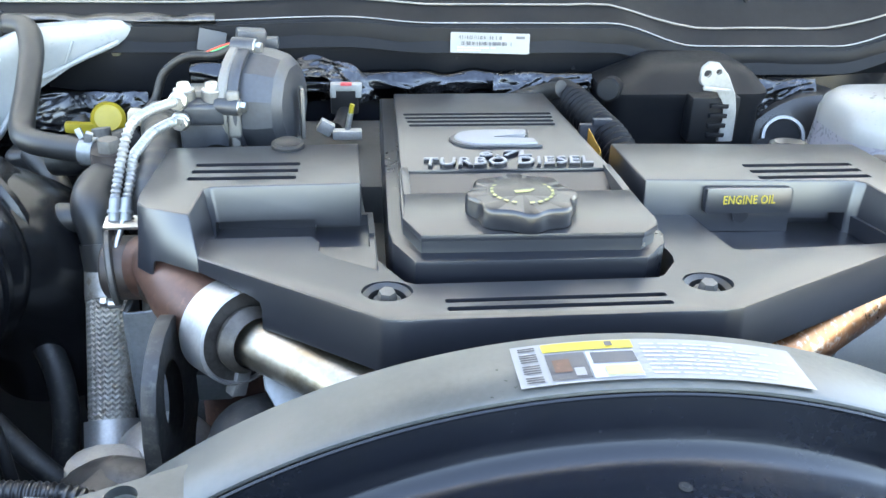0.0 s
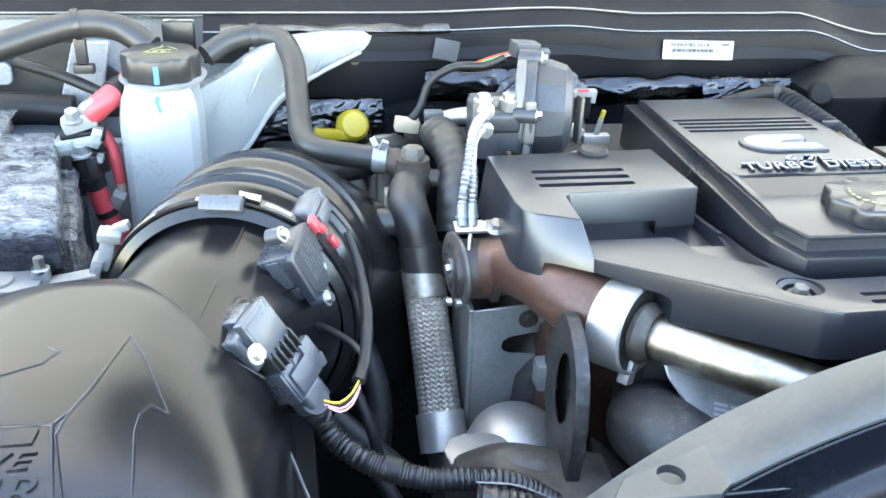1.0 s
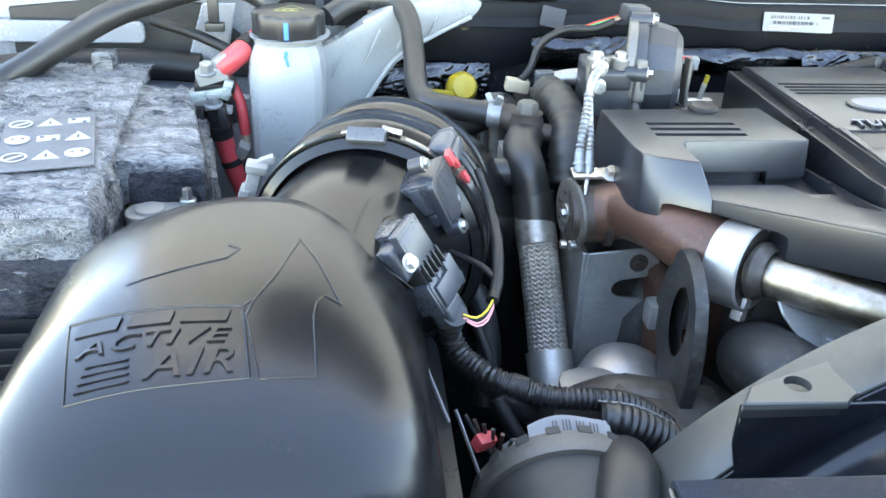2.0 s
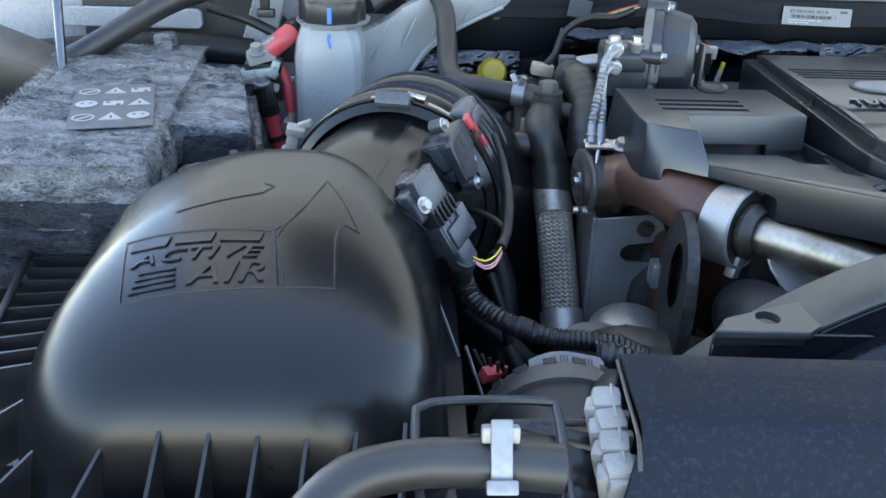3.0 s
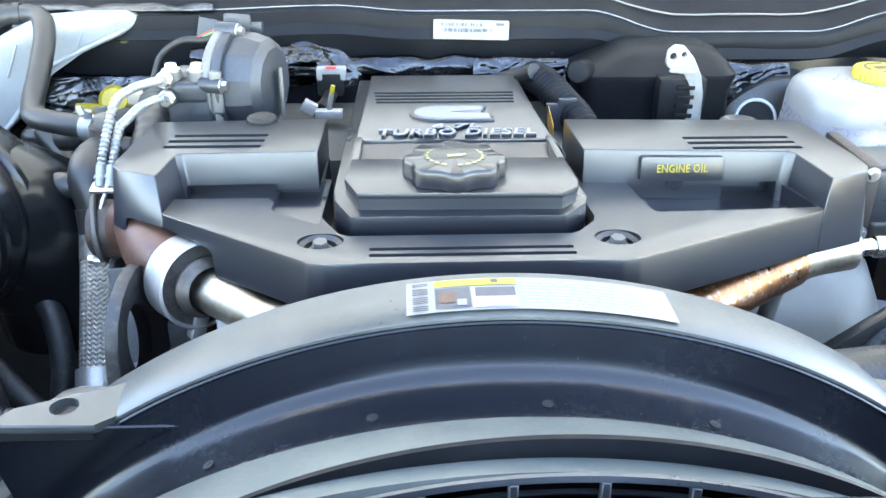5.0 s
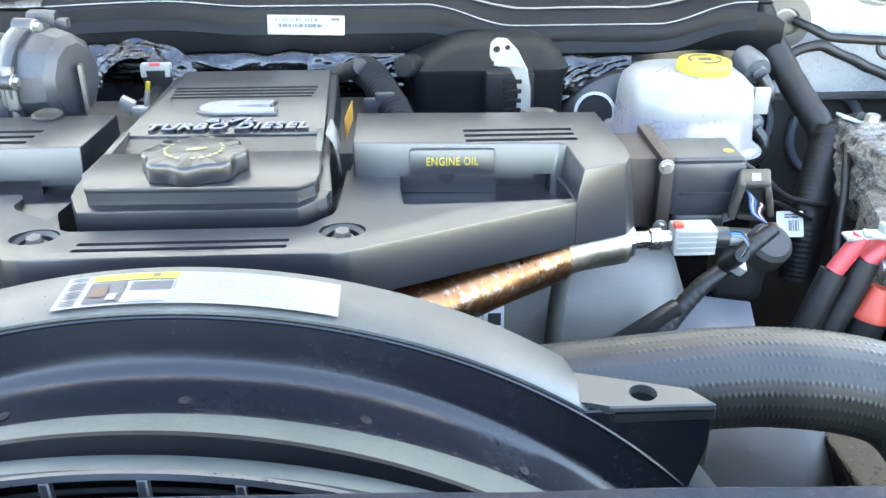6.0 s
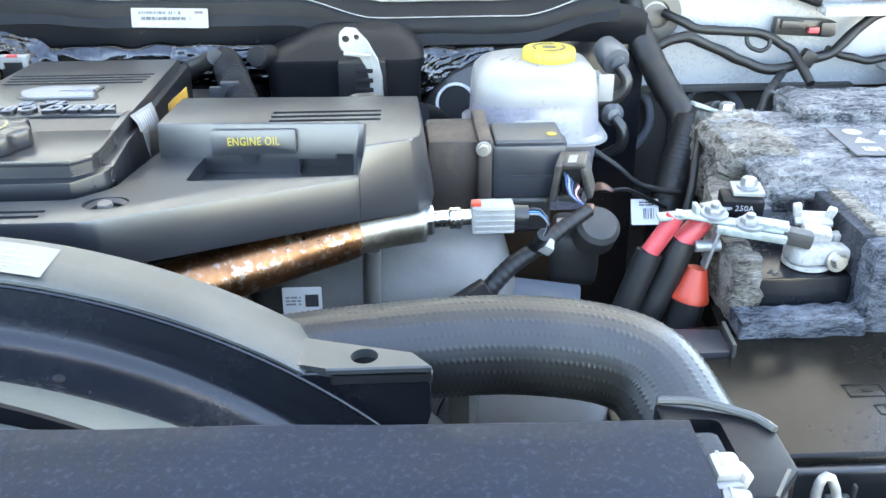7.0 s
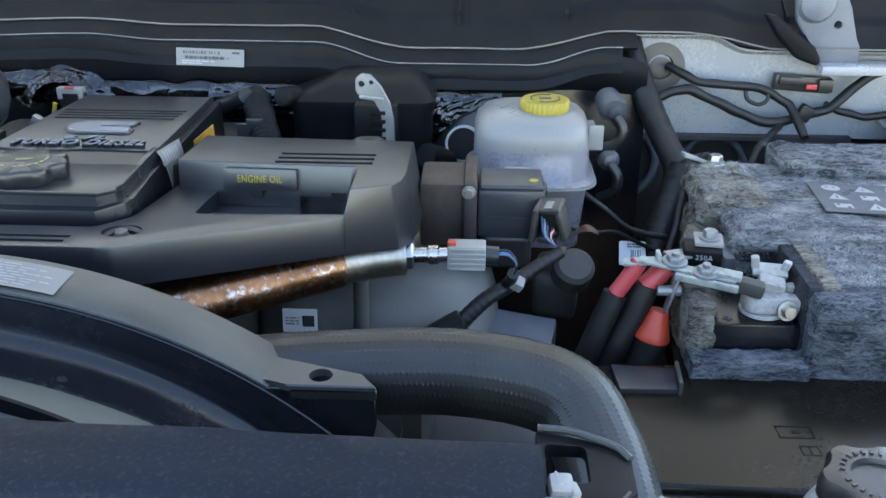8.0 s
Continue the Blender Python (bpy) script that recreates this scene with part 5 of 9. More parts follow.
part("socket", join(lbox(0.028, 0.016, 0.018, m2 @ at(0.002, -0.020, -0.010), 0.002), *[lbox(0.0016, 0.015, 0.005, m2 @ at(-0.010 + 0.0055 * k, -0.019, 0.001), 0.0005, 1) for k in range(5)]), M_BLACK, sens2, "black ribbed socket")
mc = m2 @ at(0.001, -0.040, -0.010)
part("plug", join(lbox(0.032, 0.026, 0.020, mc, 0.002), lbox(0.022, 0.018, 0.026, mc @ at(0.0, -0.001, 0), 0.0015), *[lbox(0.003, 0.024, 0.022, mc @ at(k * 0.0125, 0, 0), 0.0008) for k in (-1, 0, 1)]), M_SENSOR, sens2, "slate grey connector")
part("latch", join(lbox(0.012, 0.022, 0.006, mc @ at(0.014, 0.004, 0.010), 0.0015), lbox(0.008, 0.010, 0.009, mc @ at(0.019, -0.008, 0.006, 0, 0, -14), 0.0015)), M_SENSOR, sens2)
part("rear_shell", join(lbox(0.022, 0.020, 0.018, mc @ at(0.0, -0.021, 0), 0.004, 3), lbox(0.016, 0.008, 0.014, mc @ at(0.0, -0.033, 0), 0.004, 3)), M_SENSOR, sens2)
loom = thing("sensor_loom", "black taped wiring loom with corrugated conduit", "wiring loom", (-0.25, 0.48, 1.07))
part("conduit", tube([(-0.3185, 0.478, 1.160), (-0.320, 0.490, 1.145), (-0.319, 0.508, 1.13), (-0.315, 0.522, 1.112), (-0.305, 0.51, 1.1), (-0.28, 0.49, 1.092), (-0.245, 0.476, 1.087), (-0.215, 0.474, 1.085), (-0.184, 0.473, 1.08), (-0.155, 0.472, 1.062), (-0.13, 0.47, 1.04)], 0.0078, 16, rib=0.0014, pitch=0.0045), M_BLACK, loom)
part("taped_run", tube([(-0.272, 0.487, 1.0908), (-0.266, 0.4845, 1.090), (-0.260, 0.4815, 1.0892)], 0.0094, 16), M_LOOM, loom)
part("conduit", tube([(-0.212, 0.446, 1.088), (-0.200, 0.443, 1.0885), (-0.1767, 0.440, 1.0805), (-0.1457, 0.440, 1.0615), (-0.1235, 0.440, 1.047), (-0.0986, 0.440, 1.0325), (-0.085, 0.440, 1.02)], 0.0115, 18, rib=0.0018, pitch=0.0055), M_BLACK, loom)
part("stitching", tube([(-0.21, 0.464, 1.0905), (-0.18, 0.462, 1.086), (-0.15, 0.46, 1.07)], 0.0009, 6), M_WHITE, loom, "white stitching along the seam")
part("branch", tube([(-0.288, 0.615, 1.214), (-0.282, 0.600, 1.200), (-0.279, 0.580, 1.188), (-0.278, 0.556, 1.178), (-0.280, 0.535, 1.170), (-0.283, 0.516, 1.163), (-0.289, 0.499, 1.158)], lambda f: 0.0030 + 0.0016 * min(1.0, f * 1.6) + 0.0003 * math.sin(f * 40), 12), M_LOOM, loom)
part("branch", tube([(-0.330, 0.575, 1.166), (-0.310, 0.558, 1.166), (-0.292, 0.535, 1.167), (-0.283, 0.518, 1.164)], 0.0026, 10), M_LOOM, loom)
for k, mt in enumerate((M_YELLOWW, M_LOOM, M_PINKW, M_PINKW)):
    part("wire", tube([(-0.288, 0.500 - 0.001 * k, 1.159 - 0.0015 * k), (-0.294, 0.489 - 0.0015 * k, 1.156 - 0.002 * k), (-0.303, 0.480 - 0.001 * k, 1.1555 - 0.0018 * k), (-0.313, 0.476, 1.161 - 0.001 * k)], 0.0008, 8), mt, loom)

tag1 = solid("paper_tag", sheet(lambda u, v: Vector((-0.268 + 0.058 * u, 0.422 + 0.018 * v + 0.004 * math.sin(u * 5), 1.080 + 0.009 * v + 0.005 * u + 0.004 * math.sin(3 * u))), 14, 4, 0.0004), M_PAPER, "curled white paper tag on the loom", "tag")
for k in range(14):
    if k % 4 != 2:
        u = 0.3 + 0.04 * k
        part("bar_code", sheet(lambda a, v, u=u: Vector((-0.268 + 0.058 * (u + 0.02 * a), 0.4212 + 0.018 * (0.25 + 0.55 * v) + 0.004 * math.sin(u * 5), 1.0812 + 0.009 * (0.25 + 0.55 * v) + 0.005 * u + 0.004 * math.sin(3 * u))), 1, 2, 0), M_INK, tag1)
solid("foil_scrap", sheet(lambda u, v: Vector((-0.285 + 0.05 * u, 0.42 + 0.02 * v, 1.072 + 0.016 * v * u + 0.003 * math.sin(9 * u))), 12, 4, 0.0006), M_GALV, "torn silver film beside the loom", "foil")

# ---- coolant bottle ----
bottle = thing("coolant_bottle", "milky white plastic coolant expansion bottle", "coolant bottle", (-0.46, 0.94, 1.0))
part("body", loft([(1.0, -0.50, -0.425, 0.905, 0.985, 0.018), (1.06, -0.502, -0.42, 0.90, 0.99, 0.02), (1.2, -0.502, -0.418, 0.90, 0.99, 0.022), (1.222, -0.5, -0.42, 0.903, 0.988, 0.026), (1.234, -0.496, -0.424, 0.907, 0.983, 0.03), (1.238, -0.497, -0.421, 0.905, 0.985, 0.035), (1.2415, -0.497, -0.421, 0.905, 0.985, 0.035)], 3), M_BOTTLE, bottle, angle=25)
arm = [(-0.43, 1.10), (-0.378, 1.145), (-0.338, 1.2), (-0.295, 1.222), (-0.255, 1.237), (-0.24, 1.246), (-0.228, 1.258), (-0.24, 1.268), (-0.335, 1.267), (-0.374, 1.25), (-0.405, 1.225), (-0.43, 1.225)]
part("arm", prism(arm, -0.012, 0.012, 0.004, 2, Matrix.Translation((0, 0.965, 0)) @ Matrix(((1, 0, 0, 0), (0.36, 0, -1, 0.36 * 0.42), (0, 1, 0, 0), (0, 0, 0, 1)))), M_BOTTLE, bottle)
for k in range(4):
    x = -0.40 + 0.036 * k
    part("arm_rib", lbox(0.0025, 0.004, 0.05 - 0.008 * k, at(x, 0.944 + 0.36 * (x + 0.42), 1.212 + 0.0095 * k, 0, 24, 0), 0.0008, 1), M_BOTTLE, bottle)
part("arm_edge", tube([(-0.42, 0.948, 1.118), (-0.378, 0.962, 1.15), (-0.338, 0.977, 1.203), (-0.295, 0.992, 1.226), (-0.245, 1.012, 1.246)], 0.003, 8), M_BOTTLE, bottle)
CC = (-0.457, 0.944, 1.240)
capb = part("filler_cap", lobed([0.034, 0.0378, 0.0385, 0.0385, 0.0375, 0.0355, 0.0], [0.0, 0.0006, 0.002, 0.0225, 0.0255, 0.0268, 0.0275], 8, 0.09, CC, 128, 0.0, 0.7), M_BLACK, bottle, "black scalloped screw cap with yellow print")
cm = at(CC[0], CC[1], CC[2] + 0.0279)
part("collar_flange", loft([(1.2385, -0.499, -0.414, 0.902, 0.988, 0.04), (1.2415, -0.5, -0.412, 0.9, 0.99, 0.04)], 8), M_BOTTLE, bottle, "thin collar under the cap")
part("warning_print", join(lbox(0.026, 0.002, 0.0004, cm @ at(-0.002, -0.011, 0, 0, 0, 4), 0), *[lbox(0.02, 0.0014, 0.0004, cm @ at(0.004 + s * 0.0075, 0.008, 0, 0, 0, -s * 52), 0) for s in (-1, 1)], lbox(0.016, 0.0014, 0.0004, cm @ at(0.004, 0.0, 0), 0), *[lbox(0.005, 0.004, 0.0004, cm @ at(-0.012 + 0.008 * k, -0.005, 0), 0) for k in range(3)]), M_YPRINT, capb, "yellow warning marks")
part("blue_mark", join(lbox(0.005, 0.0012, 0.018, at(-0.4575, 0.9038, 1.2525), 0), lbox(0.004, 0.0008, 0.008, at(-0.4585, 0.8992, 1.2285, 0, 12), 0), lbox(0.003, 0.0008, 0.01, at(-0.4575, 0.8992, 1.2205, 0, -14), 0)), M_BLUEINK, bottle, "blue paint mark")
screw(bottle, "mounting_nut", (-0.251, 1.03, 1.235), (0, -1, -0.3), 0.006, 0.012)
part("rear_vent", box(-0.465, -0.43, 1.03, 1.05, 1.235, 1.275, 0.003), M_BLACK, bottle)


def clip_on(name, p, axis, r, mat=None):
    return join(lathe([(r + 0.0022, -0.004), (r + 0.0022, 0.004), (r, 0.004), (r, -0.004)], p, axis, 24, closed=True))


hoseA = thing("heater_hose", "bent black rubber heater hose held by clips", "hose", (-0.3, 0.9, 1.15))
part("hose", tube([(-0.415, 0.985, 1.25), (-0.39, 1.0, 1.262), (-0.363, 1.005, 1.266), (-0.335, 0.995, 1.265), (-0.322, 0.965, 1.25), (-0.319, 0.925, 1.222), (-0.317, 0.885, 1.198), (-0.305, 0.856, 1.191), (-0.27, 0.838, 1.189), (-0.228, 0.826, 1.187)], 0.0122, 20), M_RUBBER, hoseA)
part("clip", join(clip_on("c", Vector((-0.363, 1.005, 1.266)), (1, 0.1, 0), 0.0122), lbox(0.012, 0.014, 0.02, at(-0.363, 1.0, 1.247), 0.002)), M_BLACK, hoseA)
part("spring_clamp", join(lathe([(0.0142, -0.007), (0.0142, 0.007), (0.0122, 0.007), (0.0122, -0.007)], (-0.24, 0.829, 1.1875), (1, -0.28, -0.05), 26, closed=True), lbox(0.007, 0.005, 0.012, at(-0.238, 0.822, 1.204, 20, 20), 0.001), lbox(0.006, 0.004, 0.01, at(-0.247, 0.828, 1.206, -20, -25), 0.001)), M_GALV, hoseA, "pale spring clamp")

hoseB = thing("coolant_hose", "thick black rubber coolant return hose", "hose", (-0.56, 1.0, 1.24))
part("hose", tube([(-0.80, 0.90, 1.175), (-0.74, 0.92, 1.205), (-0.66, 0.955, 1.25), (-0.608, 0.98, 1.267), (-0.546, 0.998, 1.281), (-0.505, 1.0, 1.277), (-0.47, 0.985, 1.258)], 0.0145, 20), M_RUBBER, hoseB)
part("clip", join(clip_on("c", Vector((-0.546, 0.998, 1.281)), (1, 0.15, 0.1), 0.0145), lbox(0.012, 0.01, 0.03, at(-0.545, 0.995, 1.255), 0.002), lbox(0.022, 0.012, 0.01, at(-0.544, 0.993, 1.235), 0.002)), M_BLACK, hoseB)
solid("wiring_branch", tube([(-0.62, 1.02, 1.235), (-0.57, 1.0, 1.225), (-0.52, 0.985, 1.205), (-0.50, 0.98, 1.19)], 0.0065, 10), M_LOOM, "black taped wiring branch behind the coolant bottle", "wiring loom")
solid("wiring_branch", tube([(-0.86, 0.96, 1.18), (-0.74, 1.0, 1.185), (-0.64, 1.03, 1.18), (-0.57, 1.03, 1.175)], 0.018, 14), M_LOOM, "thick black taped wiring loom behind the battery", "wiring loom")

canister = thing("vacuum_canister", "blue-grey round canister with a small white label", "canister", (-0.61, 1.03, 1.1))
part("drum", lathe([(0, 0), (0.042, 0.002), (0.048, 0.01), (0.048, 0.1), (0.042, 0.108), (0, 0.11)], (-0.665, 1.035, 1.115), (1, 0, 0), 40), M_GREY, canister)
label_card("white_label", canister, at(-0.605, 1.0, 1.152, 45), 0.032, 0.016)

# ---- left battery ----
lbat = thing("battery_cover", "battery wrapped in a shaggy grey felt blanket with warning panel", "battery", (-0.68, 0.75, 1.0))
top_felt = shaggy(-0.76, -0.584, 0.565, 0.97, 1.09, 1.197, 0.004, 30)
for v in top_felt.verts:
    v.co.x -= (v.co.y - 0.565) * 0.09 * (v.co.x + 0.76) / 0.176
part("felt_top", top_felt, M_FELT, lbat)
step_felt = shaggy(-0.63, -0.519, 0.703, 0.925, 1.142, 1.187, 0.003, 26, 0.009)
for v in step_felt.verts:
    v.co.x -= max(0.0, v.co.y - 0.703) * 0.22 * max(0.0, (v.co.x + 0.63) / 0.111)
part("felt_step", step_felt, M_FELT, lbat)
side_felt = shaggy(-0.54, -0.516, 0.74, 0.925, 1.06, 1.155, 0.004, 14, 0.006)
for v in side_felt.verts:
    v.co.x -= max(0.0, v.co.y - 0.74) * 0.2
part("felt_side", side_felt, M_FELT, lbat)
part("felt_flap", shaggy(-0.672, -0.65, 0.94, 0.975, 1.18, 1.215, 0.003, 8, 0.006), M_FELT, lbat)
# layered front edges, with the shade on them put into the felt's colour
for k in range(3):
    part("felt_edge", shaggy(-0.77, -0.582, 0.556 + 0.003 * k, 0.58, 1.082 + 0.027 * k, 1.108 + 0.0275 * k, 0.0035, 20, 0.005), M_FELTDARK, lbat, "layered edge of the felt, coloured dark for shade")
part("felt_edge", shaggy(-0.588, -0.521, 0.698, 0.714, 1.146, 1.176, 0.003, 14, 0.005), M_FELTDARK, lbat, "layered edge of the felt, coloured dark for shade")
tagged(part("felt_nap", fibres([((-0.76, 0.565, 1.197), (0.165, 0, 0), (-0.02, 0.405, 0), (0, 0, 1)), ((-0.60, 0.71, 1.186), (0.075, 0, 0), (-0.04, 0.2, 0), (0, 0, 1)), ((-0.76, 0.565, 1.1), (0.17, 0, 0), (0, 0, 0.09), (0, -1, 0)), ((-0.518, 0.72, 1.08), (-0.04, 0.19, 0), (0, 0, 0.08), (1, 0.2, 0)), ((-0.588, 0.705, 1.14), (0.065, 0, 0), (0, 0, 0.03), (0, -1, 0))], 50000, 0.007), M_FIBRE, lbat), kind="stuff")
part("side_strip", box(-0.655, -0.64, 0.9, 0.935, 1.16, 1.19, 0.003), M_BLACK, lbat)
part("battery_case", box(-0.75, -0.545, 0.58, 0.92, 0.98, 1.11, 0.004), M_BLACK, lbat)
part("case_top", box(-0.6, -0.53, 0.60, 0.80, 1.11, 1.134, 0.003), M_BLACK, lbat)
wp = at(-0.657, 0.717, 1.2005, 0, 0, 13)
panel = part("warning_panel", lbox(0.078, 0.136, 0.0012, wp, 0.0003, 1), M_PRINTPAD, lbat, "dark grey warning panel with white pictograms")
def pictogram(m, k, s=1.0):
    """White warning signs: a round one with a bar or a symbol left dark, a triangle, a plate."""
    if k == 0:
        return join(lathe([(0.0085 * s, 0), (0.0105 * s, 0), (0.0105 * s, 0.0005), (0.0085 * s, 0.0005)], m.translation, (0, 0, 1), 28, closed=True), lbox(0.015 * s, 0.003 * s, 0.0006, m @ at(0, 0, 0, 0, 0, 35), 0))
    if k == 1:
        return cut(plate([(-0.011 * s, -0.009 * s), (0.011 * s, -0.009 * s), (0.0, 0.012 * s)], 0.0008, m, 0), lbox(0.0022 * s, 0.009 * s, 0.01, m @ at(0, -0.001 * s, 0), 0))
    if k == 3:
        return cut(disc(0.0105 * s, 0.0007, m.translation, m.to_3x3() @ Vector((0, 0, 1)), 28, 0), lbox(0.003 * s, 0.004 * s, 0.01, m @ at(-0.004 * s, 0.002 * s, 0), 0), lbox(0.003 * s, 0.004 * s, 0.01, m @ at(0.004 * s, 0.002 * s, 0), 0))
    return cut(lbox(0.019 * s, 0.013 * s, 0.0008, m, 0.0), lbox(0.004 * s, 0.006 * s, 0.01, m @ at(-0.005 * s, 0.003 * s, 0), 0), lbox(0.004 * s, 0.006 * s, 0.01, m @ at(0.005 * s, -0.004 * s, 0), 0))
for r in range(3):
    for c in range(3):
        part("pictogram", pictogram(wp @ at(-0.025 + 0.025 * c, 0.045 - 0.042 * r, 0.0012), (0, 1, 2, 3, 2, 1, 0, 1, 3)[3 * r + c]), M_PICTO, panel, "white pictogram")

term = thing("battery_terminal", "grey battery terminal clamp with red cables", "terminal", (-0.55, 0.95, 1.15))
part("clamp_block", join(lbox(0.034, 0.02, 0.016, at(-0.5415, 0.922, 1.2, 0, -14, 10), 0.003), lbox(0.03, 0.026, 0.012, at(-0.552, 0.915, 1.176, 10, 0, 0), 0.003), lbox(0.022, 0.02, 0.02, at(-0.528, 0.925, 1.212, 0, -35), 0.003), lbox(0.04, 0.022, 0.008, at(-0.54, 0.915, 1.166, 0, 8), 0.002)), M_WHITE, term)
part("lower_block", join(lbox(0.044, 0.024, 0.012, at(-0.539, 0.924, 1.188, 10), 0.003), lbox(0.046, 0.02, 0.026, at(-0.54, 0.926, 1.158, 10), 0.004)), M_BLACK, term)
for p in ((-0.5455, 0.915, 1.205), (-0.5405, 0.905, 1.172)):
    screw(term, "terminal_nut", p, (0, -0.3, 1), 0.0075, 0.011, M_GALV)
part("red_cable", tube([(-0.53, 0.925, 1.207), (-0.518, 0.925, 1.217), (-0.505, 0.935, 1.226), (-0.49, 0.96, 1.232)], 0.0125, 16), M_RED, term, "red sleeved cable")
part("tape", tube([(-0.507, 0.932, 1.225), (-0.499, 0.945, 1.229)], 0.0135, 16), M_LOOM, term)
part("black_sleeve", tube([(-0.54, 0.912, 1.166), (-0.537, 0.914, 1.15), (-0.534, 0.917, 1.13)], 0.0125, 16), M_LOOM, term)
part("red_cable", tube([(-0.5345, 0.917, 1.132), (-0.531, 0.92, 1.112), (-0.525, 0.92, 1.09), (-0.516, 0.92, 1.062), (-0.505, 0.91, 1.03)], 0.0108, 16), M_RED, term, "red sleeved cable")
part("tape", tube([(-0.528, 0.92, 1.101), (-0.526, 0.92, 1.094)], 0.0118, 14), M_LOOM, term)
part("red_cable", tube([(-0.524, 0.93, 1.19), (-0.515, 0.928, 1.172), (-0.511, 0.925, 1.15), (-0.5095, 0.925, 1.13)], 0.0062, 12), M_RED, term, "thin red cable")
part("bare_end", tube([(-0.5095, 0.925, 1.134), (-0.510, 0.925, 1.115)], 0.005, 12), M_TAN, term)
part("cable_end", lbox(0.014, 0.014, 0.02, at(-0.5145, 0.92, 1.112, 20, 30), 0.003), M_WHITE, term)
part("clamp_strap", join(lbox(0.05, 0.006, 0.010, at(-0.545, 0.905, 1.182, 0, -8, 6), 0.001), lbox(0.012, 0.008, 0.026, at(-0.566, 0.908, 1.172, 0, 6, 0), 0.0015), lbox(0.010, 0.010, 0.022, at(-0.525, 0.912, 1.186, 0, 20, 0), 0.0015)), M_VERDI, term, "corroded clamp strap")
part("black_clip", join(lbox(0.010, 0.016, 0.030, at(-0.556, 0.905, 1.155, 0, 8), 0.002), lbox(0.010, 0.016, 0.026, at(-0.530, 0.906, 1.157, 0, -6), 0.002)), M_BLACK, term)
part("cable_tie", lathe([(0.0135, -0.002), (0.0142, -0.002), (0.0142, 0.002), (0.0135, 0.002)], (-0.536, 0.915, 1.144), (0.12, 0.1, -1), 20, closed=True), M_BLACK, term)
post = thing("battery_post", "lead battery post with clamp bolt", "terminal", (-0.56, 0.68, 1.135))
part("clamp", join(prism(round_rect(-0.59, -0.535, 0.664, 0.70, 0.015, 5), 1.1345, 1.148, 0.003), disc(0.013, 0.004, (-0.569, 0.682, 1.147), (0, 0, 1), 24), lbox(0.05, 0.016, 0.01, at(-0.516, 0.69, 1.141, 0, -6, 8), 0.003), lbox(0.014, 0.012, 0.012, at(-0.536, 0.688, 1.15), 0.002)), M_WHITE, post)
screw(post, "bolt", (-0.536, 0.688, 1.154), (0, 0, 1), 0.005, 0.012)


strut = thing("hood_strut", "chrome hood support strut with black foot", "strut", (-0.75, 0.85, 1.1))
part("rod", tube([(-0.752, 0.84, 1.16), (-0.765, 0.9, 1.26), (-0.80, 1.05, 1.55)], 0.0055, 16), M_CHROME, strut)
part("foot", tube([(-0.747, 0.82, 1.12), (-0.753, 0.845, 1.17)], 0.011, 16), M_BLACK, strut)
part("bracket", prism([(-0.85, 0.84), (-0.72, 0.86), (-0.70, 0.93), (-0.86, 0.95)], 1.15, lambda x, y: 1.17 + 0.35 * (-0.7 - x), 0.004), M_BLACK, strut)

hinge = thing("hinge_assembly", "grey painted hood hinge bracket beside the cowl", "hinge", (1.05, 1.12, 1.27))
bracket_face = prism([(0.945, 1.330), (0.952, 1.292), (0.962, 1.277), (0.986, 1.252), (0.990, 1.236), (1.044, 1.237), (1.041, 1.262), (1.034, 1.272), (1.024, 1.288), (1.016, 1.312), (1.014, 1.330)], -0.006, 0.006, 0.004, 3, at(0, 1.062, 0, 90))
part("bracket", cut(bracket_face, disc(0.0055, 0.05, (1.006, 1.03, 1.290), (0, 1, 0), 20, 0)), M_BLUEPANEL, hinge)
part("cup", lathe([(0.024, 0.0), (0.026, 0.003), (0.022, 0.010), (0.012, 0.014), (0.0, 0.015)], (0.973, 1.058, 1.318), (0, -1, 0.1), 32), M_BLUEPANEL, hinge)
part("foot", prism([(0.986, 1.03), (1.10, 1.03), (1.12, 1.08), (0.99, 1.07)], 1.228, 1.240, 0.003, 2), M_PAINT, hinge)
solid("cowl_end", prism([(0.905, 1.305), (0.925, 1.302), (0.945, 1.285), (0.978, 1.262), (0.988, 1.246), (0.985, 1.236), (0.955, 1.246), (0.925, 1.275)], -0.008, 0.008, 0.005, 3, at(0, 1.052, 0, 90)), M_LIP, "black rounded rubber end of the cowl", "seal")
solid("fender_edge", tube([(1.12, 1.0, 1.255), (1.13, 1.08, 1.275), (1.14, 1.2, 1.33)], 0.014, 16), M_PAINT, "white painted fender edge beside the hinge", "fender")
solid("wiring_branch", tube([(1.1, 1.06, 1.25), (1.11, 1.09, 1.285), (1.13, 1.16, 1.33)], 0.006, 12), M_LOOM, "black wire along the hood hinge", "wiring loom")

# ---- between the duct and the engine ----
dip = thing("dipstick", "yellow plastic dipstick handle behind the engine", "dipstick", (-0.26, 0.97, 1.12))
part("knob", join(lathe([(0, -0.012), (0.015, -0.011), (0.0185, -0.004), (0.0185, 0.006), (0.014, 0.012), (0, 0.013)], (-0.258, 0.975, 1.17), (0.2, -0.8, 0.4), 30), lbox(0.04, 0.01, 0.012, at(-0.282, 0.965, 1.164, 0, 3), 0.003)), M_YELLOW, dip)
part("tube", tube([(-0.256, 0.985, 1.165), (-0.24, 1.0, 1.12), (-0.22, 1.0, 1.0)], 0.01, 14), M_BLACK, dip)

fit1 = thing("coolant_fitting", "rusty coolant outlet fitting with a hex plug", "pipe fitting", (-0.213, 0.79, 1.15))
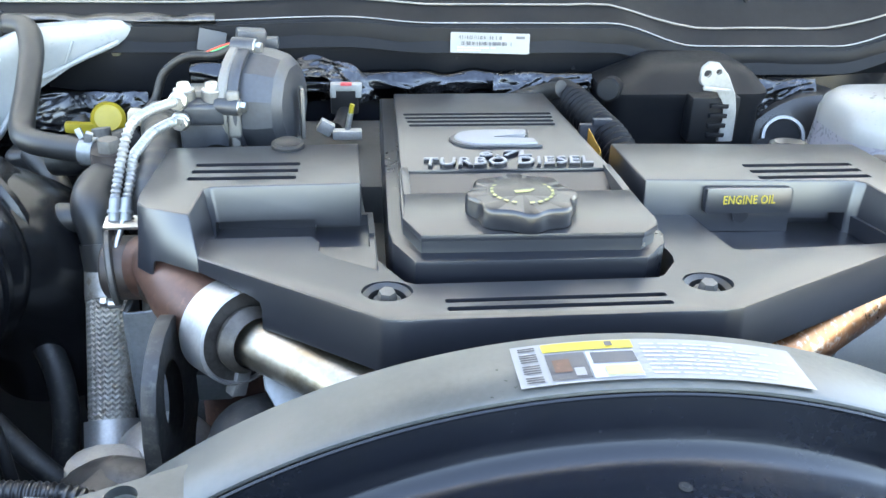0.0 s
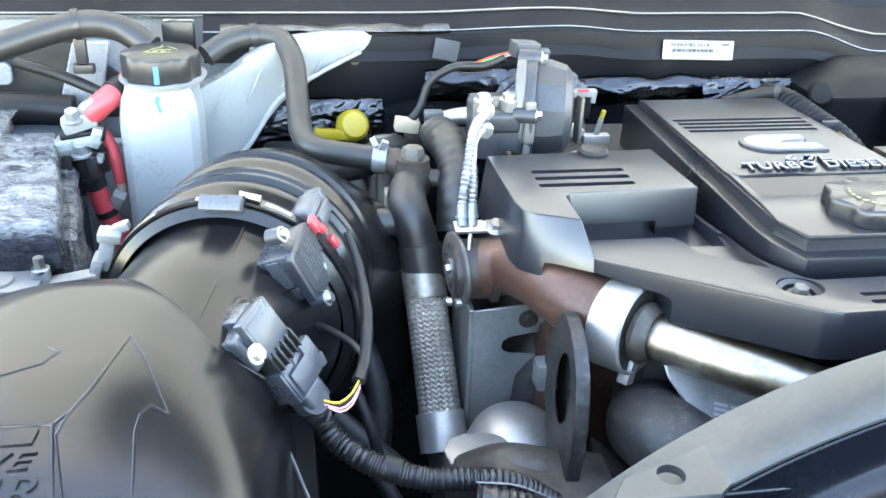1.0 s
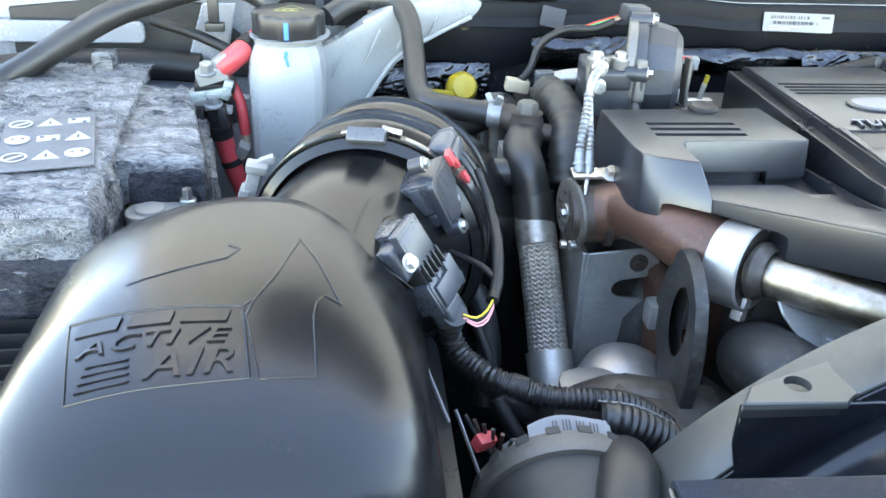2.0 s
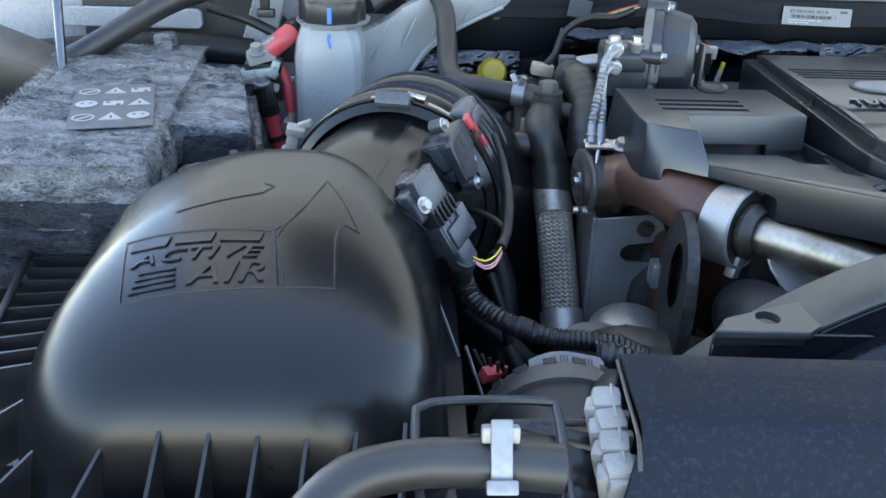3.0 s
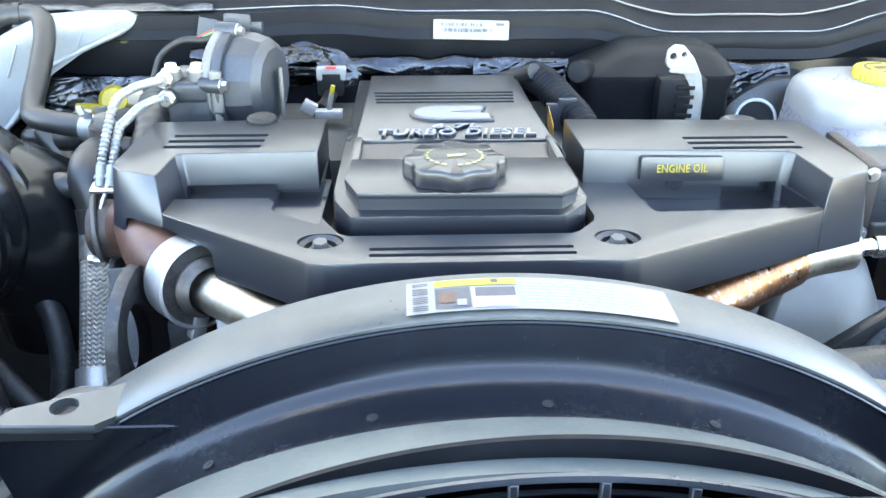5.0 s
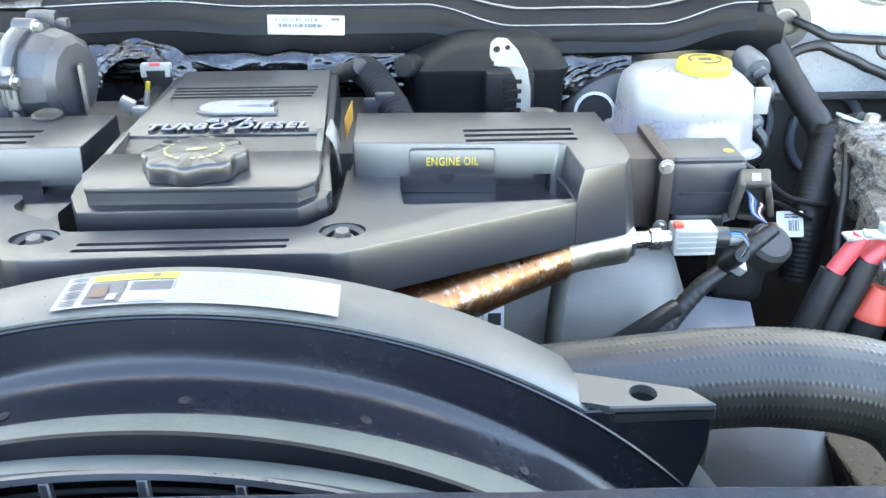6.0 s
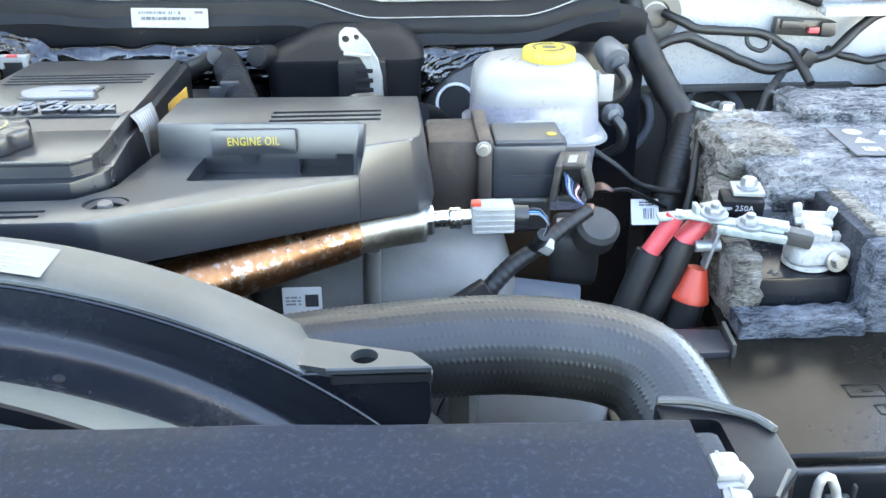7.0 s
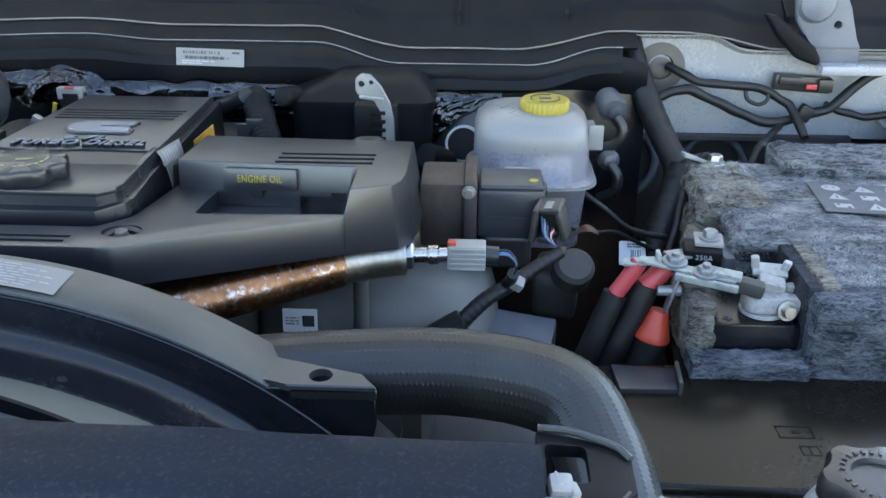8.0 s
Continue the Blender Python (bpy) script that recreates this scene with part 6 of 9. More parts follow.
part("neck", lathe([(0, 0), (0.017, 0.0), (0.0175, 0.02), (0.016, 0.024), (0.016, 0.03), (0, 0.03)], (-0.213, 0.793, 1.172), (0, 0, 1), 28), M_BROWN, fit1)
part("hex_plug", hexnut(0.011, 0.013, (-0.213, 0.793, 1.2), (0, 0, 1)), M_CAST, fit1)
part("spigot", tube([(-0.228, 0.826, 1.187), (-0.216, 0.8, 1.186)], 0.0135, 18), M_BROWN, fit1)
part("side_spigot", tube([(-0.213, 0.793, 1.184), (-0.185, 0.79, 1.18)], 0.009, 16), M_BROWN, fit1)
elbow = thing("coolant_elbow_hose", "moulded black rubber elbow above the braided hose", "hose", (-0.215, 0.76, 1.12))
part("elbow", tube([(-0.213, 0.79, 1.178), (-0.222, 0.765, 1.175), (-0.221, 0.742, 1.165), (-0.215, 0.735, 1.145), (-0.21, 0.727, 1.118)], 0.0185, 24), M_RUBBER, elbow)
part("sleeve", tube([(-0.2135, 0.733, 1.14), (-0.2095, 0.722, 1.108)], 0.0205, 24), M_RUBBER, elbow)
part("side_branch", tube([(-0.222, 0.748, 1.155), (-0.25, 0.745, 1.158), (-0.265, 0.76, 1.15)], 0.013, 18), M_RUBBER, elbow)

braid = thing("braided_hose", "braided steel flexible hose with crimped ends", "hose", (-0.205, 0.66, 0.98))
part("braid", tube([(-0.2105, 0.717, 1.105), (-0.2065, 0.672, 1.05), (-0.2035, 0.632, 1.0)], 0.0188, 160, 0.0007, weave=(0.0007, 20, 0.0046, 0.55)), M_BRAID, braid)
part("crimp", tube([(-0.2115, 0.729, 1.12), (-0.2095, 0.708, 1.094)], 0.0203, 28), M_BRAID, braid, "crimped sleeve")
part("crimp", tube([(-0.2045, 0.642, 1.014), (-0.2025, 0.62, 0.987)], 0.0222, 28), M_ALU, braid, "crimped sleeve")
part("tail", tube([(-0.2025, 0.62, 0.988), (-0.2, 0.6, 0.95)], 0.016, 20), M_RUBBER, braid)

# small pipes, plugs and hoses beside the actuator
misc = thing("coolant_pipe", "grey coolant pipe with quick connector", "pipe", (-0.17, 0.88, 1.18))
part("pipe", tube([(-0.178, 0.885, 1.205), (-0.15, 0.882, 1.212), (-0.12, 0.875, 1.214)], 0.009, 16), M_ALU, misc)
part("connector", join(lbox(0.016, 0.02, 0.03, at(-0.18, 0.882, 1.2), 0.003), lbox(0.02, 0.012, 0.008, at(-0.18, 0.878, 1.216), 0.002)), M_GREY, misc)
part("down_hose", tube([(-0.178, 0.862, 1.2), (-0.172, 0.83, 1.2), (-0.168, 0.8, 1.19), (-0.172, 0.77, 1.17), (-0.175, 0.755, 1.14)], 0.019, 22, rib=0.001, pitch=0.012), M_RUBBER, misc)
plugt = thing("injector_plug", "tan and maroon electrical plug on its wire", "plug", (-0.205, 0.9, 1.17))
part("shell", lbox(0.026, 0.016, 0.014, at(-0.205, 0.9, 1.197, 0, 8), 0.002), M_TAN, plugt)
part("lower_shell", lbox(0.018, 0.018, 0.022, at(-0.198, 0.902, 1.181), 0.003), M_BROWN, plugt)
part("wire", tube([(-0.2, 0.9, 1.203), (-0.19, 0.905, 1.215), (-0.18, 0.91, 1.24), (-0.155, 0.905, 1.258), (-0.125, 0.895, 1.262), (-0.105, 0.888, 1.272)], 0.0045, 10), M_LOOM, plugt)
for k, mt in enumerate((M_PINKW, M_WHITE, M_GREENW, M_ORANGE)):
    part("wire", tube([(-0.14, 0.9, 1.258 + 0.0012 * k), (-0.12, 0.893, 1.266 + 0.0018 * k), (-0.1, 0.886, 1.276 + 0.001 * k)], 0.0011, 6), mt, plugt)

# dark clutter of lines and brackets low behind the duct
for k, (pts, r) in enumerate((
        (((-0.33, 0.93, 1.15), (-0.30, 0.9, 1.13), (-0.28, 0.86, 1.1), (-0.27, 0.82, 1.04)), 0.012),
        (((-0.30, 1.0, 1.16), (-0.27, 0.98, 1.12), (-0.25, 0.94, 1.08), (-0.25, 0.9, 1.0)), 0.014),
        (((-0.23, 0.92, 1.15), (-0.235, 0.9, 1.1), (-0.24, 0.88, 1.02)), 0.013),
        (((-0.26, 0.80, 1.13), (-0.265, 0.78, 1.08), (-0.26, 0.77, 1.0)), 0.016),
        (((-0.19, 0.93, 1.17), (-0.16, 0.95, 1.16), (-0.12, 0.97, 1.15)), 0.016))):
    solid("engine_hose", tube(pts, r, 14), M_RUBBER, "dark rubber hose behind the intake duct", "hose", group="hoses behind the duct")
for k, (pts, r, mt, lab) in enumerate((
        (((-0.236, 0.86, 1.2), (-0.232, 0.85, 1.15), (-0.236, 0.83, 1.08), (-0.24, 0.82, 1.0)), 0.009, M_CAST, "dull metal coolant line beside the elbow hose"),
        (((-0.29, 0.88, 1.16), (-0.262, 0.87, 1.165), (-0.24, 0.88, 1.17), (-0.215, 0.9, 1.172)), 0.016, M_CRUST, "dusty dark hose behind the heater hose"),
        (((-0.17, 0.72, 1.1), (-0.172, 0.7, 1.05), (-0.176, 0.69, 0.99), (-0.178, 0.685, 0.92)), 0.013, M_CAST, "dull vertical drain pipe behind the braided hose"),
        (((-0.28, 0.72, 1.06), (-0.262, 0.7, 1.03), (-0.255, 0.68, 0.99), (-0.26, 0.66, 0.94)), 0.012, M_CRUST, "dusty dark hose under the intake duct"),
        (((-0.3, 0.64, 1.02), (-0.27, 0.62, 1.0), (-0.24, 0.61, 0.975), (-0.21, 0.62, 0.95)), 0.01, M_CRUST, "dusty dark hose under the intake duct"),
        (((-0.12, 0.76, 1.1), (-0.15, 0.75, 1.06), (-0.16, 0.73, 1.0), (-0.15, 0.72, 0.93)), 0.02, M_CRUST, "crusted dark pipe beside the engine"),
        (((-0.27, 0.55, 1.03), (-0.25, 0.53, 1.0), (-0.23, 0.52, 0.98), (-0.19, 0.52, 0.97)), 0.007, M_LOOM, "black wire loom low beside the engine"),
        (((-0.285, 0.6, 1.08), (-0.27, 0.58, 1.04), (-0.262, 0.57, 0.99)), 0.005, M_LOOM, "black wire loom low beside the engine"))):
    solid("engine_hose" if r > 0.008 else "wiring_branch", tube(pts, r, 14), mt, lab, "hose" if r > 0.008 else "wiring loom")
solid("engine_bracket", cut(prism([(-0.256, 1.02), (-0.222, 1.03), (-0.218, 1.1), (-0.236, 1.12), (-0.256, 1.1)], -0.003, 0.003, 0.001, 1, at(0, 0.80, 0, 90)), disc(0.007, 0.03, (-0.238, 0.78, 1.07), (0, 1, 0), 18, 0)), M_CAST, "dull metal bracket with a round hole beside the hoses", "bracket")
solid("engine_side_cover", loft([(0.86, -0.15, -0.06, 0.62, 0.9, 0.02), (1.05, -0.14, -0.06, 0.63, 0.9, 0.02), (1.11, -0.11, -0.06, 0.65, 0.88, 0.02)], 4), M_CRUST, "crusted dark side of the engine below the covers", "engine part")
solid("heat_shield_box", box(-0.36, -0.29, 0.93, 0.99, 1.08, 1.15, 0.01, 3), M_BLACK, "black plastic module behind the heater hose", "module")
solid("side_bracket", prism([(-0.24, 0.75), (-0.226, 0.75), (-0.226, 0.8), (-0.24, 0.8)], 1.11, 1.17, 0.002), M_ALU, "dull metal bracket under the coolant fitting", "bracket")

# ---- turbo actuator ----
act = thing("turbo_actuator", "grey cast turbocharger actuator with bolts and plug", "actuator", (-0.08, 0.83, 1.2))
drum_ax = Vector((1, -0.3, 0.02)).normalized()
part("drum", lathe([(0, 0.004), (0.049, 0.004), (0.05, 0.007), (0.0495, 0.02), (0.045, 0.036), (0.036, 0.043), (0.014, 0.045), (0, 0.045)], (-0.088, 0.845, 1.232), drum_ax, 12), M_ACT, act, angle=20)
part("rim", lathe([(0.03, -0.003), (0.0535, -0.003), (0.0545, -0.001), (0.0545, 0.005), (0.053, 0.007), (0.03, 0.007)], (-0.088, 0.845, 1.232), drum_ax, 48, closed=True), M_ACT, act)
part("ring_flange", lathe([(0.028, -0.013), (0.0525, -0.013), (0.055, -0.011), (0.055, -0.005), (0.0535, -0.0032), (0.028, -0.0032)], (-0.088, 0.845, 1.232), drum_ax, 48, closed=True), M_CASTALU, act, "pale machined flange")
for a in (20, 95, 170, 245, 310):
    d = Vector((0.28, 0.92, 0)) * math.cos(radians(a)) * 0.0525 + Vector((0, 0, 1)) * math.sin(radians(a)) * 0.0525
    o = Vector((-0.088, 0.845, 1.232)) + d
    part("lug", lathe([(0, -0.013), (0.0085, -0.013), (0.0085, 0.007), (0.0075, 0.009), (0, 0.009)], o, drum_ax, 18), M_ACT, act)
    screw(act, "screw", o + drum_ax * 0.009, drum_ax, 0.0052, 0.006)
body_bm = cut(box(-0.15, -0.106, 0.795, 0.86, 1.196, 1.246, 0.006), disc(0.016, 0.09, (-0.118, 0.79, 1.19), (0, 1, 0), 24))
part("body", body_bm, M_ACT, act)
part("shoulder", box(-0.152, -0.108, 0.7925, 0.85, 1.224, 1.2445, 0.005, 3), M_ACT, act)
part("web", join(box(-0.1055, -0.094, 0.792, 0.832, 1.212, 1.256, 0.004, 3), box(-0.104, -0.096, 0.796, 0.83, 1.19, 1.214, 0.003)), M_CASTALU, act, "pale cast web")
part("bridge", box(-0.142, -0.1, 0.808, 0.826, 1.243, 1.2525, 0.003), M_CASTALU, act)
for p in ((-0.144, 0.806, 1.232), (-0.119, 0.806, 1.232)):
    part("boss", disc(0.0098, 0.022, p, (0, 0, 1), 28, 0.08), M_CASTALU, act)
    screw(act, "bolt", (p[0], p[1], p[2] + 0.022), (0, 0, 1), 0.0066, 0.007)
part("plug", join(lbox(0.028, 0.02, 0.016, at(-0.088, 0.878, 1.284, 0, 5, 10), 0.003), lbox(0.016, 0.014, 0.01, at(-0.07, 0.878, 1.279), 0.002)), M_ACT, act)
part("side_lever", lbox(0.004, 0.012, 0.05, at(-0.04, 0.826, 1.225, 0, 0, 10), 0.0015), M_CAST, act)

drain = thing("pipe_fitting", "brown pipe fitting with a pink plastic tag beside the turbocharger", "pipe fitting", (-0.165, 0.80, 1.16))
part("barrel", tube([(-0.175, 0.79, 1.150), (-0.170, 0.795, 1.172), (-0.166, 0.80, 1.190)], lambda f: 0.0135 + 0.0015 * math.sin(f * 9), 20), M_BROWN, drain)
part("hex", hexnut(0.012, 0.007, (-0.168, 0.797, 1.182), (0.15, 0.1, 1)), M_BROWN, drain)
part("pink_tag", lbox(0.008, 0.003, 0.010, at(-0.172, 0.779, 1.172, 10, 20, 0), 0.0015), M_PINKTAG, drain, "pink plastic tag")

# two thin steel spring lines
lines = thing("spring_lines", "two silver coiled pressure lines on a bracket", "pipe", (-0.18, 0.7, 1.18))
for k, (z, dx, dy) in enumerate(((1.2505, -0.0035, -0.004), (1.2315, 0.0055, 0.008))):
    part("coil_line", tube([(-0.147, 0.784, z), (-0.153, 0.765 + dy, z + 0.004 - 0.001 * k), (-0.1635, 0.742 + dy, z + 0.0055 - 0.003 * k), (-0.1715 + dx * 0.4, 0.718 + dy, z + 0.001 - 0.002 * k), (-0.1765 + dx * 0.7, 0.702 + dy, 1.231 - 0.004 * k), (-0.1795 + dx, 0.691 + dy * 0.4, 1.213), (-0.1815 + dx, 0.683, 1.2)], 0.0031, 14, rib=0.0014, pitch=0.0042), M_GALV, lines)
    part("banjo", join(disc(0.0085, 0.008, (-0.146, 0.79, z), (0, -1, 0), 20), hexnut(0.007, 0.005, (-0.146, 0.782, z), (0, -1, 0))), M_ZINC, lines)
    part("end_sleeve", tube([(-0.1815 + dx, 0.684, 1.202), (-0.1825 + dx, 0.674, 1.186)], 0.0046, 16), M_GALV, lines)
    part("end_collar", tube([(-0.182 + dx, 0.679, 1.1935), (-0.1822 + dx, 0.6775, 1.1915)], 0.0058, 18), M_GALV, lines)
part("bracket", lbox(0.042, 0.016, 0.003, at(-0.172, 0.672, 1.186, 12, 0, 0), 0.001), M_ZINC, lines)
screw(lines, "bracket_bolt", (-0.158, 0.668, 1.186), (0, -0.4, 1), 0.006, 0.008)
part("sense_tube", tube([(-0.178, 0.672, 1.188), (-0.1835, 0.655, 1.168), (-0.187, 0.652, 1.145), (-0.191, 0.650, 1.126)], 0.0022, 12), M_ZINC, lines)

# ---- crossover pipe in front of the engine ----
egr = thing("crossover_pipe", "brown manifold elbow clamped to a bright steel crossover pipe", "pipe", (0.1, 0.5, 1.12))
part("end_flange", lathe([(0, 0.004), (0.024, 0.004), (0.026, 0.006), (0.0265, 0.034), (0.03, 0.036), (0.03, 0.042), (0.02, 0.044)], (-0.197, 0.668, 1.148), (1, -0.12, 0.04), 36), M_BROWN, egr, "rusty end flange")
part("lever_disc", lathe([(0, -0.001), (0.030, -0.001), (0.0325, 0.0005), (0.0325, 0.0035), (0.030, 0.005), (0.0, 0.005)], (-0.192, 0.668, 1.148), (1, 0.17, 0.04), 40), M_CAST, egr, "thin dull lever disc")
part("pivot", join(disc(0.009, 0.005, (-0.1965, 0.6685, 1.148), (1, 0.17, 0.04), 24), hexnut(0.005, 0.004, (-0.1965, 0.6685, 1.148), (-1, -0.17, -0.04))), M_ZINC, egr)
for a in range(15, 375, 45):
    o = Vector((-0.1925, 0.668, 1.148)) + Vector((-0.17, 0.985, 0)) * 0.0205 * math.cos(radians(a)) + Vector((0, 0, 1)) * 0.0205 * math.sin(radians(a))
    part("dimple", disc(0.0028, 0.002, o, (-1, -0.17, -0.04), 14), M_DARK, egr)
part("lever_pin", join(disc(0.0045, 0.010, (-0.194, 0.650, 1.124), (1, 0.17, 0.04), 16), disc(0.004, 0.006, (-0.195, 0.655, 1.123), (-1, 0.12, 0), 16)), M_ZINC, egr)
part("band", lathe([(0.0285, 0), (0.0295, 0.001), (0.0295, 0.006), (0.0285, 0.007), (0.027, 0.0035)], (-0.162, 0.664, 1.149), (1, -0.12, 0.04), 36), M_CAST, egr)
part("elbow", tube([(-0.165, 0.663, 1.15), (-0.145, 0.65, 1.16), (-0.13, 0.615, 1.168), (-0.115, 0.585, 1.166), (-0.088, 0.556, 1.158)], lambda f: 0.026 + 0.003 * f, 32, 0.004), M_RUST, egr, "heat-brown cast elbow")
cd = Vector((0.62, -0.77, 0.1)).normalized()
part("clamp", lathe([(0.0335, 0.0), (0.0355, 0.0015), (0.0355, 0.0285), (0.0335, 0.03), (0.0325, 0.028), (0.0325, 0.002)], Vector((-0.09, 0.559, 1.157)), cd, 44, closed=True), M_ALU, egr, "wide steel band clamp")
part("clamp_fill", lathe([(0.017, 0.003), (0.033, 0.003), (0.033, 0.026), (0.017, 0.026)], Vector((-0.09, 0.559, 1.157)), cd, 40, closed=True), M_GRIME, egr)
part("clamp_tail", lbox(0.012, 0.01, 0.02, at(-0.079, 0.533, 1.126, 0, 20, 40), 0.002), M_ALU, egr)
for a in (60, 150, 215):
    q = lathe([(0.0362, 0.0), (0.0362, 0.006)], Vector((-0.09, 0.559, 1.157)) + cd * 0.012, cd, 4, a, a + 9)
    part("stamp", q, M_CAST, egr)
part("pipe_lip", lathe([(0.0185, 0.0), (0.0235, 0.001), (0.0242, 0.005), (0.0205, 0.011), (0.0185, 0.014)], Vector((-0.072, 0.536, 1.16)), cd, 36), M_GRIME, egr)
part("steel_pipe", tube([(-0.075, 0.545, 1.156), (-0.045, 0.518, 1.1575), (-0.005, 0.482, 1.157), (0.04, 0.452, 1.152), (0.10, 0.44, 1.147), (0.16, 0.446, 1.146)], 0.0188, 32), M_TINT, egr, "straw-tinted steel pipe")
part("copper_pipe", tube([(0.15, 0.444, 1.146), (0.21, 0.46, 1.147), (0.29, 0.499, 1.149), (0.36, 0.546, 1.151), (0.402, 0.575, 1.151)], 0.0212, 32), M_HOT, egr, "copper-brown heat-tinted pipe")
part("end_sleeve", tube([(0.398, 0.573, 1.151), (0.41, 0.58, 1.152), (0.43, 0.589, 1.152), (0.462, 0.597, 1.153)], 0.0192, 32), M_TINT, egr, "dull steel end sleeve")
sen3 = thing("temperature_sensor", "silver threaded sensor with ribbed grey plug", "sensor", (0.5, 0.595, 1.14))
sx = Vector((1, 0.02, 0.03)).normalized()
part("collar", lathe([(0, 0), (0.0195, 0), (0.0195, 0.006), (0.014, 0.007), (0, 0.008)], (0.458, 0.597, 1.153), sx, 30), M_ALU, sen3)
part("hex_nut", hexnut(0.0145, 0.009, (0.463, 0.597, 1.153), sx), M_ZINC, sen3)
part("stem", lathe([(0.0, 0), (0.0075, 0), (0.0075, 0.014), (0.0095, 0.015), (0.0095, 0.024), (0.007, 0.025), (0.007, 0.036), (0, 0.036)], (0.471, 0.597, 1.153), sx, 24), M_STEEL, sen3)
part("plug", join(lbox(0.036, 0.022, 0.024, at(0.522, 0.597, 1.1545), 0.002), *[lbox(0.033, 0.0245, 0.002, at(0.523, 0.597, 1.1445 + 0.005 * k), 0.0006, 1) for k in range(5)]), M_WHITE, sen3, "pale grey ribbed plug")
part("lock_tab", lbox(0.008, 0.008, 0.004, at(0.508, 0.594, 1.168), 0.001), M_ORANGE, sen3, "red lock tab")
part("boot", tube([(0.538, 0.597, 1.155), (0.552, 0.597, 1.154)], 0.009, 16), M_BLACK, sen3)
for k, mt in enumerate((M_WHITE, M_BLUEINK, M_BLACK)):
    part("wire", tube([(0.55, 0.595, 1.156 + 0.002 * k), (0.562, 0.593, 1.157 + 0.002 * k), (0.57, 0.592, 1.148), (0.567, 0.595, 1.136)], 0.0014, 6), mt, sen3)

# ---- under the left of the cover: hook, shield, housings ----
hook = thing("lifting_eye", "black steel engine lifting eye bolted to the block", "bracket", (-0.12, 0.51, 1.0))
hm = at(-0.127, 0.53, 1.126, 90, 0, 85)
# outline in the plate's own plane: x runs back along the engine, y up
eye = [(0.008, 0.049), (-0.008, 0.047), (-0.024, 0.040), (-0.038, 0.028), (-0.046, 0.010), (-0.049, -0.012), (-0.049, -0.036), (-0.046, -0.062), (-0.036, -0.09), (0.022, -0.09), (0.03, -0.066), (0.044, -0.052), (0.060, -0.044), (0.066, -0.034), (0.058, -0.022), (0.052, -0.004), (0.044, 0.018), (0.030, 0.038), (0.019, 0.047)]
hole = disc(1.0, 0.06, (0, 0, -0.03), (0, 0, 1), 40, 0)
hole.transform(hm @ Matrix.LocRotScale((-0.006, -0.006, 0), Euler((0, 0, radians(14))), (0.021, 0.033, 1)))
part("plate", cut(prism(eye, -0.0055, 0.0055, 0.0022, 2, hm), hole), M_CRUST, hook)
part("foot", prism([(-0.11, 0.50), (-0.055, 0.475), (-0.05, 0.49), (-0.1, 0.54)], 1.03, lambda x, y: 1.065 - 0.4 * (x + 0.11), 0.003), M_CRUST, hook)
shield = thing("heat_shield", "galvanised sheet heat shield with slot and screw", "heat shield", (-0.15, 0.64, 1.0))
sh = prism([(-0.178, 1.12), (-0.115, 1.126), (-0.108, 1.104), (-0.115, 1.096), (-0.145, 1.093), (-0.151, 1.089), (-0.153, 1.083), (-0.151, 1.077), (-0.145, 1.073), (-0.115, 1.071), (-0.112, 1.06), (-0.112, 1.0), (-0.13, 0.985), (-0.178, 0.98)], -0.0015, 0.0015, 0.0008, 1, at(0, 0.642, 0, 90))
part("sheet", sh, M_GALV, shield)
part("fold", box(-0.182, -0.177, 0.642, 0.68, 0.98, 1.12, 0.001, 1), M_GALV, shield)
screw(shield, "screw", (-0.13, 0.639, 1.111), (0, -1, 0), 0.006, 0.006, M_BROWN)
dome = thing("water_outlet", "dull aluminium cast water outlet beside the hose", "casting", (-0.15, 0.57, 1.0))
part("dome", lathe([(0.046, -0.03), (0.045, 0.0), (0.039, 0.018), (0.026, 0.03), (0.01, 0.035), (0, 0.036)], (-0.148, 0.585, 1.012), (-0.1, -0.25, 1), 36), M_ALU, dome)
part("ear", prism(round_rect(-0.215, -0.16, 0.53, 0.575, 0.018, 5), 1.0, 1.042, 0.006, 3), M_ALU, dome)
part("elbow", tube([(-0.2, 0.54, 1.02), (-0.17, 0.52, 1.045), (-0.13, 0.505, 1.04), (-0.09, 0.5, 1.0)], 0.024, 22), M_GRIME, dome)
plate2 = thing("mounting_plate", "dusty flat metal plate with a green-marked bolt", "bracket", (-0.14, 0.46, 1.04))
part("plate", prism([(-0.19, 0.5), (-0.17, 0.53), (-0.10, 0.51), (-0.098, 0.44), (-0.15, 0.43)], 1.045, lambda x, y: 1.062 + 0.1 * (y - 0.46), 0.002), M_GRIME, plate2)
screw(plate2, "bolt", (-0.132, 0.452, 1.061), (0, 0, 1), 0.006, 0.006, M_ZINC)
part("paint_dot", disc(0.0045, 0.001, (-0.132, 0.452, 1.067), (0, 0, 1), 16), M_GREENW, plate2)
bend = thing("turbo_hose", "dusty dark rubber hose bend under the crossover pipe", "hose", (-0.05, 0.5, 1.05))
part("clamp", lathe([(0.0335, -0.006), (0.0345, -0.005), (0.0345, 0.005), (0.0335, 0.006)], (0.0, 0.45, 1.06), (0.7, -0.15, -0.6), 36, closed=True), M_GALV, bend)
part("bend", tube([(-0.03, 0.56, 1.06), (-0.062, 0.52, 1.085), (-0.066, 0.49, 1.098), (-0.045, 0.465, 1.092), (0.0, 0.45, 1.06), (0.05, 0.44, 1.02)], 0.032, 28), M_CRUST, bend)
qp = thing("cover_plate", "pale metal plate with a small printed label", "plate", (-0.02, 0.5, 1.1))
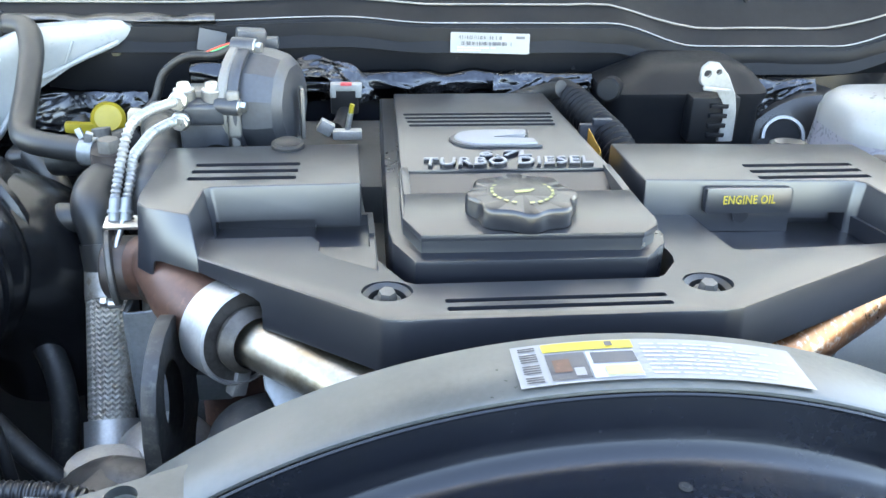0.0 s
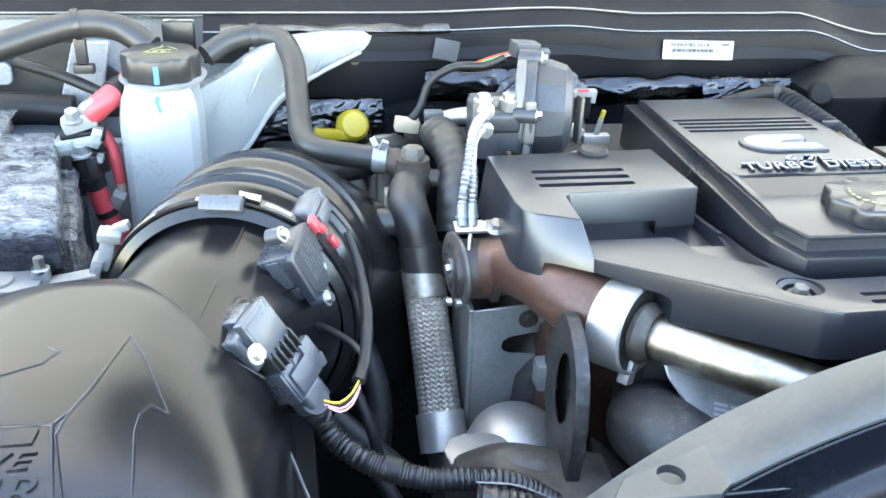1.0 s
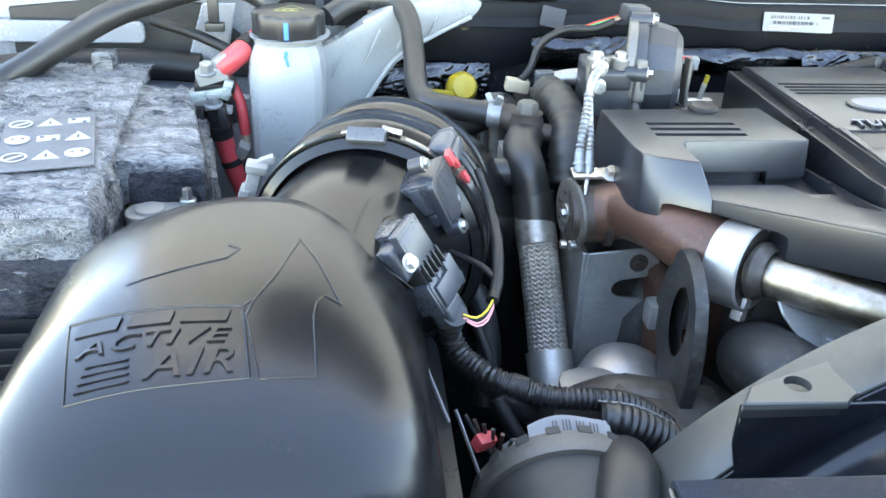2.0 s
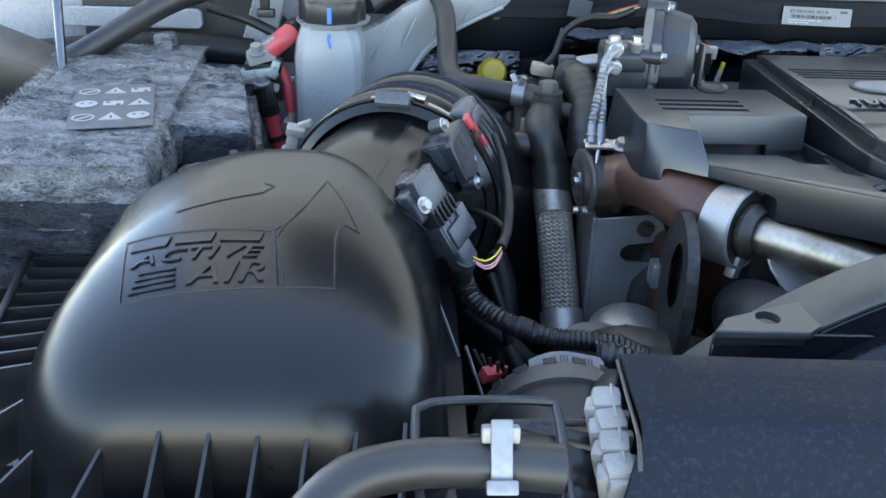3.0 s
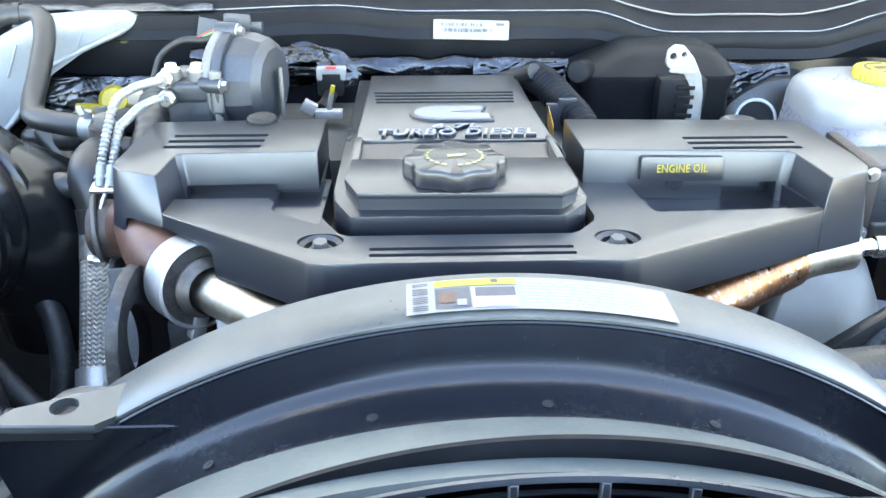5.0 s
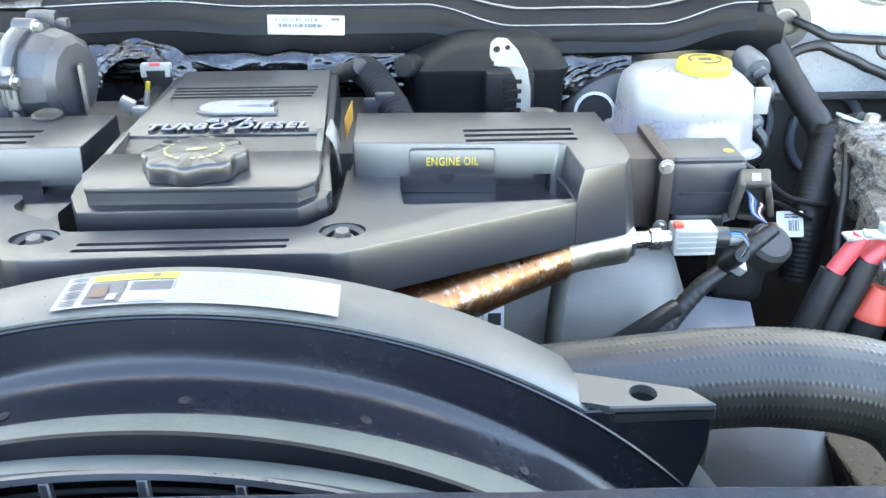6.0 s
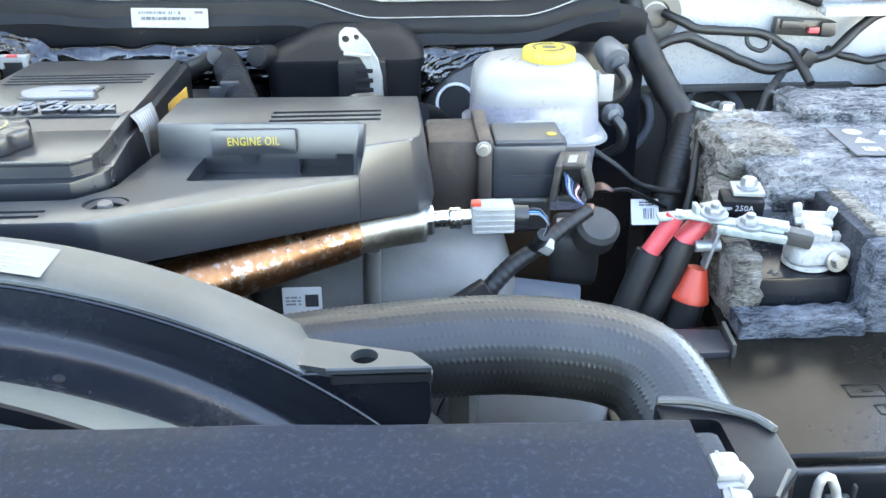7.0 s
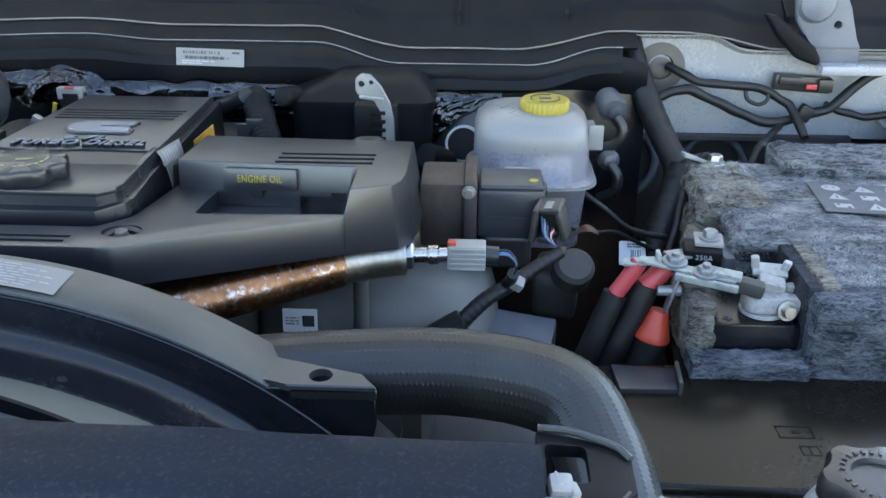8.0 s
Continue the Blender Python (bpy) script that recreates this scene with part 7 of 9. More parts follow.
qm = at(-0.018, 0.492, 1.118, 40, 14, -8)
part("plate", plate([(-0.06, 0.045), (0.07, 0.05), (0.085, -0.04), (0.02, -0.044), (0.0, -0.036), (-0.022, -0.012), (-0.045, 0.012)], 0.003, qm, 0.001), M_GALV, qp)
lc = label_card("label", qp, qm @ at(0.005, -0.006, 0.003), 0.034, 0.022)
bars(lc, qm @ at(0.005, -0.006, 0.0036), 0.028, 0.016, 4, 21, M_INKGREY)
solid("white_housing", box(-0.135, -0.09, 0.58, 0.6, 1.075, 1.1, 0.004), M_GALV, "pale metal tab under the elbow", "bracket")
solid("manifold_body", box(-0.12, -0.02, 0.6, 0.68, 0.98, 1.11, 0.015, 3), M_RUST, "brown cast manifold body under the covers", "manifold")

# alternator and the clutter low at the front
alt = thing("alternator", "dull grey alternator with slotted end cover", "alternator", (-0.25, 0.36, 1.0))
part("drum", lathe([(0, 0.0), (0.05, 0.0), (0.058, 0.006), (0.06, 0.02), (0.06, 0.08), (0.05, 0.09), (0, 0.09)], (-0.245, 0.345, 1.03), (0, 1, 0.15), 40), M_DARK, alt)
for y, w in ((0.352, 0.012), (0.405, 0.018)):
    part("end_ring", lathe([(0.052, 0.0), (0.0635, 0.001), (0.0645, 0.003), (0.0645, w - 0.003), (0.0635, w), (0.052, w)], (-0.245, y, 1.031 + 0.15 * (y - 0.345)), (0, 1, 0.15), 48, closed=True), M_CAST, alt, "dusty cast end ring")
for a in range(0, 181, 20):
    o = Vector((-0.245 + 0.0645 * math.cos(radians(a)), 0.414, 1.0415 + 0.0645 * math.sin(radians(a))))
    part("slot", lbox(0.010, 0.007, 0.002, Matrix.Translation(o) @ pose(0, 0, 0, 8, 90 - a, 0), 0.0006, 1), M_DARK, alt)
part("pulley_guard", lathe([(0.052, 0), (0.056, 0.0), (0.056, 0.012), (0.052, 0.012)], (-0.245, 0.328, 1.028), (0, 1, 0.15), 40, closed=True), M_DARK, alt)
solid("black_bulb_hose", tube([(-0.205, 0.41, 1.075), (-0.21, 0.385, 1.085), (-0.222, 0.35, 1.08), (-0.23, 0.32, 1.06)], 0.022, 22), M_RUBBER, "rounded black rubber hose end beside the alternator", "hose")
for k, (a, b) in enumerate((((-0.342, 0.497, 1.118), (-0.322, 0.46, 1.078)), ((-0.316, 0.47, 1.082), (-0.300, 0.44, 1.045)))):
    solid("cable_tie", tube([a, b], 0.0018, 8, 0.006, 0.0, 0.006, 0.4), M_ALU, "pale strap hanging beside the filter box", "strap")
for k in range(6):
    solid("small_wire", tube([(-0.31 + 0.006 * k, 0.46 - 0.006 * k, 1.085), (-0.3 + 0.004 * k, 0.45, 1.07 - 0.004 * k), (-0.285 + 0.004 * k, 0.44 + 0.004 * k, 1.055), (-0.27 + 0.006 * k, 0.45, 1.03)], 0.0015, 8), (M_LOOM, M_BROWN, M_LOOM, M_BLACK, M_RUST, M_LOOM)[k], "thin wire low beside the filter box", "wire", group="thin wires by the filter box")
solid("red_connector", lbox(0.016, 0.01, 0.012, at(-0.297, 0.447, 1.07, 20, 10, 30), 0.002), M_RED, "small red wire connector", "plug")

# ---- radiator end tanks ----
lt = thing("radiator_tank", "black plastic radiator end tank with white clips", "radiator tank", (-0.3, 0.16, 1.1))
part("body", box(-0.315, -0.268, 0.09, 0.192, 1.05, 1.196, 0.006), M_NAVY, lt)


def tank_film(u, v):
    """Loose black film drawn over the tank, creased across."""
    x, y = -0.322 + 0.056 * u, 0.196 - 0.085 * v
    crease = 0.004 * (1 - abs(noise.noise(Vector((x * 8, y * 55 + x * 20, 3.0))))) ** 4
    return Vector((x, y, 1.213 - 0.012 * v - 0.01 * v * v + crease + 0.0015 * noise.noise(Vector((x * 40, y * 40, 1.0)))))


part("film", sheet(tank_film, 24, 34, 0.0012), M_NAVY, lt, "creased black film")
part("film_edge", tube([(-0.323, 0.197, 1.214), (-0.3225, 0.16, 1.210), (-0.322, 0.11, 1.194)], 0.0026, 10), M_BLACK, lt)
part("film_edge", tube([(-0.322, 0.1965, 1.2145), (-0.30, 0.197, 1.2145), (-0.268, 0.197, 1.2145)], 0.002, 10), M_BLACK, lt)
for k in range(4):
    y, zc, tw = 0.1845 - 0.0112 * k, 1.2335 - 0.0036 * k, (6, -5, 9, -3)[k]
    part("white_clip", join(lbox(0.0140, 0.0125, 0.018, at(-0.2735, y, zc, 14, -4, -tw), 0.0035), lbox(0.006, 0.010, 0.016, at(-0.2795, y - 0.002, zc - 0.003, 10, -12, -(tw + 14)), 0.0022), lbox(0.015, 0.005, 0.012, at(-0.2720, y - 0.0075, zc - 0.002, 8, 0, -tw), 0.0018), lbox(0.0016, 0.0075, 0.0016, at(-0.2715, y + 0.001, zc + 0.0092, 14, -4, -tw), 0.0006, 1), lbox(0.005, 0.0016, 0.0016, at(-0.2735, y - 0.0028, zc + 0.0086, 14, -4, -tw), 0.0006, 1)), M_WHITE, lt, "moulded white clip")
part("foam_edge", tube([(-0.2665, 0.200, 1.249), (-0.2668, 0.175, 1.246), (-0.2672, 0.150, 1.243), (-0.2685, 0.137, 1.236)], 0.0010, 10), M_GRIME, lt, "brown foam edge of the seal panel")
rt = thing("radiator_tank", "black plastic radiator end tank with white clips", "radiator tank", (0.59, 0.18, 1.05))
part("body", box(0.5665, 0.612, 0.09, 0.2, 1.0, 1.176, 0.006), M_NAVY, rt)
part("back_wall", box(0.567, 0.606, 0.2, 0.244, 1.0, 1.155, 0.004), M_NAVY, rt)
deck_plate = prism([(0.567, 0.185), (0.603, 0.186), (0.619, 0.204), (0.6195, 0.232), (0.612, 0.241), (0.597, 0.247), (0.567, 0.253)], 1.196, lambda x, y: 1.205 - 0.05 * (x - 0.567), 0.002)
part("top_plate", cut(deck_plate, prism(round_rect(0.571, 0.5945, 0.208, 0.24, 0.004, 3), 1.15, 1.25)), M_LIP, rt, "dusty moulded bracket plate with a square hole")
part("plate_rim", tube([(0.568, 0.252, 1.207), (0.584, 0.2505, 1.207), (0.598, 0.246, 1.206), (0.612, 0.240, 1.204), (0.6185, 0.231, 1.203)], 0.0022, 8), M_SHROUD, rt)
part("plate_skirt", prism([(0.6185, 0.204), (0.6185, 0.232), (0.614, 0.232), (0.614, 0.204)], 1.1, 1.197, 0.001), M_NAVY, rt)
for k in range(5):
    y = 0.18 - 0.0135 * k
    part("rib", join(box(0.578, 0.6, y - 0.0016, y + 0.0016, 1.165, 1.199 - 0.003 * k, 0.0008, 1), disc(0.0052, 0.004, (0.5995, y + 0.002, 1.195 - 0.003 * k), (0, -1, 0), 20)), M_SHROUD, rt)
for k in range(4):
    y, zc, tw = 0.18 - 0.0165 * k, 1.2225 - 0.0045 * k, (6, -5, 9, -3)[k]
    part("white_clip", join(lbox(0.0125, 0.0125, 0.013, at(0.5745, y, zc, 14, 4, tw), 0.003), lbox(0.005, 0.009, 0.016, at(0.5795, y - 0.003, zc - 0.003, 10, 12, tw + 14), 0.0018), lbox(0.014, 0.004, 0.009, at(0.573, y - 0.008, zc - 0.003, 8, 0, tw), 0.0014), lbox(0.0016, 0.0075, 0.0016, at(0.5725, y + 0.001, zc + 0.0066, 14, 4, tw), 0.0006, 1), lbox(0.005, 0.0016, 0.0016, at(0.5745, y - 0.0028, zc + 0.006, 14, 4, tw), 0.0006, 1)), M_WHITE, rt, "moulded white clip")
part("front_skirt", box(-0.34, 0.64, 0.03, 0.062, 0.9, 1.16, 0.006), M_RADPANEL, rad)
lh = thing("overflow_hose", "black overflow hose with a pale spring clip", "hose", (-0.36, 0.14, 1.23))
part("hose", tube([(-0.41, 0.06, 1.17), (-0.413, 0.1, 1.215), (-0.395, 0.128, 1.233), (-0.368, 0.14, 1.236), (-0.335, 0.143, 1.235), (-0.30, 0.143, 1.232)], 0.0105, 22), M_RUBBER, lh)
part("clip", join(lbox(0.009, 0.003, 0.03, at(-0.327, 0.1365, 1.244, -32), 0.001), lbox(0.016, 0.006, 0.007, at(-0.327, 0.145, 1.249, -20), 0.001), lbox(0.013, 0.005, 0.006, at(-0.327, 0.128, 1.235, -40), 0.001)), M_GALV, lh, "pale metal spring clip")
part("pipe", tube([(-0.37, 0.09, 1.2), (-0.35, 0.11, 1.215), (-0.33, 0.118, 1.218)], 0.007, 14), M_GALV, lh)
part("bracket", prism([(-0.345, 0.135), (-0.3, 0.135), (-0.3, 0.165), (-0.338, 0.165), (-0.345, 0.158)], 1.222, 1.234, 0.002), M_NAVY, lh)
part("ring_frame", tube([(-0.36, 0.13, 1.226), (-0.362, 0.165, 1.238), (-0.355, 0.178, 1.240), (-0.305, 0.18, 1.240), (-0.298, 0.172, 1.238), (-0.298, 0.13, 1.226)], 0.0022, 8), M_BLACK, lh)
wf = thing("front_wires", "small bundle of wires at the foot of the filter box", "wire", (-0.49, 0.28, 1.03))
for k, mt in enumerate((M_ORANGE, M_BLACK, M_LOOM, M_BLACK, M_PINKW)):
    part("wire", tube([(-0.51 + 0.004 * k, 0.2, 1.02), (-0.5 + 0.004 * k, 0.22, 1.06), (-0.488 + 0.003 * k, 0.235, 1.075), (-0.47 + 0.003 * k, 0.23, 1.06)], 0.0035, 8), mt, wf)
mclip = thing("metal_clip", "bent galvanised clip on the radiator tank", "clip", (0.63, 0.2, 1.16))
part("loop", tube([(0.6275, 0.2, 1.178), (0.6265, 0.2, 1.192), (0.628, 0.2, 1.2), (0.632, 0.2, 1.2), (0.637, 0.2, 1.187), (0.633, 0.199, 1.184), (0.629, 0.198, 1.172)], 0.0022, 10), M_GALV, mclip)
part("strap", sheet(lambda u, v: Vector((0.604 + 0.036 * u ** 0.8 + 0.004 * v, 0.184 - 0.008 * v - 0.03 * u, 1.2 - 0.034 * u * u - 0.004 * v)), 16, 3, 0.0016), M_GALV, mclip)
part("strap", sheet(lambda u, v: Vector((0.603 + 0.012 * v, 0.186 + 0.017 * v - 0.002 * u, 1.2035 - 0.02 * u)), 4, 8, 0.0016), M_SHROUD, mclip)
part("tab", tube([(0.632, 0.197, 1.166), (0.642, 0.197, 1.1645), (0.653, 0.198, 1.165)], 0.0042, 12), M_GALV, mclip)

# ---- washer bottle at the right front ----
wash = thing("washer_bottle", "white plastic washer bottle with black lobed cap", "fluid bottle", (0.77, 0.25, 1.0))
part("body", loft([(0.95, 0.724, 0.83, 0.19, 0.30, 0.03), (1.11, 0.724, 0.828, 0.195, 0.296, 0.04), (1.145, 0.727, 0.82, 0.2, 0.29, 0.042), (1.163, 0.733, 0.806, 0.213, 0.28, 0.034), (1.172, 0.739, 0.795, 0.22, 0.27, 0.026)]), M_BOTTLE, wash, angle=60)
wc = part("cap", lobed([0.028, 0.0295, 0.031, 0.031, 0.029, 0.025, 0.016, 0.015, 0.0], [0.0, 0.001, 0.004, 0.014, 0.018, 0.019, 0.019, 0.016, 0.016], 6, 0.16, (0.763, 0.244, 1.168), 90), M_BLACK, wash, "black lobed cap")
for i in range(26):
    a = 2 * math.pi * i / 26
    if i % 9 != 4:
        part("raised_print", lbox(0.003, 0.0018, 0.001, at(0.763 + 0.0205 * math.cos(a), 0.244 + 0.0205 * math.sin(a), 1.1875, 0, 0, math.degrees(a)), 0), M_GREYDARK, wc)

# ---- tray and right front clutter ----
tray = thing("battery_tray", "dusty black plastic battery tray beside the radiator hose", "tray", (0.95, 0.53, 0.98))
part("deck", prism([(0.6, 0.405), (1.25, 0.395), (1.25, 0.7), (0.735, 0.7), (0.733, 0.582), (0.6, 0.582)], 1.02, 1.045, 0.005, 3), M_TRAY, tray)
part("front_face", box(0.6, 1.25, 0.394, 0.4045, 0.9, 1.038, 0.004, 3), M_BLACK, tray)
part("corner_tab", prism([(0.664, 0.577), (0.724, 0.572), (0.7212, 0.536), (0.667, 0.534)], 1.043, 1.0505, 0.001), M_GREYDARK, tray)
part("tab_wall", prism([(0.7213, 0.534), (0.725, 0.534), (0.728, 0.574), (0.7243, 0.574)], 1.043, 1.058, 0.001), M_SHROUD, tray)
for k, (x, y, w, h) in enumerate(((0.835, 0.545, 0.05, 0.002), (0.812, 0.535, 0.002, 0.02), (0.86, 0.535, 0.002, 0.02), (0.835, 0.526, 0.05, 0.002), (0.845, 0.512, 0.026, 0.002), (0.833, 0.505, 0.002, 0.014), (0.857, 0.505, 0.002, 0.014), (0.845, 0.498, 0.026, 0.002), (0.845, 0.505, 0.002, 0.012), (0.838, 0.536, 0.012, 0.006))):
    part("moulded_mark", lbox(w * 0.62, max(h * 0.75, 0.0015), 0.001, at(0.813 + (x - 0.838) * 0.62, 0.468 + (y - 0.52) * 0.85, 1.0453), 0.0004, 1), M_TRAY, tray)
beam = thing("support_beam", "black plastic support beam in front of the battery tray", "beam", (0.85, 0.37, 0.95))
part("beam", box(0.62, 1.25, 0.3, 0.393, 0.93, 1.012, 0.006, 3), M_BLACK, beam)
part("ledge", prism([(0.70, 0.3905), (0.73, 0.3845), (0.73, 0.377), (0.70, 0.383)], 1.005, 1.021, 0.002), M_GREY, beam)
part("ledge", prism([(0.757, 0.3795), (1.2, 0.37), (1.2, 0.362), (0.757, 0.372)], 1.005, 1.021, 0.002), M_GREY, beam)
for x in (0.738, 0.763):
    part("latch_post", box(x, x + 0.0025, 0.386, 0.391, 1.0, 1.03, 0.001, 1), M_SHROUD, beam)
part("latch_bar", box(0.743, 0.761, 0.386, 0.391, 1.01, 1.021, 0.001, 1), M_SHROUD, beam)

# ---- right battery ----
rbat = thing("battery_cover", "battery in a shaggy grey felt blanket, open over one terminal", "battery", (0.95, 0.75, 1.0))
# blanket fronts in the darkened felt, as shade would colour them
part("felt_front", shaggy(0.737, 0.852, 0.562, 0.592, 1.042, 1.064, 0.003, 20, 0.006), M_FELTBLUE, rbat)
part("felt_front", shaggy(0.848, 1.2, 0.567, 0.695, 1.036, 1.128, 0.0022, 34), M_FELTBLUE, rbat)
side = shaggy(0.737, 0.764, 0.588, 0.80, 1.042, 1.11, 0.004, 18, 0.008)
for v in side.verts:
    v.co.x += max(0.0, v.co.y - 0.66) * 0.28
part("felt_side", side, M_FELTBROWN, rbat)
part("felt_top", shaggy(0.803, 1.2, 0.69, 0.93, 1.118, 1.138, 0.0035, 40, 0.008), M_FELT, rbat)
# darkened felt paints the shade under the top layer
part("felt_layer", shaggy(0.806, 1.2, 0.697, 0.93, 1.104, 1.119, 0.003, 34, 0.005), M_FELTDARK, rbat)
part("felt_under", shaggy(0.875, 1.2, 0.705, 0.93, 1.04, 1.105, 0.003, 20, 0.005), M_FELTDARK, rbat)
part("felt_ruff", shaggy(0.786, 0.862, 0.765, 0.91, 1.055, 1.148, 0.005, 22, 0.014), M_FELTBROWN, rbat)
part("felt_tuft", shaggy(0.812, 0.858, 0.70, 0.74, 1.128, 1.146, 0.007, 12, 0.006), M_FELT, rbat)
part("felt_rear", shaggy(0.908, 1.2, 0.88, 0.972, 1.05, 1.155, 0.003, 28), M_FELT, rbat)
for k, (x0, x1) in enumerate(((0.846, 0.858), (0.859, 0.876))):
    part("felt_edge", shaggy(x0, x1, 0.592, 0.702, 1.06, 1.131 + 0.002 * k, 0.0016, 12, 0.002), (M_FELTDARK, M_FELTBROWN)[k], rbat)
tagged(part("felt_nap", fibres([((0.80, 0.70, 1.137), (0.4, 0, 0), (0, 0.2, 0), (0, 0, 1)), ((0.812, 0.70, 1.144), (0.045, 0, 0), (0, 0.04, 0), (0, 0, 1)), ((0.87, 0.60, 1.13), (0.33, 0, 0), (0, 0.10, 0), (0, 0, 1)), ((0.80, 0.695, 1.12), (0.40, 0, 0), (0, 0, 0.02), (0, -1, 0)), ((0.795, 0.79, 1.145), (0.065, 0, 0), (0, 0.12, 0), (0, 0, 1)), ((0.795, 0.79, 1.145), (0.065, 0, 0), (0, 0.12, 0), (0, 0, 1)), ((0.80, 0.7, 1.09), (0.07, 0, 0), (0, 0, 0.05), (0, -1, 0)), ((0.795, 0.79, 1.07), (0, 0.12, 0), (0, 0, 0.08), (-1, 0, 0)), ((0.905, 0.88, 1.15), (0.3, 0, 0), (0, 0.095, 0), (0, 0, 1))], 70000, 0.009, 5), M_FIBRE, rbat), kind="stuff")
part("battery_case", box(0.757, 0.847, 0.594, 0.74, 1.0, 1.088, 0.003), M_NAVY, rbat)
part("well_back", join(lbox(0.082, 0.010, 0.03, at(0.836, 0.706, 1.104, -18, 3, -12), 0.003), lbox(0.086, 0.022, 0.004, at(0.838, 0.712, 1.118, 6, 3, -12), 0.0015), lbox(0.012, 0.05, 0.03, at(0.792, 0.70, 1.106, 0, 0, 4), 0.003)), M_GREY, rbat, "bluish grey tray rim in the well")
part("plus_sign", join(lbox(0.01, 0.0025, 0.0006, at(0.778, 0.605, 1.0885), 0), lbox(0.0025, 0.01, 0.0006, at(0.778, 0.605, 1.0886), 0)), M_INK, rbat)
wp = at(0.985, 0.80, 1.141, -2, 0, -6)
panel = part("warning_panel", lbox(0.13, 0.1, 0.0012, wp, 0.0003, 1), M_PRINTPAD, rbat, "dark grey warning panel with white pictograms")
for r in range(3):
    for c in range(3):
        part("pictogram", pictogram(wp @ at(-0.042 + 0.036 * c, 0.03 - 0.031 * r, 0.0012), (3, 1, 0, 1, 2, 3, 2, 1, 2)[3 * r + c]), M_PICTO, panel, "white pictogram")

tb = thing("battery_terminal", "galvanised battery terminal bar with fuse and red cables", "terminal", (0.77, 0.63, 1.08))
bar_m = at(0.737, 0.621, 1.133, 3, 4, -18)
part("bus_bar", join(lbox(0.094, 0.013, 0.003, bar_m, 0.001), lbox(0.06, 0.006, 0.007, bar_m @ at(0.02, -0.011, -0.004), 0.0015), lbox(0.03, 0.014, 0.005, bar_m @ at(0.036, 0.002, 0.003), 0.001), lbox(0.034, 0.016, 0.003, at(0.694, 0.637, 1.133, 0, -6, -4), 0.001), lbox(0.004, 0.014, 0.01, at(0.711, 0.636, 1.139), 0.001)), M_VERDI, tb)
for p in ((0.726, 0.63, 1.135), (0.753, 0.614, 1.131)):
    part("flange_nut", disc(0.0125, 0.004, p, (0, -0.1, 1), 24), M_GALV, tb)
    screw(tb, "stud_nut", (p[0], p[1], p[2] + 0.002), (0, -0.1, 1), 0.0085, 0.007, M_GALV)
    part("stud", disc(0.004, 0.013, p, (0, -0.1, 1), 16), M_GALV, tb)
fuse = part("fuse_holder", lbox(0.038, 0.026, 0.022, at(0.757, 0.65, 1.136, 8, 0, -8), 0.003), M_LIP, tb, "black fuse block marked 250A")
part("lettering", fit_text("250A", 0.0165, 0.0055, at(0.756, 0.6362, 1.1385, 98, 0, -8), 0.0002), M_INKGREY, fuse, "pale 250A lettering")
part("fuse_top", lbox(0.028, 0.024, 0.004, at(0.763, 0.655, 1.15, 6, 0, -8), 0.001), M_WHITE, tb)
screw(tb, "fuse_nut", (0.764, 0.655, 1.152), (0, 0, 1), 0.0075, 0.009, M_GALV)
part("link", lbox(0.03, 0.02, 0.003, at(0.735, 0.645, 1.138, 0, 0, 20), 0.001), M_GALV, tb)
part("post_clamp", join(prism(round_rect(0.795, 0.838, 0.604, 0.64, 0.012, 4), 1.094, 1.11, 0.003), lbox(0.026, 0.016, 0.016, at(0.822, 0.628, 1.114, 15, 8, -10), 0.003), lbox(0.034, 0.016, 0.005, at(0.824, 0.642, 1.124, 30, 0, -10), 0.002), lbox(0.008, 0.006, 0.016, at(0.809, 0.644, 1.132, 20, -12, -10), 0.002), lbox(0.008, 0.006, 0.014, at(0.838, 0.639, 1.130, 20, 14, -10), 0.002), disc(0.0165, 0.018, (0.812, 0.623, 1.092), (0.05, -0.05, 1), 26, 0.2), lbox(0.022, 0.018, 0.014, at(0.838, 0.615, 1.103, 0, 6, -12), 0.004), lbox(0.01, 0.01, 0.014, at(0.842, 0.63, 1.108, 10, 0, 20), 0.002), disc(0.022, 0.004, (0.815, 0.622, 1.089), (0, 0, 1))), M_OXIDE, tb, "oxidised white lead clamp")
screw(tb, "clamp_bolt", (0.833, 0.602, 1.1), (0.1, -1, 0.2), 0.007, 0.008)
part("clamp_arm", lbox(0.04, 0.016, 0.014, at(0.79, 0.612, 1.122, 0, 10, -14), 0.003), M_DARK, tb)
part("red_boot", tube([(0.693, 0.637, 1.132), (0.685, 0.636, 1.118), (0.672, 0.634, 1.098)], 0.0085, 16), M_RED, tb, "red rubber boot")
part("red_boot", tube([(0.722, 0.645, 1.124), (0.712, 0.642, 1.114), (0.702, 0.64, 1.104)], 0.0105, 16), M_RED, tb, "red rubber boot")
part("cable", tube([(0.672, 0.634, 1.098), (0.663, 0.63, 1.075), (0.652, 0.626, 1.045), (0.64, 0.63, 1.0)], 0.0125, 16), M_LOOM, tb)
part("cable", tube([(0.703, 0.64, 1.106), (0.69, 0.634, 1.07), (0.672, 0.63, 1.03), (0.655, 0.64, 0.98)], 0.0135, 16), M_LOOM, tb)
part("fork", join(lbox(0.003, 0.012, 0.04, at(0.727, 0.629, 1.103, 0, 14), 0.0008, 1), tube([(0.712, 0.63, 1.105), (0.735, 0.63, 1.105)], 0.0055, 14)), M_GALV, tb)
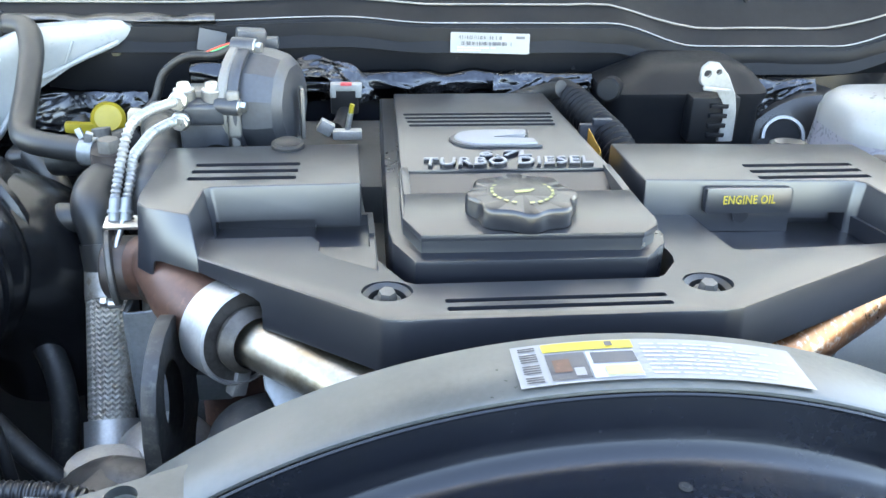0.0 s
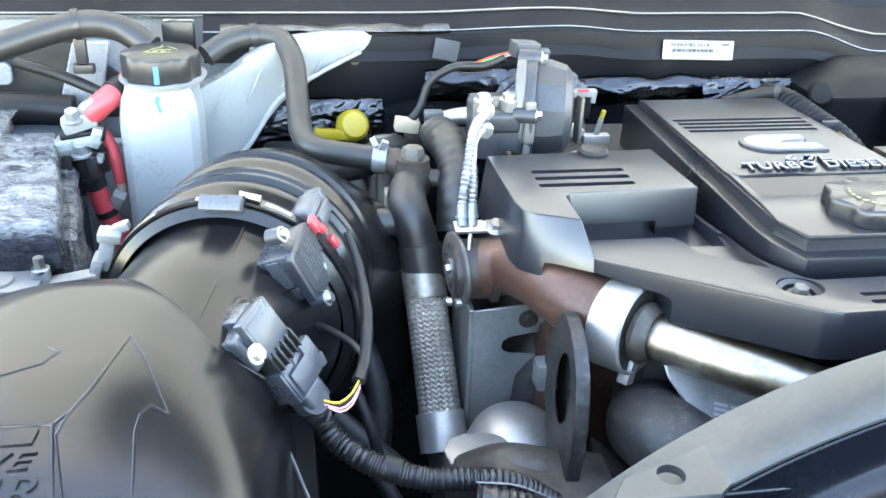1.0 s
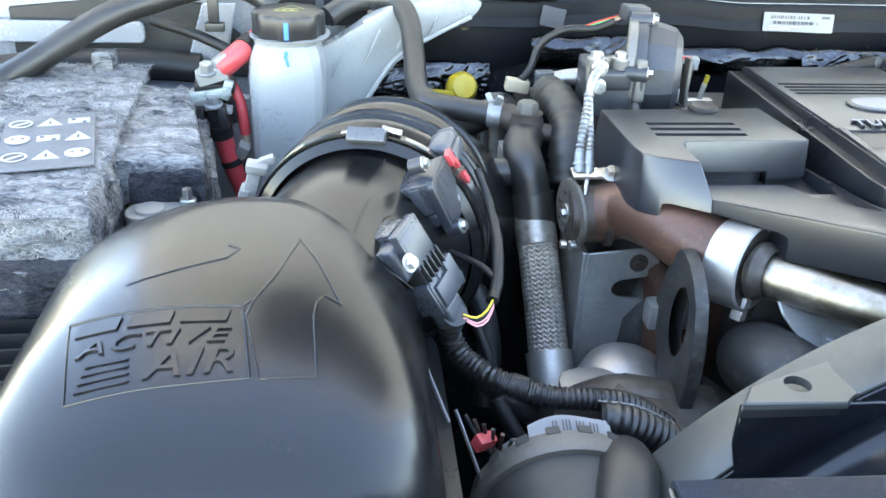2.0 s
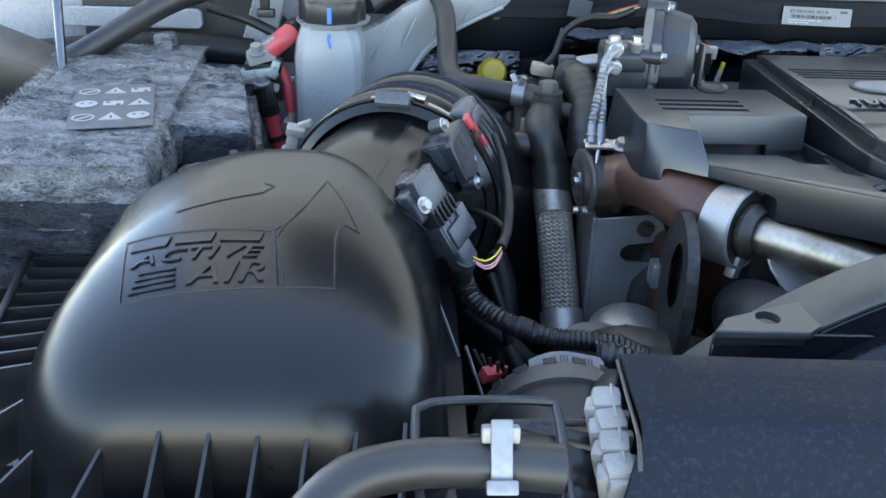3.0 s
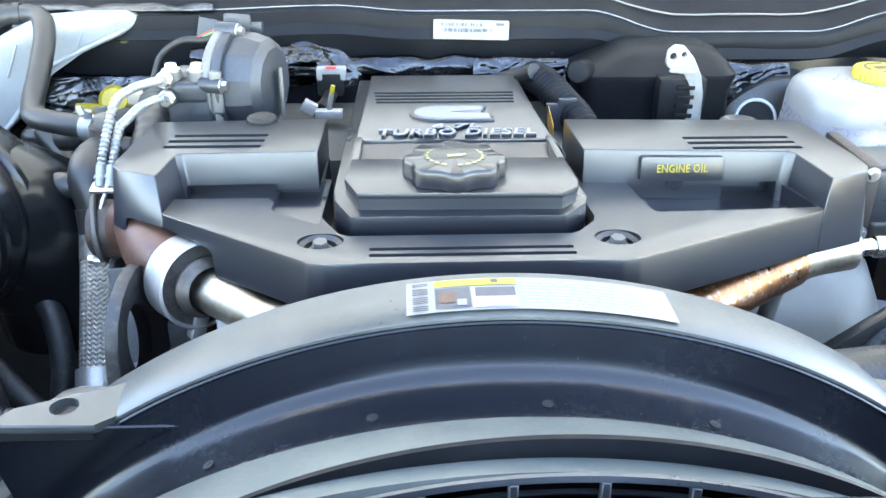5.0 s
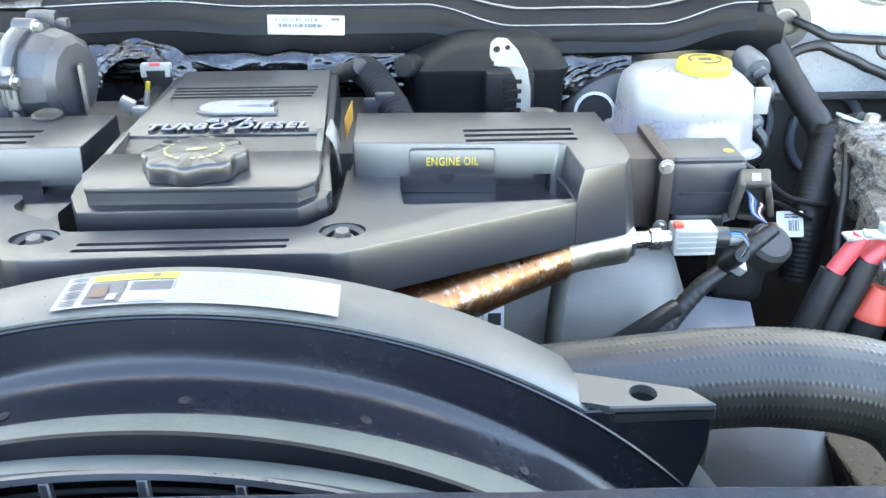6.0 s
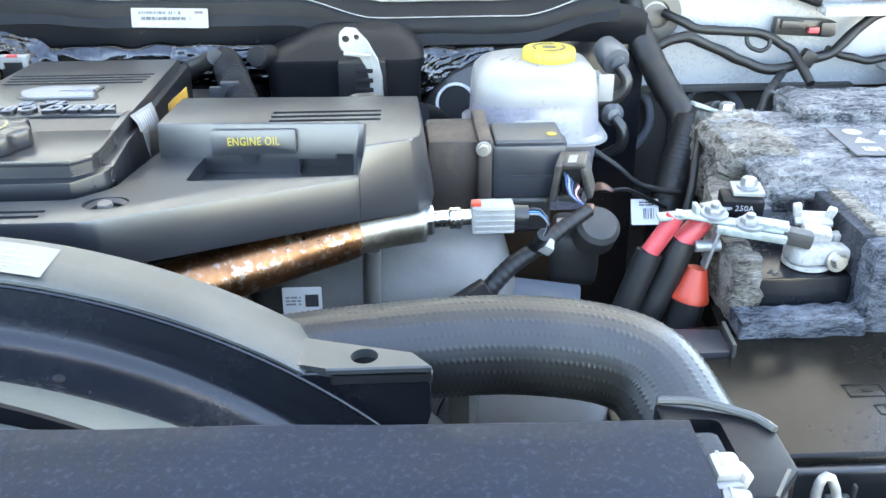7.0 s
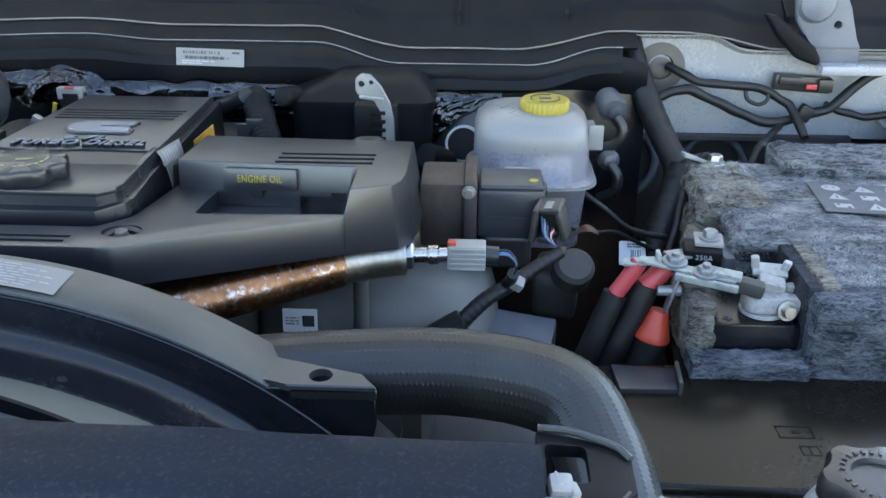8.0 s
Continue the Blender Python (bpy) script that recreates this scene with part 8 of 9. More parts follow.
part("red_cone", lathe([(0, 0), (0.009, 0.0), (0.0105, 0.004), (0.017, 0.024), (0.0185, 0.028), (0.0185, 0.031), (0.0, 0.032)], (0.717, 0.629, 1.083), (-0.2, -0.1, -1), 28), M_ORANGE, tb, "orange-red cable boot")
part("cable", tube([(0.713, 0.626, 1.058), (0.703, 0.622, 1.02), (0.695, 0.62, 0.98)], 0.016, 18), M_LOOM, tb)

lug = thing("ground_lug", "grey cable lug bolted at the battery edge", "terminal", (0.82, 0.9, 1.1))
part("strap", join(lbox(0.05, 0.014, 0.004, at(0.808, 0.903, 1.15, 0, 20, 10), 0.001), lbox(0.03, 0.022, 0.022, at(0.826, 0.9, 1.132, 10), 0.003)), M_VERDI, lug)
screw(lug, "bolt", (0.826, 0.9, 1.146), (0, 0, 1), 0.009, 0.012)
part("red_tab", lbox(0.006, 0.008, 0.012, at(0.823, 0.872, 1.118, 0, 20), 0.001), M_RED, lug)

# ---- wiring on the right ----
trunk = thing("main_loom", "thick black taped wiring loom down the bulkhead", "wiring loom", (0.78, 0.95, 1.0))
part("trunk", tube([(0.735, 1.08, 1.26), (0.748, 1.05, 1.22), (0.762, 1.02, 1.184), (0.775, 0.985, 1.155), (0.789, 0.95, 1.128), (0.79, 0.93, 1.11)], lambda f: 0.0172 + 0.0004 * math.sin(f * 55), 20, 0.003), M_LOOM, trunk)
part("lower_trunk", tube([(0.8, 0.93, 1.128), (0.787, 0.915, 1.1), (0.773, 0.895, 1.07), (0.757, 0.87, 1.03), (0.75, 0.85, 0.97)], 0.0225, 22, rib=0.0005, pitch=0.006), M_LOOM, trunk)
part("branch", tube([(0.79, 0.94, 1.118), (0.81, 0.92, 1.138), (0.818, 0.905, 1.146)], 0.013, 16), M_LOOM, trunk)
gro = thing("grommet", "round tan rubber grommet in the white bulkhead", "grommet", (0.785, 1.085, 1.2))
part("ring", lathe([(0.0, -0.004), (0.012, -0.006), (0.016, -0.004), (0.018, -0.01), (0.033, -0.008), (0.036, 0.0), (0.0, 0.004)], (0.782, 1.086, 1.225), (0, 1, -0.1), 36), M_GROM, gro)
for nm, pts, r in (("a", ((0.79, 1.075, 1.228), (0.815, 1.055, 1.218), (0.849, 1.05, 1.209), (0.91, 1.05, 1.206), (0.945, 1.05, 1.19), (0.961, 1.04, 1.176), (0.968, 1.0, 1.15)), 0.0075),
                   ("b", ((0.765, 1.04, 1.186), (0.79, 1.04, 1.2), (0.817, 1.04, 1.203), (0.85, 1.04, 1.19), (0.881, 1.04, 1.176), (0.915, 1.04, 1.162), (0.946, 1.04, 1.16), (0.975, 1.045, 1.17), (1.01, 1.05, 1.178), (1.04, 1.06, 1.2), (1.067, 1.06, 1.223), (1.1, 1.06, 1.235)), 0.0085),
                   ("c", ((0.946, 1.04, 1.158), (0.92, 1.0, 1.15), (0.9, 0.97, 1.145), (0.886, 0.95, 1.125)), 0.0065),
                   ("d", ((1.01, 1.06, 1.18), (1.03, 1.06, 1.172), (1.065, 1.06, 1.164), (1.1, 1.06, 1.17), (1.13, 1.06, 1.19), (1.14, 1.06, 1.26)), 0.0065),
                   ("e", ((0.895, 1.05, 1.203), (0.898, 1.045, 1.19), (0.912, 1.042, 1.184), (0.926, 1.045, 1.19), (0.925, 1.05, 1.204)), 0.0035),
                   ("f", ((0.66, 0.86, 1.12), (0.69, 0.85, 1.1), (0.72, 0.85, 1.078), (0.766, 0.85, 1.067)), 0.0045),
                   ("g", ((0.62, 0.8, 1.1), (0.66, 0.82, 1.085), (0.7, 0.84, 1.075), (0.75, 0.85, 1.05)), 0.003),
                   ("h", ((0.79, 0.88, 1.13), (0.775, 0.84, 1.11), (0.76, 0.8, 1.07), (0.745, 0.76, 1.03)), 0.006)):
    rng = random.Random(len(pts) * 7 + int(r * 1e4))
    pts = [Vector(p) + Vector((rng.uniform(-1, 1), 0, rng.uniform(-1, 1))) * 0.0014 for p in smooth_path(pts, 0.03)]
    solid("wiring_branch", tube(pts, lambda f, r=r, s=rng.random() * 9: r * (0.8 + 0.04 * math.sin(f * 40 + s)), 12, 0.004), M_LOOM, "black taped wiring branch along the bulkhead", "wiring loom", group="wiring along the bulkhead")
solid("wire_joint", lbox(0.02, 0.014, 0.022, at(0.978, 1.045, 1.172, 0, 30), 0.004), M_LOOM, "taped wire junction on the bulkhead", "wiring loom")
mod = thing("control_module", "black connector module with a red lock", "module", (0.974, 1.06, 1.19))
part("shell", join(lbox(0.078, 0.016, 0.022, at(0.974, 1.065, 1.209, 0, 4), 0.003), lbox(0.03, 0.02, 0.012, at(0.955, 1.06, 1.214, 0, 4), 0.002), lbox(0.02, 0.02, 0.018, at(1.003, 1.06, 1.208), 0.002)), M_BLACK, mod)
part("lock", lbox(0.014, 0.006, 0.007, at(0.984, 1.053, 1.207), 0.001), M_RED, mod, "red lock tab")
solid("wall_plug", join(lbox(0.02, 0.014, 0.022, at(1.135, 1.06, 1.195), 0.003), lbox(0.03, 0.008, 0.008, at(1.12, 1.055, 1.195), 0.002)), M_BLACK, "black plastic wall plug on the side sheet", "plug")
ps = thing("line_sensor", "black pressure sensor with curved cable", "sensor", (0.705, 0.95, 1.13))
part("head", lathe([(0, -0.03), (0.016, -0.03), (0.018, -0.01), (0.018, 0.002), (0.016, 0.008), (0.009, 0.009), (0.0085, 0.016), (0, 0.017)], (0.704, 0.965, 1.196), (0.15, -0.9, -0.2), 28), M_GREY, ps)
part("cable", tube([(0.706, 0.945, 1.192), (0.715, 0.94, 1.175), (0.708, 0.94, 1.158), (0.69, 0.945, 1.148), (0.67, 0.95, 1.146)], 0.0075, 14), M_BLACK, ps)
part("lower_head", lathe([(0, -0.02), (0.013, -0.02), (0.014, 0.0), (0.008, 0.008), (0, 0.009)], (0.7, 0.935, 1.136), (0.1, -0.9, 0.1), 24), M_GREY, ps)
part("cable", tube([(0.7, 0.926, 1.134), (0.71, 0.92, 1.12), (0.708, 0.92, 1.1), (0.69, 0.93, 1.085)], 0.007, 14), M_BLACK, ps)
tg = label_card("paper_tag", None, at(0.725, 0.845, 1.046, 62, 4, 8), 0.034, 0.03, M_WHITEPAPER)
tagged(tg, "white folded paper tag on a wire", "tag")
barcode(tg, at(0.725, 0.845, 1.046, 62, 4, 8) @ at(0.003, -0.002, 0.0006), 0.016, 0.012, 12, 6)
bars(tg, at(0.725, 0.845, 1.046, 62, 4, 8) @ at(0.003, 0.0095, 0.0006), 0.02, 0.006, 2, 9, M_INK)
solid("dry_leaf", sheet(lambda u, v: Vector((0.645 + 0.03 * u, 0.80 + 0.012 * (v - 0.5) * math.sin(math.pi * u), 1.088 + 0.008 * math.sin(3 * u) + 0.004 * v)), 10, 4, 0.0005), M_RUST, "dry brown leaf caught among the wires", "leaf")

# ---- brake fluid reservoir ----
res = thing("brake_reservoir", "translucent white brake fluid reservoir with yellow cap", "fluid reservoir", (0.6, 0.87, 1.05))
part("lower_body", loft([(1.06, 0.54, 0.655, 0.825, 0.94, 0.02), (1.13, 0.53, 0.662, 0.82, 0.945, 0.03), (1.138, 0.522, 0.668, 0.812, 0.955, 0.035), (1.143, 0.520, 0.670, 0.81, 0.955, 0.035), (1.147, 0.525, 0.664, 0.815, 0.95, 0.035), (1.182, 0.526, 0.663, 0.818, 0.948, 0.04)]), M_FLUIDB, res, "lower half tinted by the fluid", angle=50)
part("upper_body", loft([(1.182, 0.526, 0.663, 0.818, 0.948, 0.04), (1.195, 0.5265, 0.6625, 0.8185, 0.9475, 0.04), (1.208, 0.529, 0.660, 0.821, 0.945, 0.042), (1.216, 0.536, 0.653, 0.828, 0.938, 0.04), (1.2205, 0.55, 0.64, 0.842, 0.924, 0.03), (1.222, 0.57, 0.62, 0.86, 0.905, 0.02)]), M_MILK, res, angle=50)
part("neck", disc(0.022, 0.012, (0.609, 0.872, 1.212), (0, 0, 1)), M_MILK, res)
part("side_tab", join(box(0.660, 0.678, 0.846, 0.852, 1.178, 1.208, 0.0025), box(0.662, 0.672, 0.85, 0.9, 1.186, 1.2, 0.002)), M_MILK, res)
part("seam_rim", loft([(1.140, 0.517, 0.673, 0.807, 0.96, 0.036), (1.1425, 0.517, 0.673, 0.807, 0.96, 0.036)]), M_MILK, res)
yc = part("filler_cap", lobed([0.027, 0.028, 0.0285, 0.0285, 0.027, 0.0, ], [0.0, 0.001, 0.003, 0.015, 0.017, 0.0175], 30, 0.05, (0.609, 0.872, 1.216), 180), M_YELLOW, res, "yellow fluted screw cap")
part("cap_print", join(lathe([(0.016, 0), (0.018, 0), (0.018, 0.0006), (0.016, 0.0006)], (0.609, 0.872, 1.2336), (0, 0, 1), 40, 20, 160, closed=True), lathe([(0.016, 0), (0.018, 0), (0.018, 0.0006), (0.016, 0.0006)], (0.609, 0.872, 1.2336), (0, 0, 1), 40, 200, 340, closed=True), lbox(0.014, 0.008, 0.0006, at(0.609, 0.872, 1.2338), 0)), M_INK, yc, "dark print on the cap")
solid("brake_booster", lathe([(0, 0), (0.07, 0.0), (0.1, 0.02), (0.105, 0.04), (0.1, 0.08), (0.0, 0.1)], (0.56, 0.96, 1.09), (0, 1, 0), 40), M_BLACK, "black round brake servo behind the reservoir", "brake servo")

# ---- throttle valve ----
thr = thing("throttle_valve", "black electric throttle valve on a brown cast flange", "throttle valve", (0.54, 0.73, 1.1))
part("flange_body", box(0.47, 0.52, 0.70, 0.775, 1.115, 1.187, 0.006), M_BROWN, thr)
part("flange", box(0.517, 0.531, 0.688, 0.785, 1.112, 1.192, 0.004), M_BROWN, thr)
part("motor", cut(box(0.531, 0.603, 0.697, 0.755, 1.128, 1.182, 0.006), box(0.54, 0.596, 0.69, 0.7, 1.15, 1.155, 0.001, 1)), M_GREYDARK, thr, "black motor housing")
part("motor_base", box(0.536, 0.59, 0.7, 0.76, 1.09, 1.13, 0.008, 3), M_BLACK, thr)
part("yellow_mark", disc(0.005, 0.001, (0.590, 0.718, 1.1855), (0, 0, 1), 20), M_YELLOW, thr)
for p in ((0.522, 0.687, 1.183), (0.522, 0.687, 1.122)):
    screw(thr, "screw", p, (0, -1, 0), 0.005, 0.004)
part("motor_cap", box(0.5335, 0.6005, 0.701, 0.757, 1.1795, 1.1858, 0.0028, 3), M_GREYDARK, thr, "rounded cap of the motor housing")
part("pale_edge", box(0.560, 0.588, 0.7555, 0.7585, 1.184, 1.187, 0.0008, 1), M_GALV, thr)
part("motor_ear", lbox(0.016, 0.02, 0.014, at(0.597, 0.722, 1.174, 0, 0, 0), 0.003), M_GREYDARK, thr)
tp = at(0.603, 0.687, 1.153, 10, 0, -18)
part("plug", join(lbox(0.007, 0.030, 0.042, tp @ at(-0.010, 0, 0, 0, 8), 0.003, 3), lbox(0.028, 0.006, 0.040, tp @ at(0.004, 0.012, 0), 0.0025, 3), lbox(0.026, 0.026, 0.006, tp @ at(0.004, 0, 0.019, 0, -8), 0.0025, 3), lbox(0.006, 0.024, 0.034, tp @ at(0.018, -0.001, 0.002, 0, -14), 0.0025, 3), lbox(0.022, 0.024, 0.006, tp @ at(0.003, 0.002, -0.019), 0.002)), M_GRIME, thr, "grimy brown clamshell plug")
part("plug_core", lbox(0.018, 0.018, 0.032, tp @ at(0.004, 0.002, 0), 0.002), M_LOOM, thr)
part("plug_label", lbox(0.008, 0.014, 0.0006, tp @ at(0.004, -0.004, 0.0228, 0, -8), 0), M_PAPER, thr, "small white label")
for k, mt in enumerate((M_BLUEW, M_INKGREY, M_BLUEW, M_LOOM, M_PINKW, M_LOOM)):
    part("wire", tube([tp @ Vector((-0.003 + 0.003 * k, -0.008, 0.010 - 0.003 * k)), tp @ Vector((0.0 + 0.003 * k, -0.017, 0.009 - 0.002 * k)), tp @ Vector((0.004 + 0.0015 * k, -0.020, -0.006)), (0.618, 0.655, 1.134 - 0.0008 * k)], 0.0011, 8), mt, thr)
part("bundle_clip", lbox(0.010, 0.010, 0.007, at(0.617, 0.654, 1.134, 20, 0, -20), 0.002), M_RUST, thr)
lm = thing("sensor_branch", "black taped loom from the throttle to the sensor", "wiring loom", (0.55, 0.61, 1.08))
part("loom", tube([(0.616, 0.650, 1.135), (0.600, 0.640, 1.129), (0.585, 0.632, 1.122), (0.565, 0.62, 1.112), (0.54, 0.608, 1.1), (0.515, 0.595, 1.078), (0.49, 0.58, 1.05)], lambda f: 0.0062 + 0.003 * f, 14, rib=0.0005, pitch=0.007), M_LOOM, lm)
part("loom", tube([(0.567, 0.595, 1.137), (0.565, 0.61, 1.122), (0.56, 0.618, 1.112)], 0.006, 12), M_LOOM, lm)
part("clip", lbox(0.012, 0.014, 0.01, at(0.572, 0.612, 1.118, 20, 30), 0.002), M_WHITE, lm)
part("bracket", lbox(0.1, 0.012, 0.016, at(0.475, 0.585, 1.065, 0, -28, 12), 0.003), M_BLACK, lm)
solid("lower_housing", join(lbox(0.05, 0.06, 0.06, at(0.622, 0.735, 1.055, 8, 0, -10), 0.014, 3), disc(0.022, 0.03, (0.634, 0.71, 1.078), (0.1, -0.6, 0.8), 28, 0.2)), M_DARK, "dark cast housing below the throttle valve", "casting")
solid("motor_bolt", join(tube([(0.6, 0.72, 1.09), (0.64, 0.715, 1.092)], 0.006, 14), hexnut(0.009, 0.01, (0.634, 0.716, 1.092), (1, 0, 0))), M_ALU, "dull bolt beside the throttle valve", "bolt")
solid("blue_panel", prism([(0.52, 0.6), (0.60, 0.58), (0.62, 0.68), (0.54, 0.7)], 1.0, lambda x, y: 1.03 + 0.15 * (y - 0.6), 0.003), M_BLUEPANEL, "painted panel low behind the hose, coloured blue-grey for shade", "panel")

# ---- intake air casting on the right ----
cast = thing("intake_casting", "dull aluminium intake casting under the pipe", "casting", (0.42, 0.65, 0.98))
part("shell", loft([(0.9, 0.28, 0.56, 0.62, 0.80, 0.05), (1.0, 0.285, 0.56, 0.625, 0.8, 0.06), (1.05, 0.29, 0.555, 0.635, 0.8, 0.06), (1.085, 0.3, 0.545, 0.655, 0.8, 0.06), (1.1, 0.33, 0.52, 0.68, 0.79, 0.05)], 8), M_CASTALU, cast, angle=60)
part("rib", tube([(0.418, 0.612, 1.12), (0.416, 0.622, 1.08), (0.415, 0.63, 1.0)], 0.008, 14), M_CASTALU, cast)
lc = label_card("label", cast, at(0.351, 0.629, 1.0605, 84), 0.036, 0.026, M_WHITEPAPER)
bars(lc, at(0.351, 0.6283, 1.0605, 84) @ at(-0.008, 0, 0.0004), 0.014, 0.01, 3, 31, M_INKGREY)
part("dark_square", lbox(0.012, 0.012, 0.0004, at(0.351, 0.6281, 1.0605, 84) @ at(0.009, 0, 0.0004), 0), M_INK, lc)

# ---- behind the engine ----
wcn = thing("injector_connector", "black plug with white lock behind the covers", "plug", (0.0, 0.95, 1.18))
part("shell", lbox(0.03, 0.02, 0.03, at(0.0, 0.955, 1.198, 10), 0.003), M_BLACK, wcn)
part("lock", join(lbox(0.034, 0.012, 0.008, at(0.002, 0.947, 1.214), 0.002), lbox(0.006, 0.006, 0.012, at(-0.012, 0.944, 1.209), 0.001), lbox(0.006, 0.006, 0.012, at(0.015, 0.944, 1.209), 0.001)), M_WHITE, wcn, "white lock")
part("red_key", lbox(0.012, 0.004, 0.003, at(0.002, 0.942, 1.218), 0.0006), M_RED, wcn)
part("lead", tube([(0.0, 0.95, 1.185), (-0.004, 0.93, 1.18), (-0.01, 0.91, 1.178)], 0.008, 12), M_LOOM, wcn)
vb = thing("bleed_valve", "small metal bleed valve with yellow tip", "valve", (-0.005, 0.88, 1.17))
part("body", join(lbox(0.03, 0.012, 0.01, at(0.002, 0.885, 1.182), 0.002), tube([(0.002, 0.885, 1.185), (0.006, 0.885, 1.205)], 0.003, 10), lbox(0.016, 0.01, 0.014, at(-0.02, 0.89, 1.188, 0, 30), 0.002)), M_ALU, vb)
part("tip", tube([(0.005, 0.885, 1.2), (0.008, 0.885, 1.214)], 0.0026, 10), M_YELLOW, vb)
for x, y in ((-0.055, 0.752), (0.412, 0.752)):
    w = thing("cover_mount", "black rubber cover mount with dull centre", "mount", (x, y, 1.2))
    part("ring", lathe([(0.008, 0), (0.018, 0), (0.018, 0.014), (0.014, 0.016), (0.008, 0.012)], (x, y, 1.2015), (0, 0.1, 1), 28, closed=True), M_RUBBER, w)
    part("core", disc(0.008, 0.010, (x, y, 1.2015), (0, 0.1, 1)), M_ALU, w)
solid("air_duct_hose", tube([(0.238, 0.965, 1.2), (0.25, 0.93, 1.2), (0.262, 0.89, 1.192), (0.275, 0.85, 1.182), (0.285, 0.81, 1.16)], 0.0165, 20, rib=0.0022, pitch=0.007), M_LIP, "black convoluted hose behind the covers", "hose")
solid("wiring_branch", tube([(0.235, 0.93, 1.215), (0.22, 0.95, 1.205), (0.19, 0.97, 1.19)], 0.01, 12), M_LOOM, "black taped wiring branch behind the covers", "wiring loom")
solid("grey_bracket", join(lbox(0.034, 0.006, 0.03, at(0.256, 0.86, 1.185), 0.002), lbox(0.02, 0.006, 0.008, at(0.262, 0.858, 1.202), 0.001)), M_GREYDARK, "small grey metal bracket between the covers", "bracket")
hv = thing("air_box", "black plastic heater air box with a silver lever", "air box", (0.38, 0.96, 1.1))
part("box", loft([(1.08, 0.295, 0.468, 0.925, 1.02, 0.015), (1.19, 0.29, 0.47, 0.93, 1.02, 0.02), (1.205, 0.286, 0.474, 0.924, 1.02, 0.02), (1.21, 0.286, 0.474, 0.924, 1.02, 0.02), (1.226, 0.325, 0.462, 0.945, 1.02, 0.02), (1.234, 0.345, 0.445, 0.96, 1.02, 0.02)], 5), M_LIP, hv, angle=30)
part("pivot", disc(0.013, 0.03, (0.296, 0.945, 1.212), (-0.5, -1, 0.2)), M_LIP, hv)
part("actuator", join(box(0.375, 0.43, 0.905, 0.93, 1.16, 1.212, 0.004), *[lbox(0.02, 0.006, 0.005, at(0.405, 0.904, 1.17 + 0.011 * k), 0.001) for k in range(4)]), M_LIP, hv)
lever = [(0.378, 1.232), (0.379, 1.246), (0.386, 1.252), (0.397, 1.251), (0.410, 1.237), (0.421, 1.216), (0.4255, 1.195), (0.4265, 1.162), (0.408, 1.162), (0.4125, 1.19), (0.409, 1.207), (0.402, 1.219), (0.391, 1.225), (0.381, 1.226)]
holes = [disc(0.0042, 0.03, (0.386, 0.89, 1.239), (0, 1, 0), 18, 0), disc(0.0032, 0.03, (0.398, 0.89, 1.241), (0, 1, 0), 16, 0)]
part("lever", cut(prism([(x, z) for x, z in lever], -0.0025, 0.0025, 0.0012, 1, at(0, 0.905, 0, 90)), *holes), M_GALV, hv, "silver-grey bent lever")
part("lever_link", lbox(0.03, 0.004, 0.005, at(0.398, 0.902, 1.222, 0, 8), 0.001), M_GALV, hv)
cooler = thing("cooler_pipe", "round metal pipe end behind the reservoir", "pipe", (0.512, 0.96, 1.148))
part("rim", lathe([(0.021, -0.004), (0.0245, -0.004), (0.025, 0.0), (0.0245, 0.004), (0.021, 0.004)], (0.512, 0.955, 1.148), (-0.25, -0.9, 0.35), 32, closed=True), M_GALV, cooler, "bright metal rim")
# closed dark disc, painted in place of the shade inside the pipe
part("bore", lathe([(0, 0), (0.0212, 0.0), (0.0212, 0.002), (0, 0.002)], (0.512, 0.957, 1.147), (-0.25, -0.9, 0.35), 28), M_LIP, cooler, "dark disc that stands for the shade in the bore")
solid("cooler_hose", tube([(0.465, 0.90, 1.150), (0.478, 0.915, 1.142), (0.49, 0.93, 1.13)], 0.016, 22), M_LIP, "short black hose behind the cover", "hose")
TAG = [Vector(p) for p in ((0.2142, 0.655, 1.2318), (0.2146, 0.722, 1.2242), (0.2235, 0.708, 1.2015), (0.2235, 0.647, 1.2195))]


def tag_point(u, v, off=0.0):
    p = (TAG[0] * (1 - u) + TAG[1] * u) * (1 - v) + (TAG[3] * (1 - u) + TAG[2] * u) * v
    return p + Vector((0.75, 0, 0.6)) * (0.0015 * math.sin(math.pi * v) + off)


side_card = solid("side_label", sheet(tag_point, 10, 8, 0.0004), M_PAPER, "white printed label hanging on the valve cover side", "label")
for k in range(6):
    part("print", sheet(lambda u, v, k=k: tag_point(0.15 + 0.11 * k + 0.06 * u, 0.15 + 0.65 * v, 0.0004), 2, 4, 0), M_INKGREY, side_card)
part("tail", sheet(lambda u, v: Vector((0.2235 + 0.003 * v, 0.652 + 0.02 * u * (1 - v) + 0.004 * v, 1.2185 - 0.026 * v)), 2, 5, 0.0004), M_PAPER, side_card)
sc2 = label_card("side_label", None, at(0.2285, 0.765, 1.208, 90, 0, 86), 0.06, 0.02, M_AMBER)
tagged(sc2, "amber warning label on the valve cover side", "label")

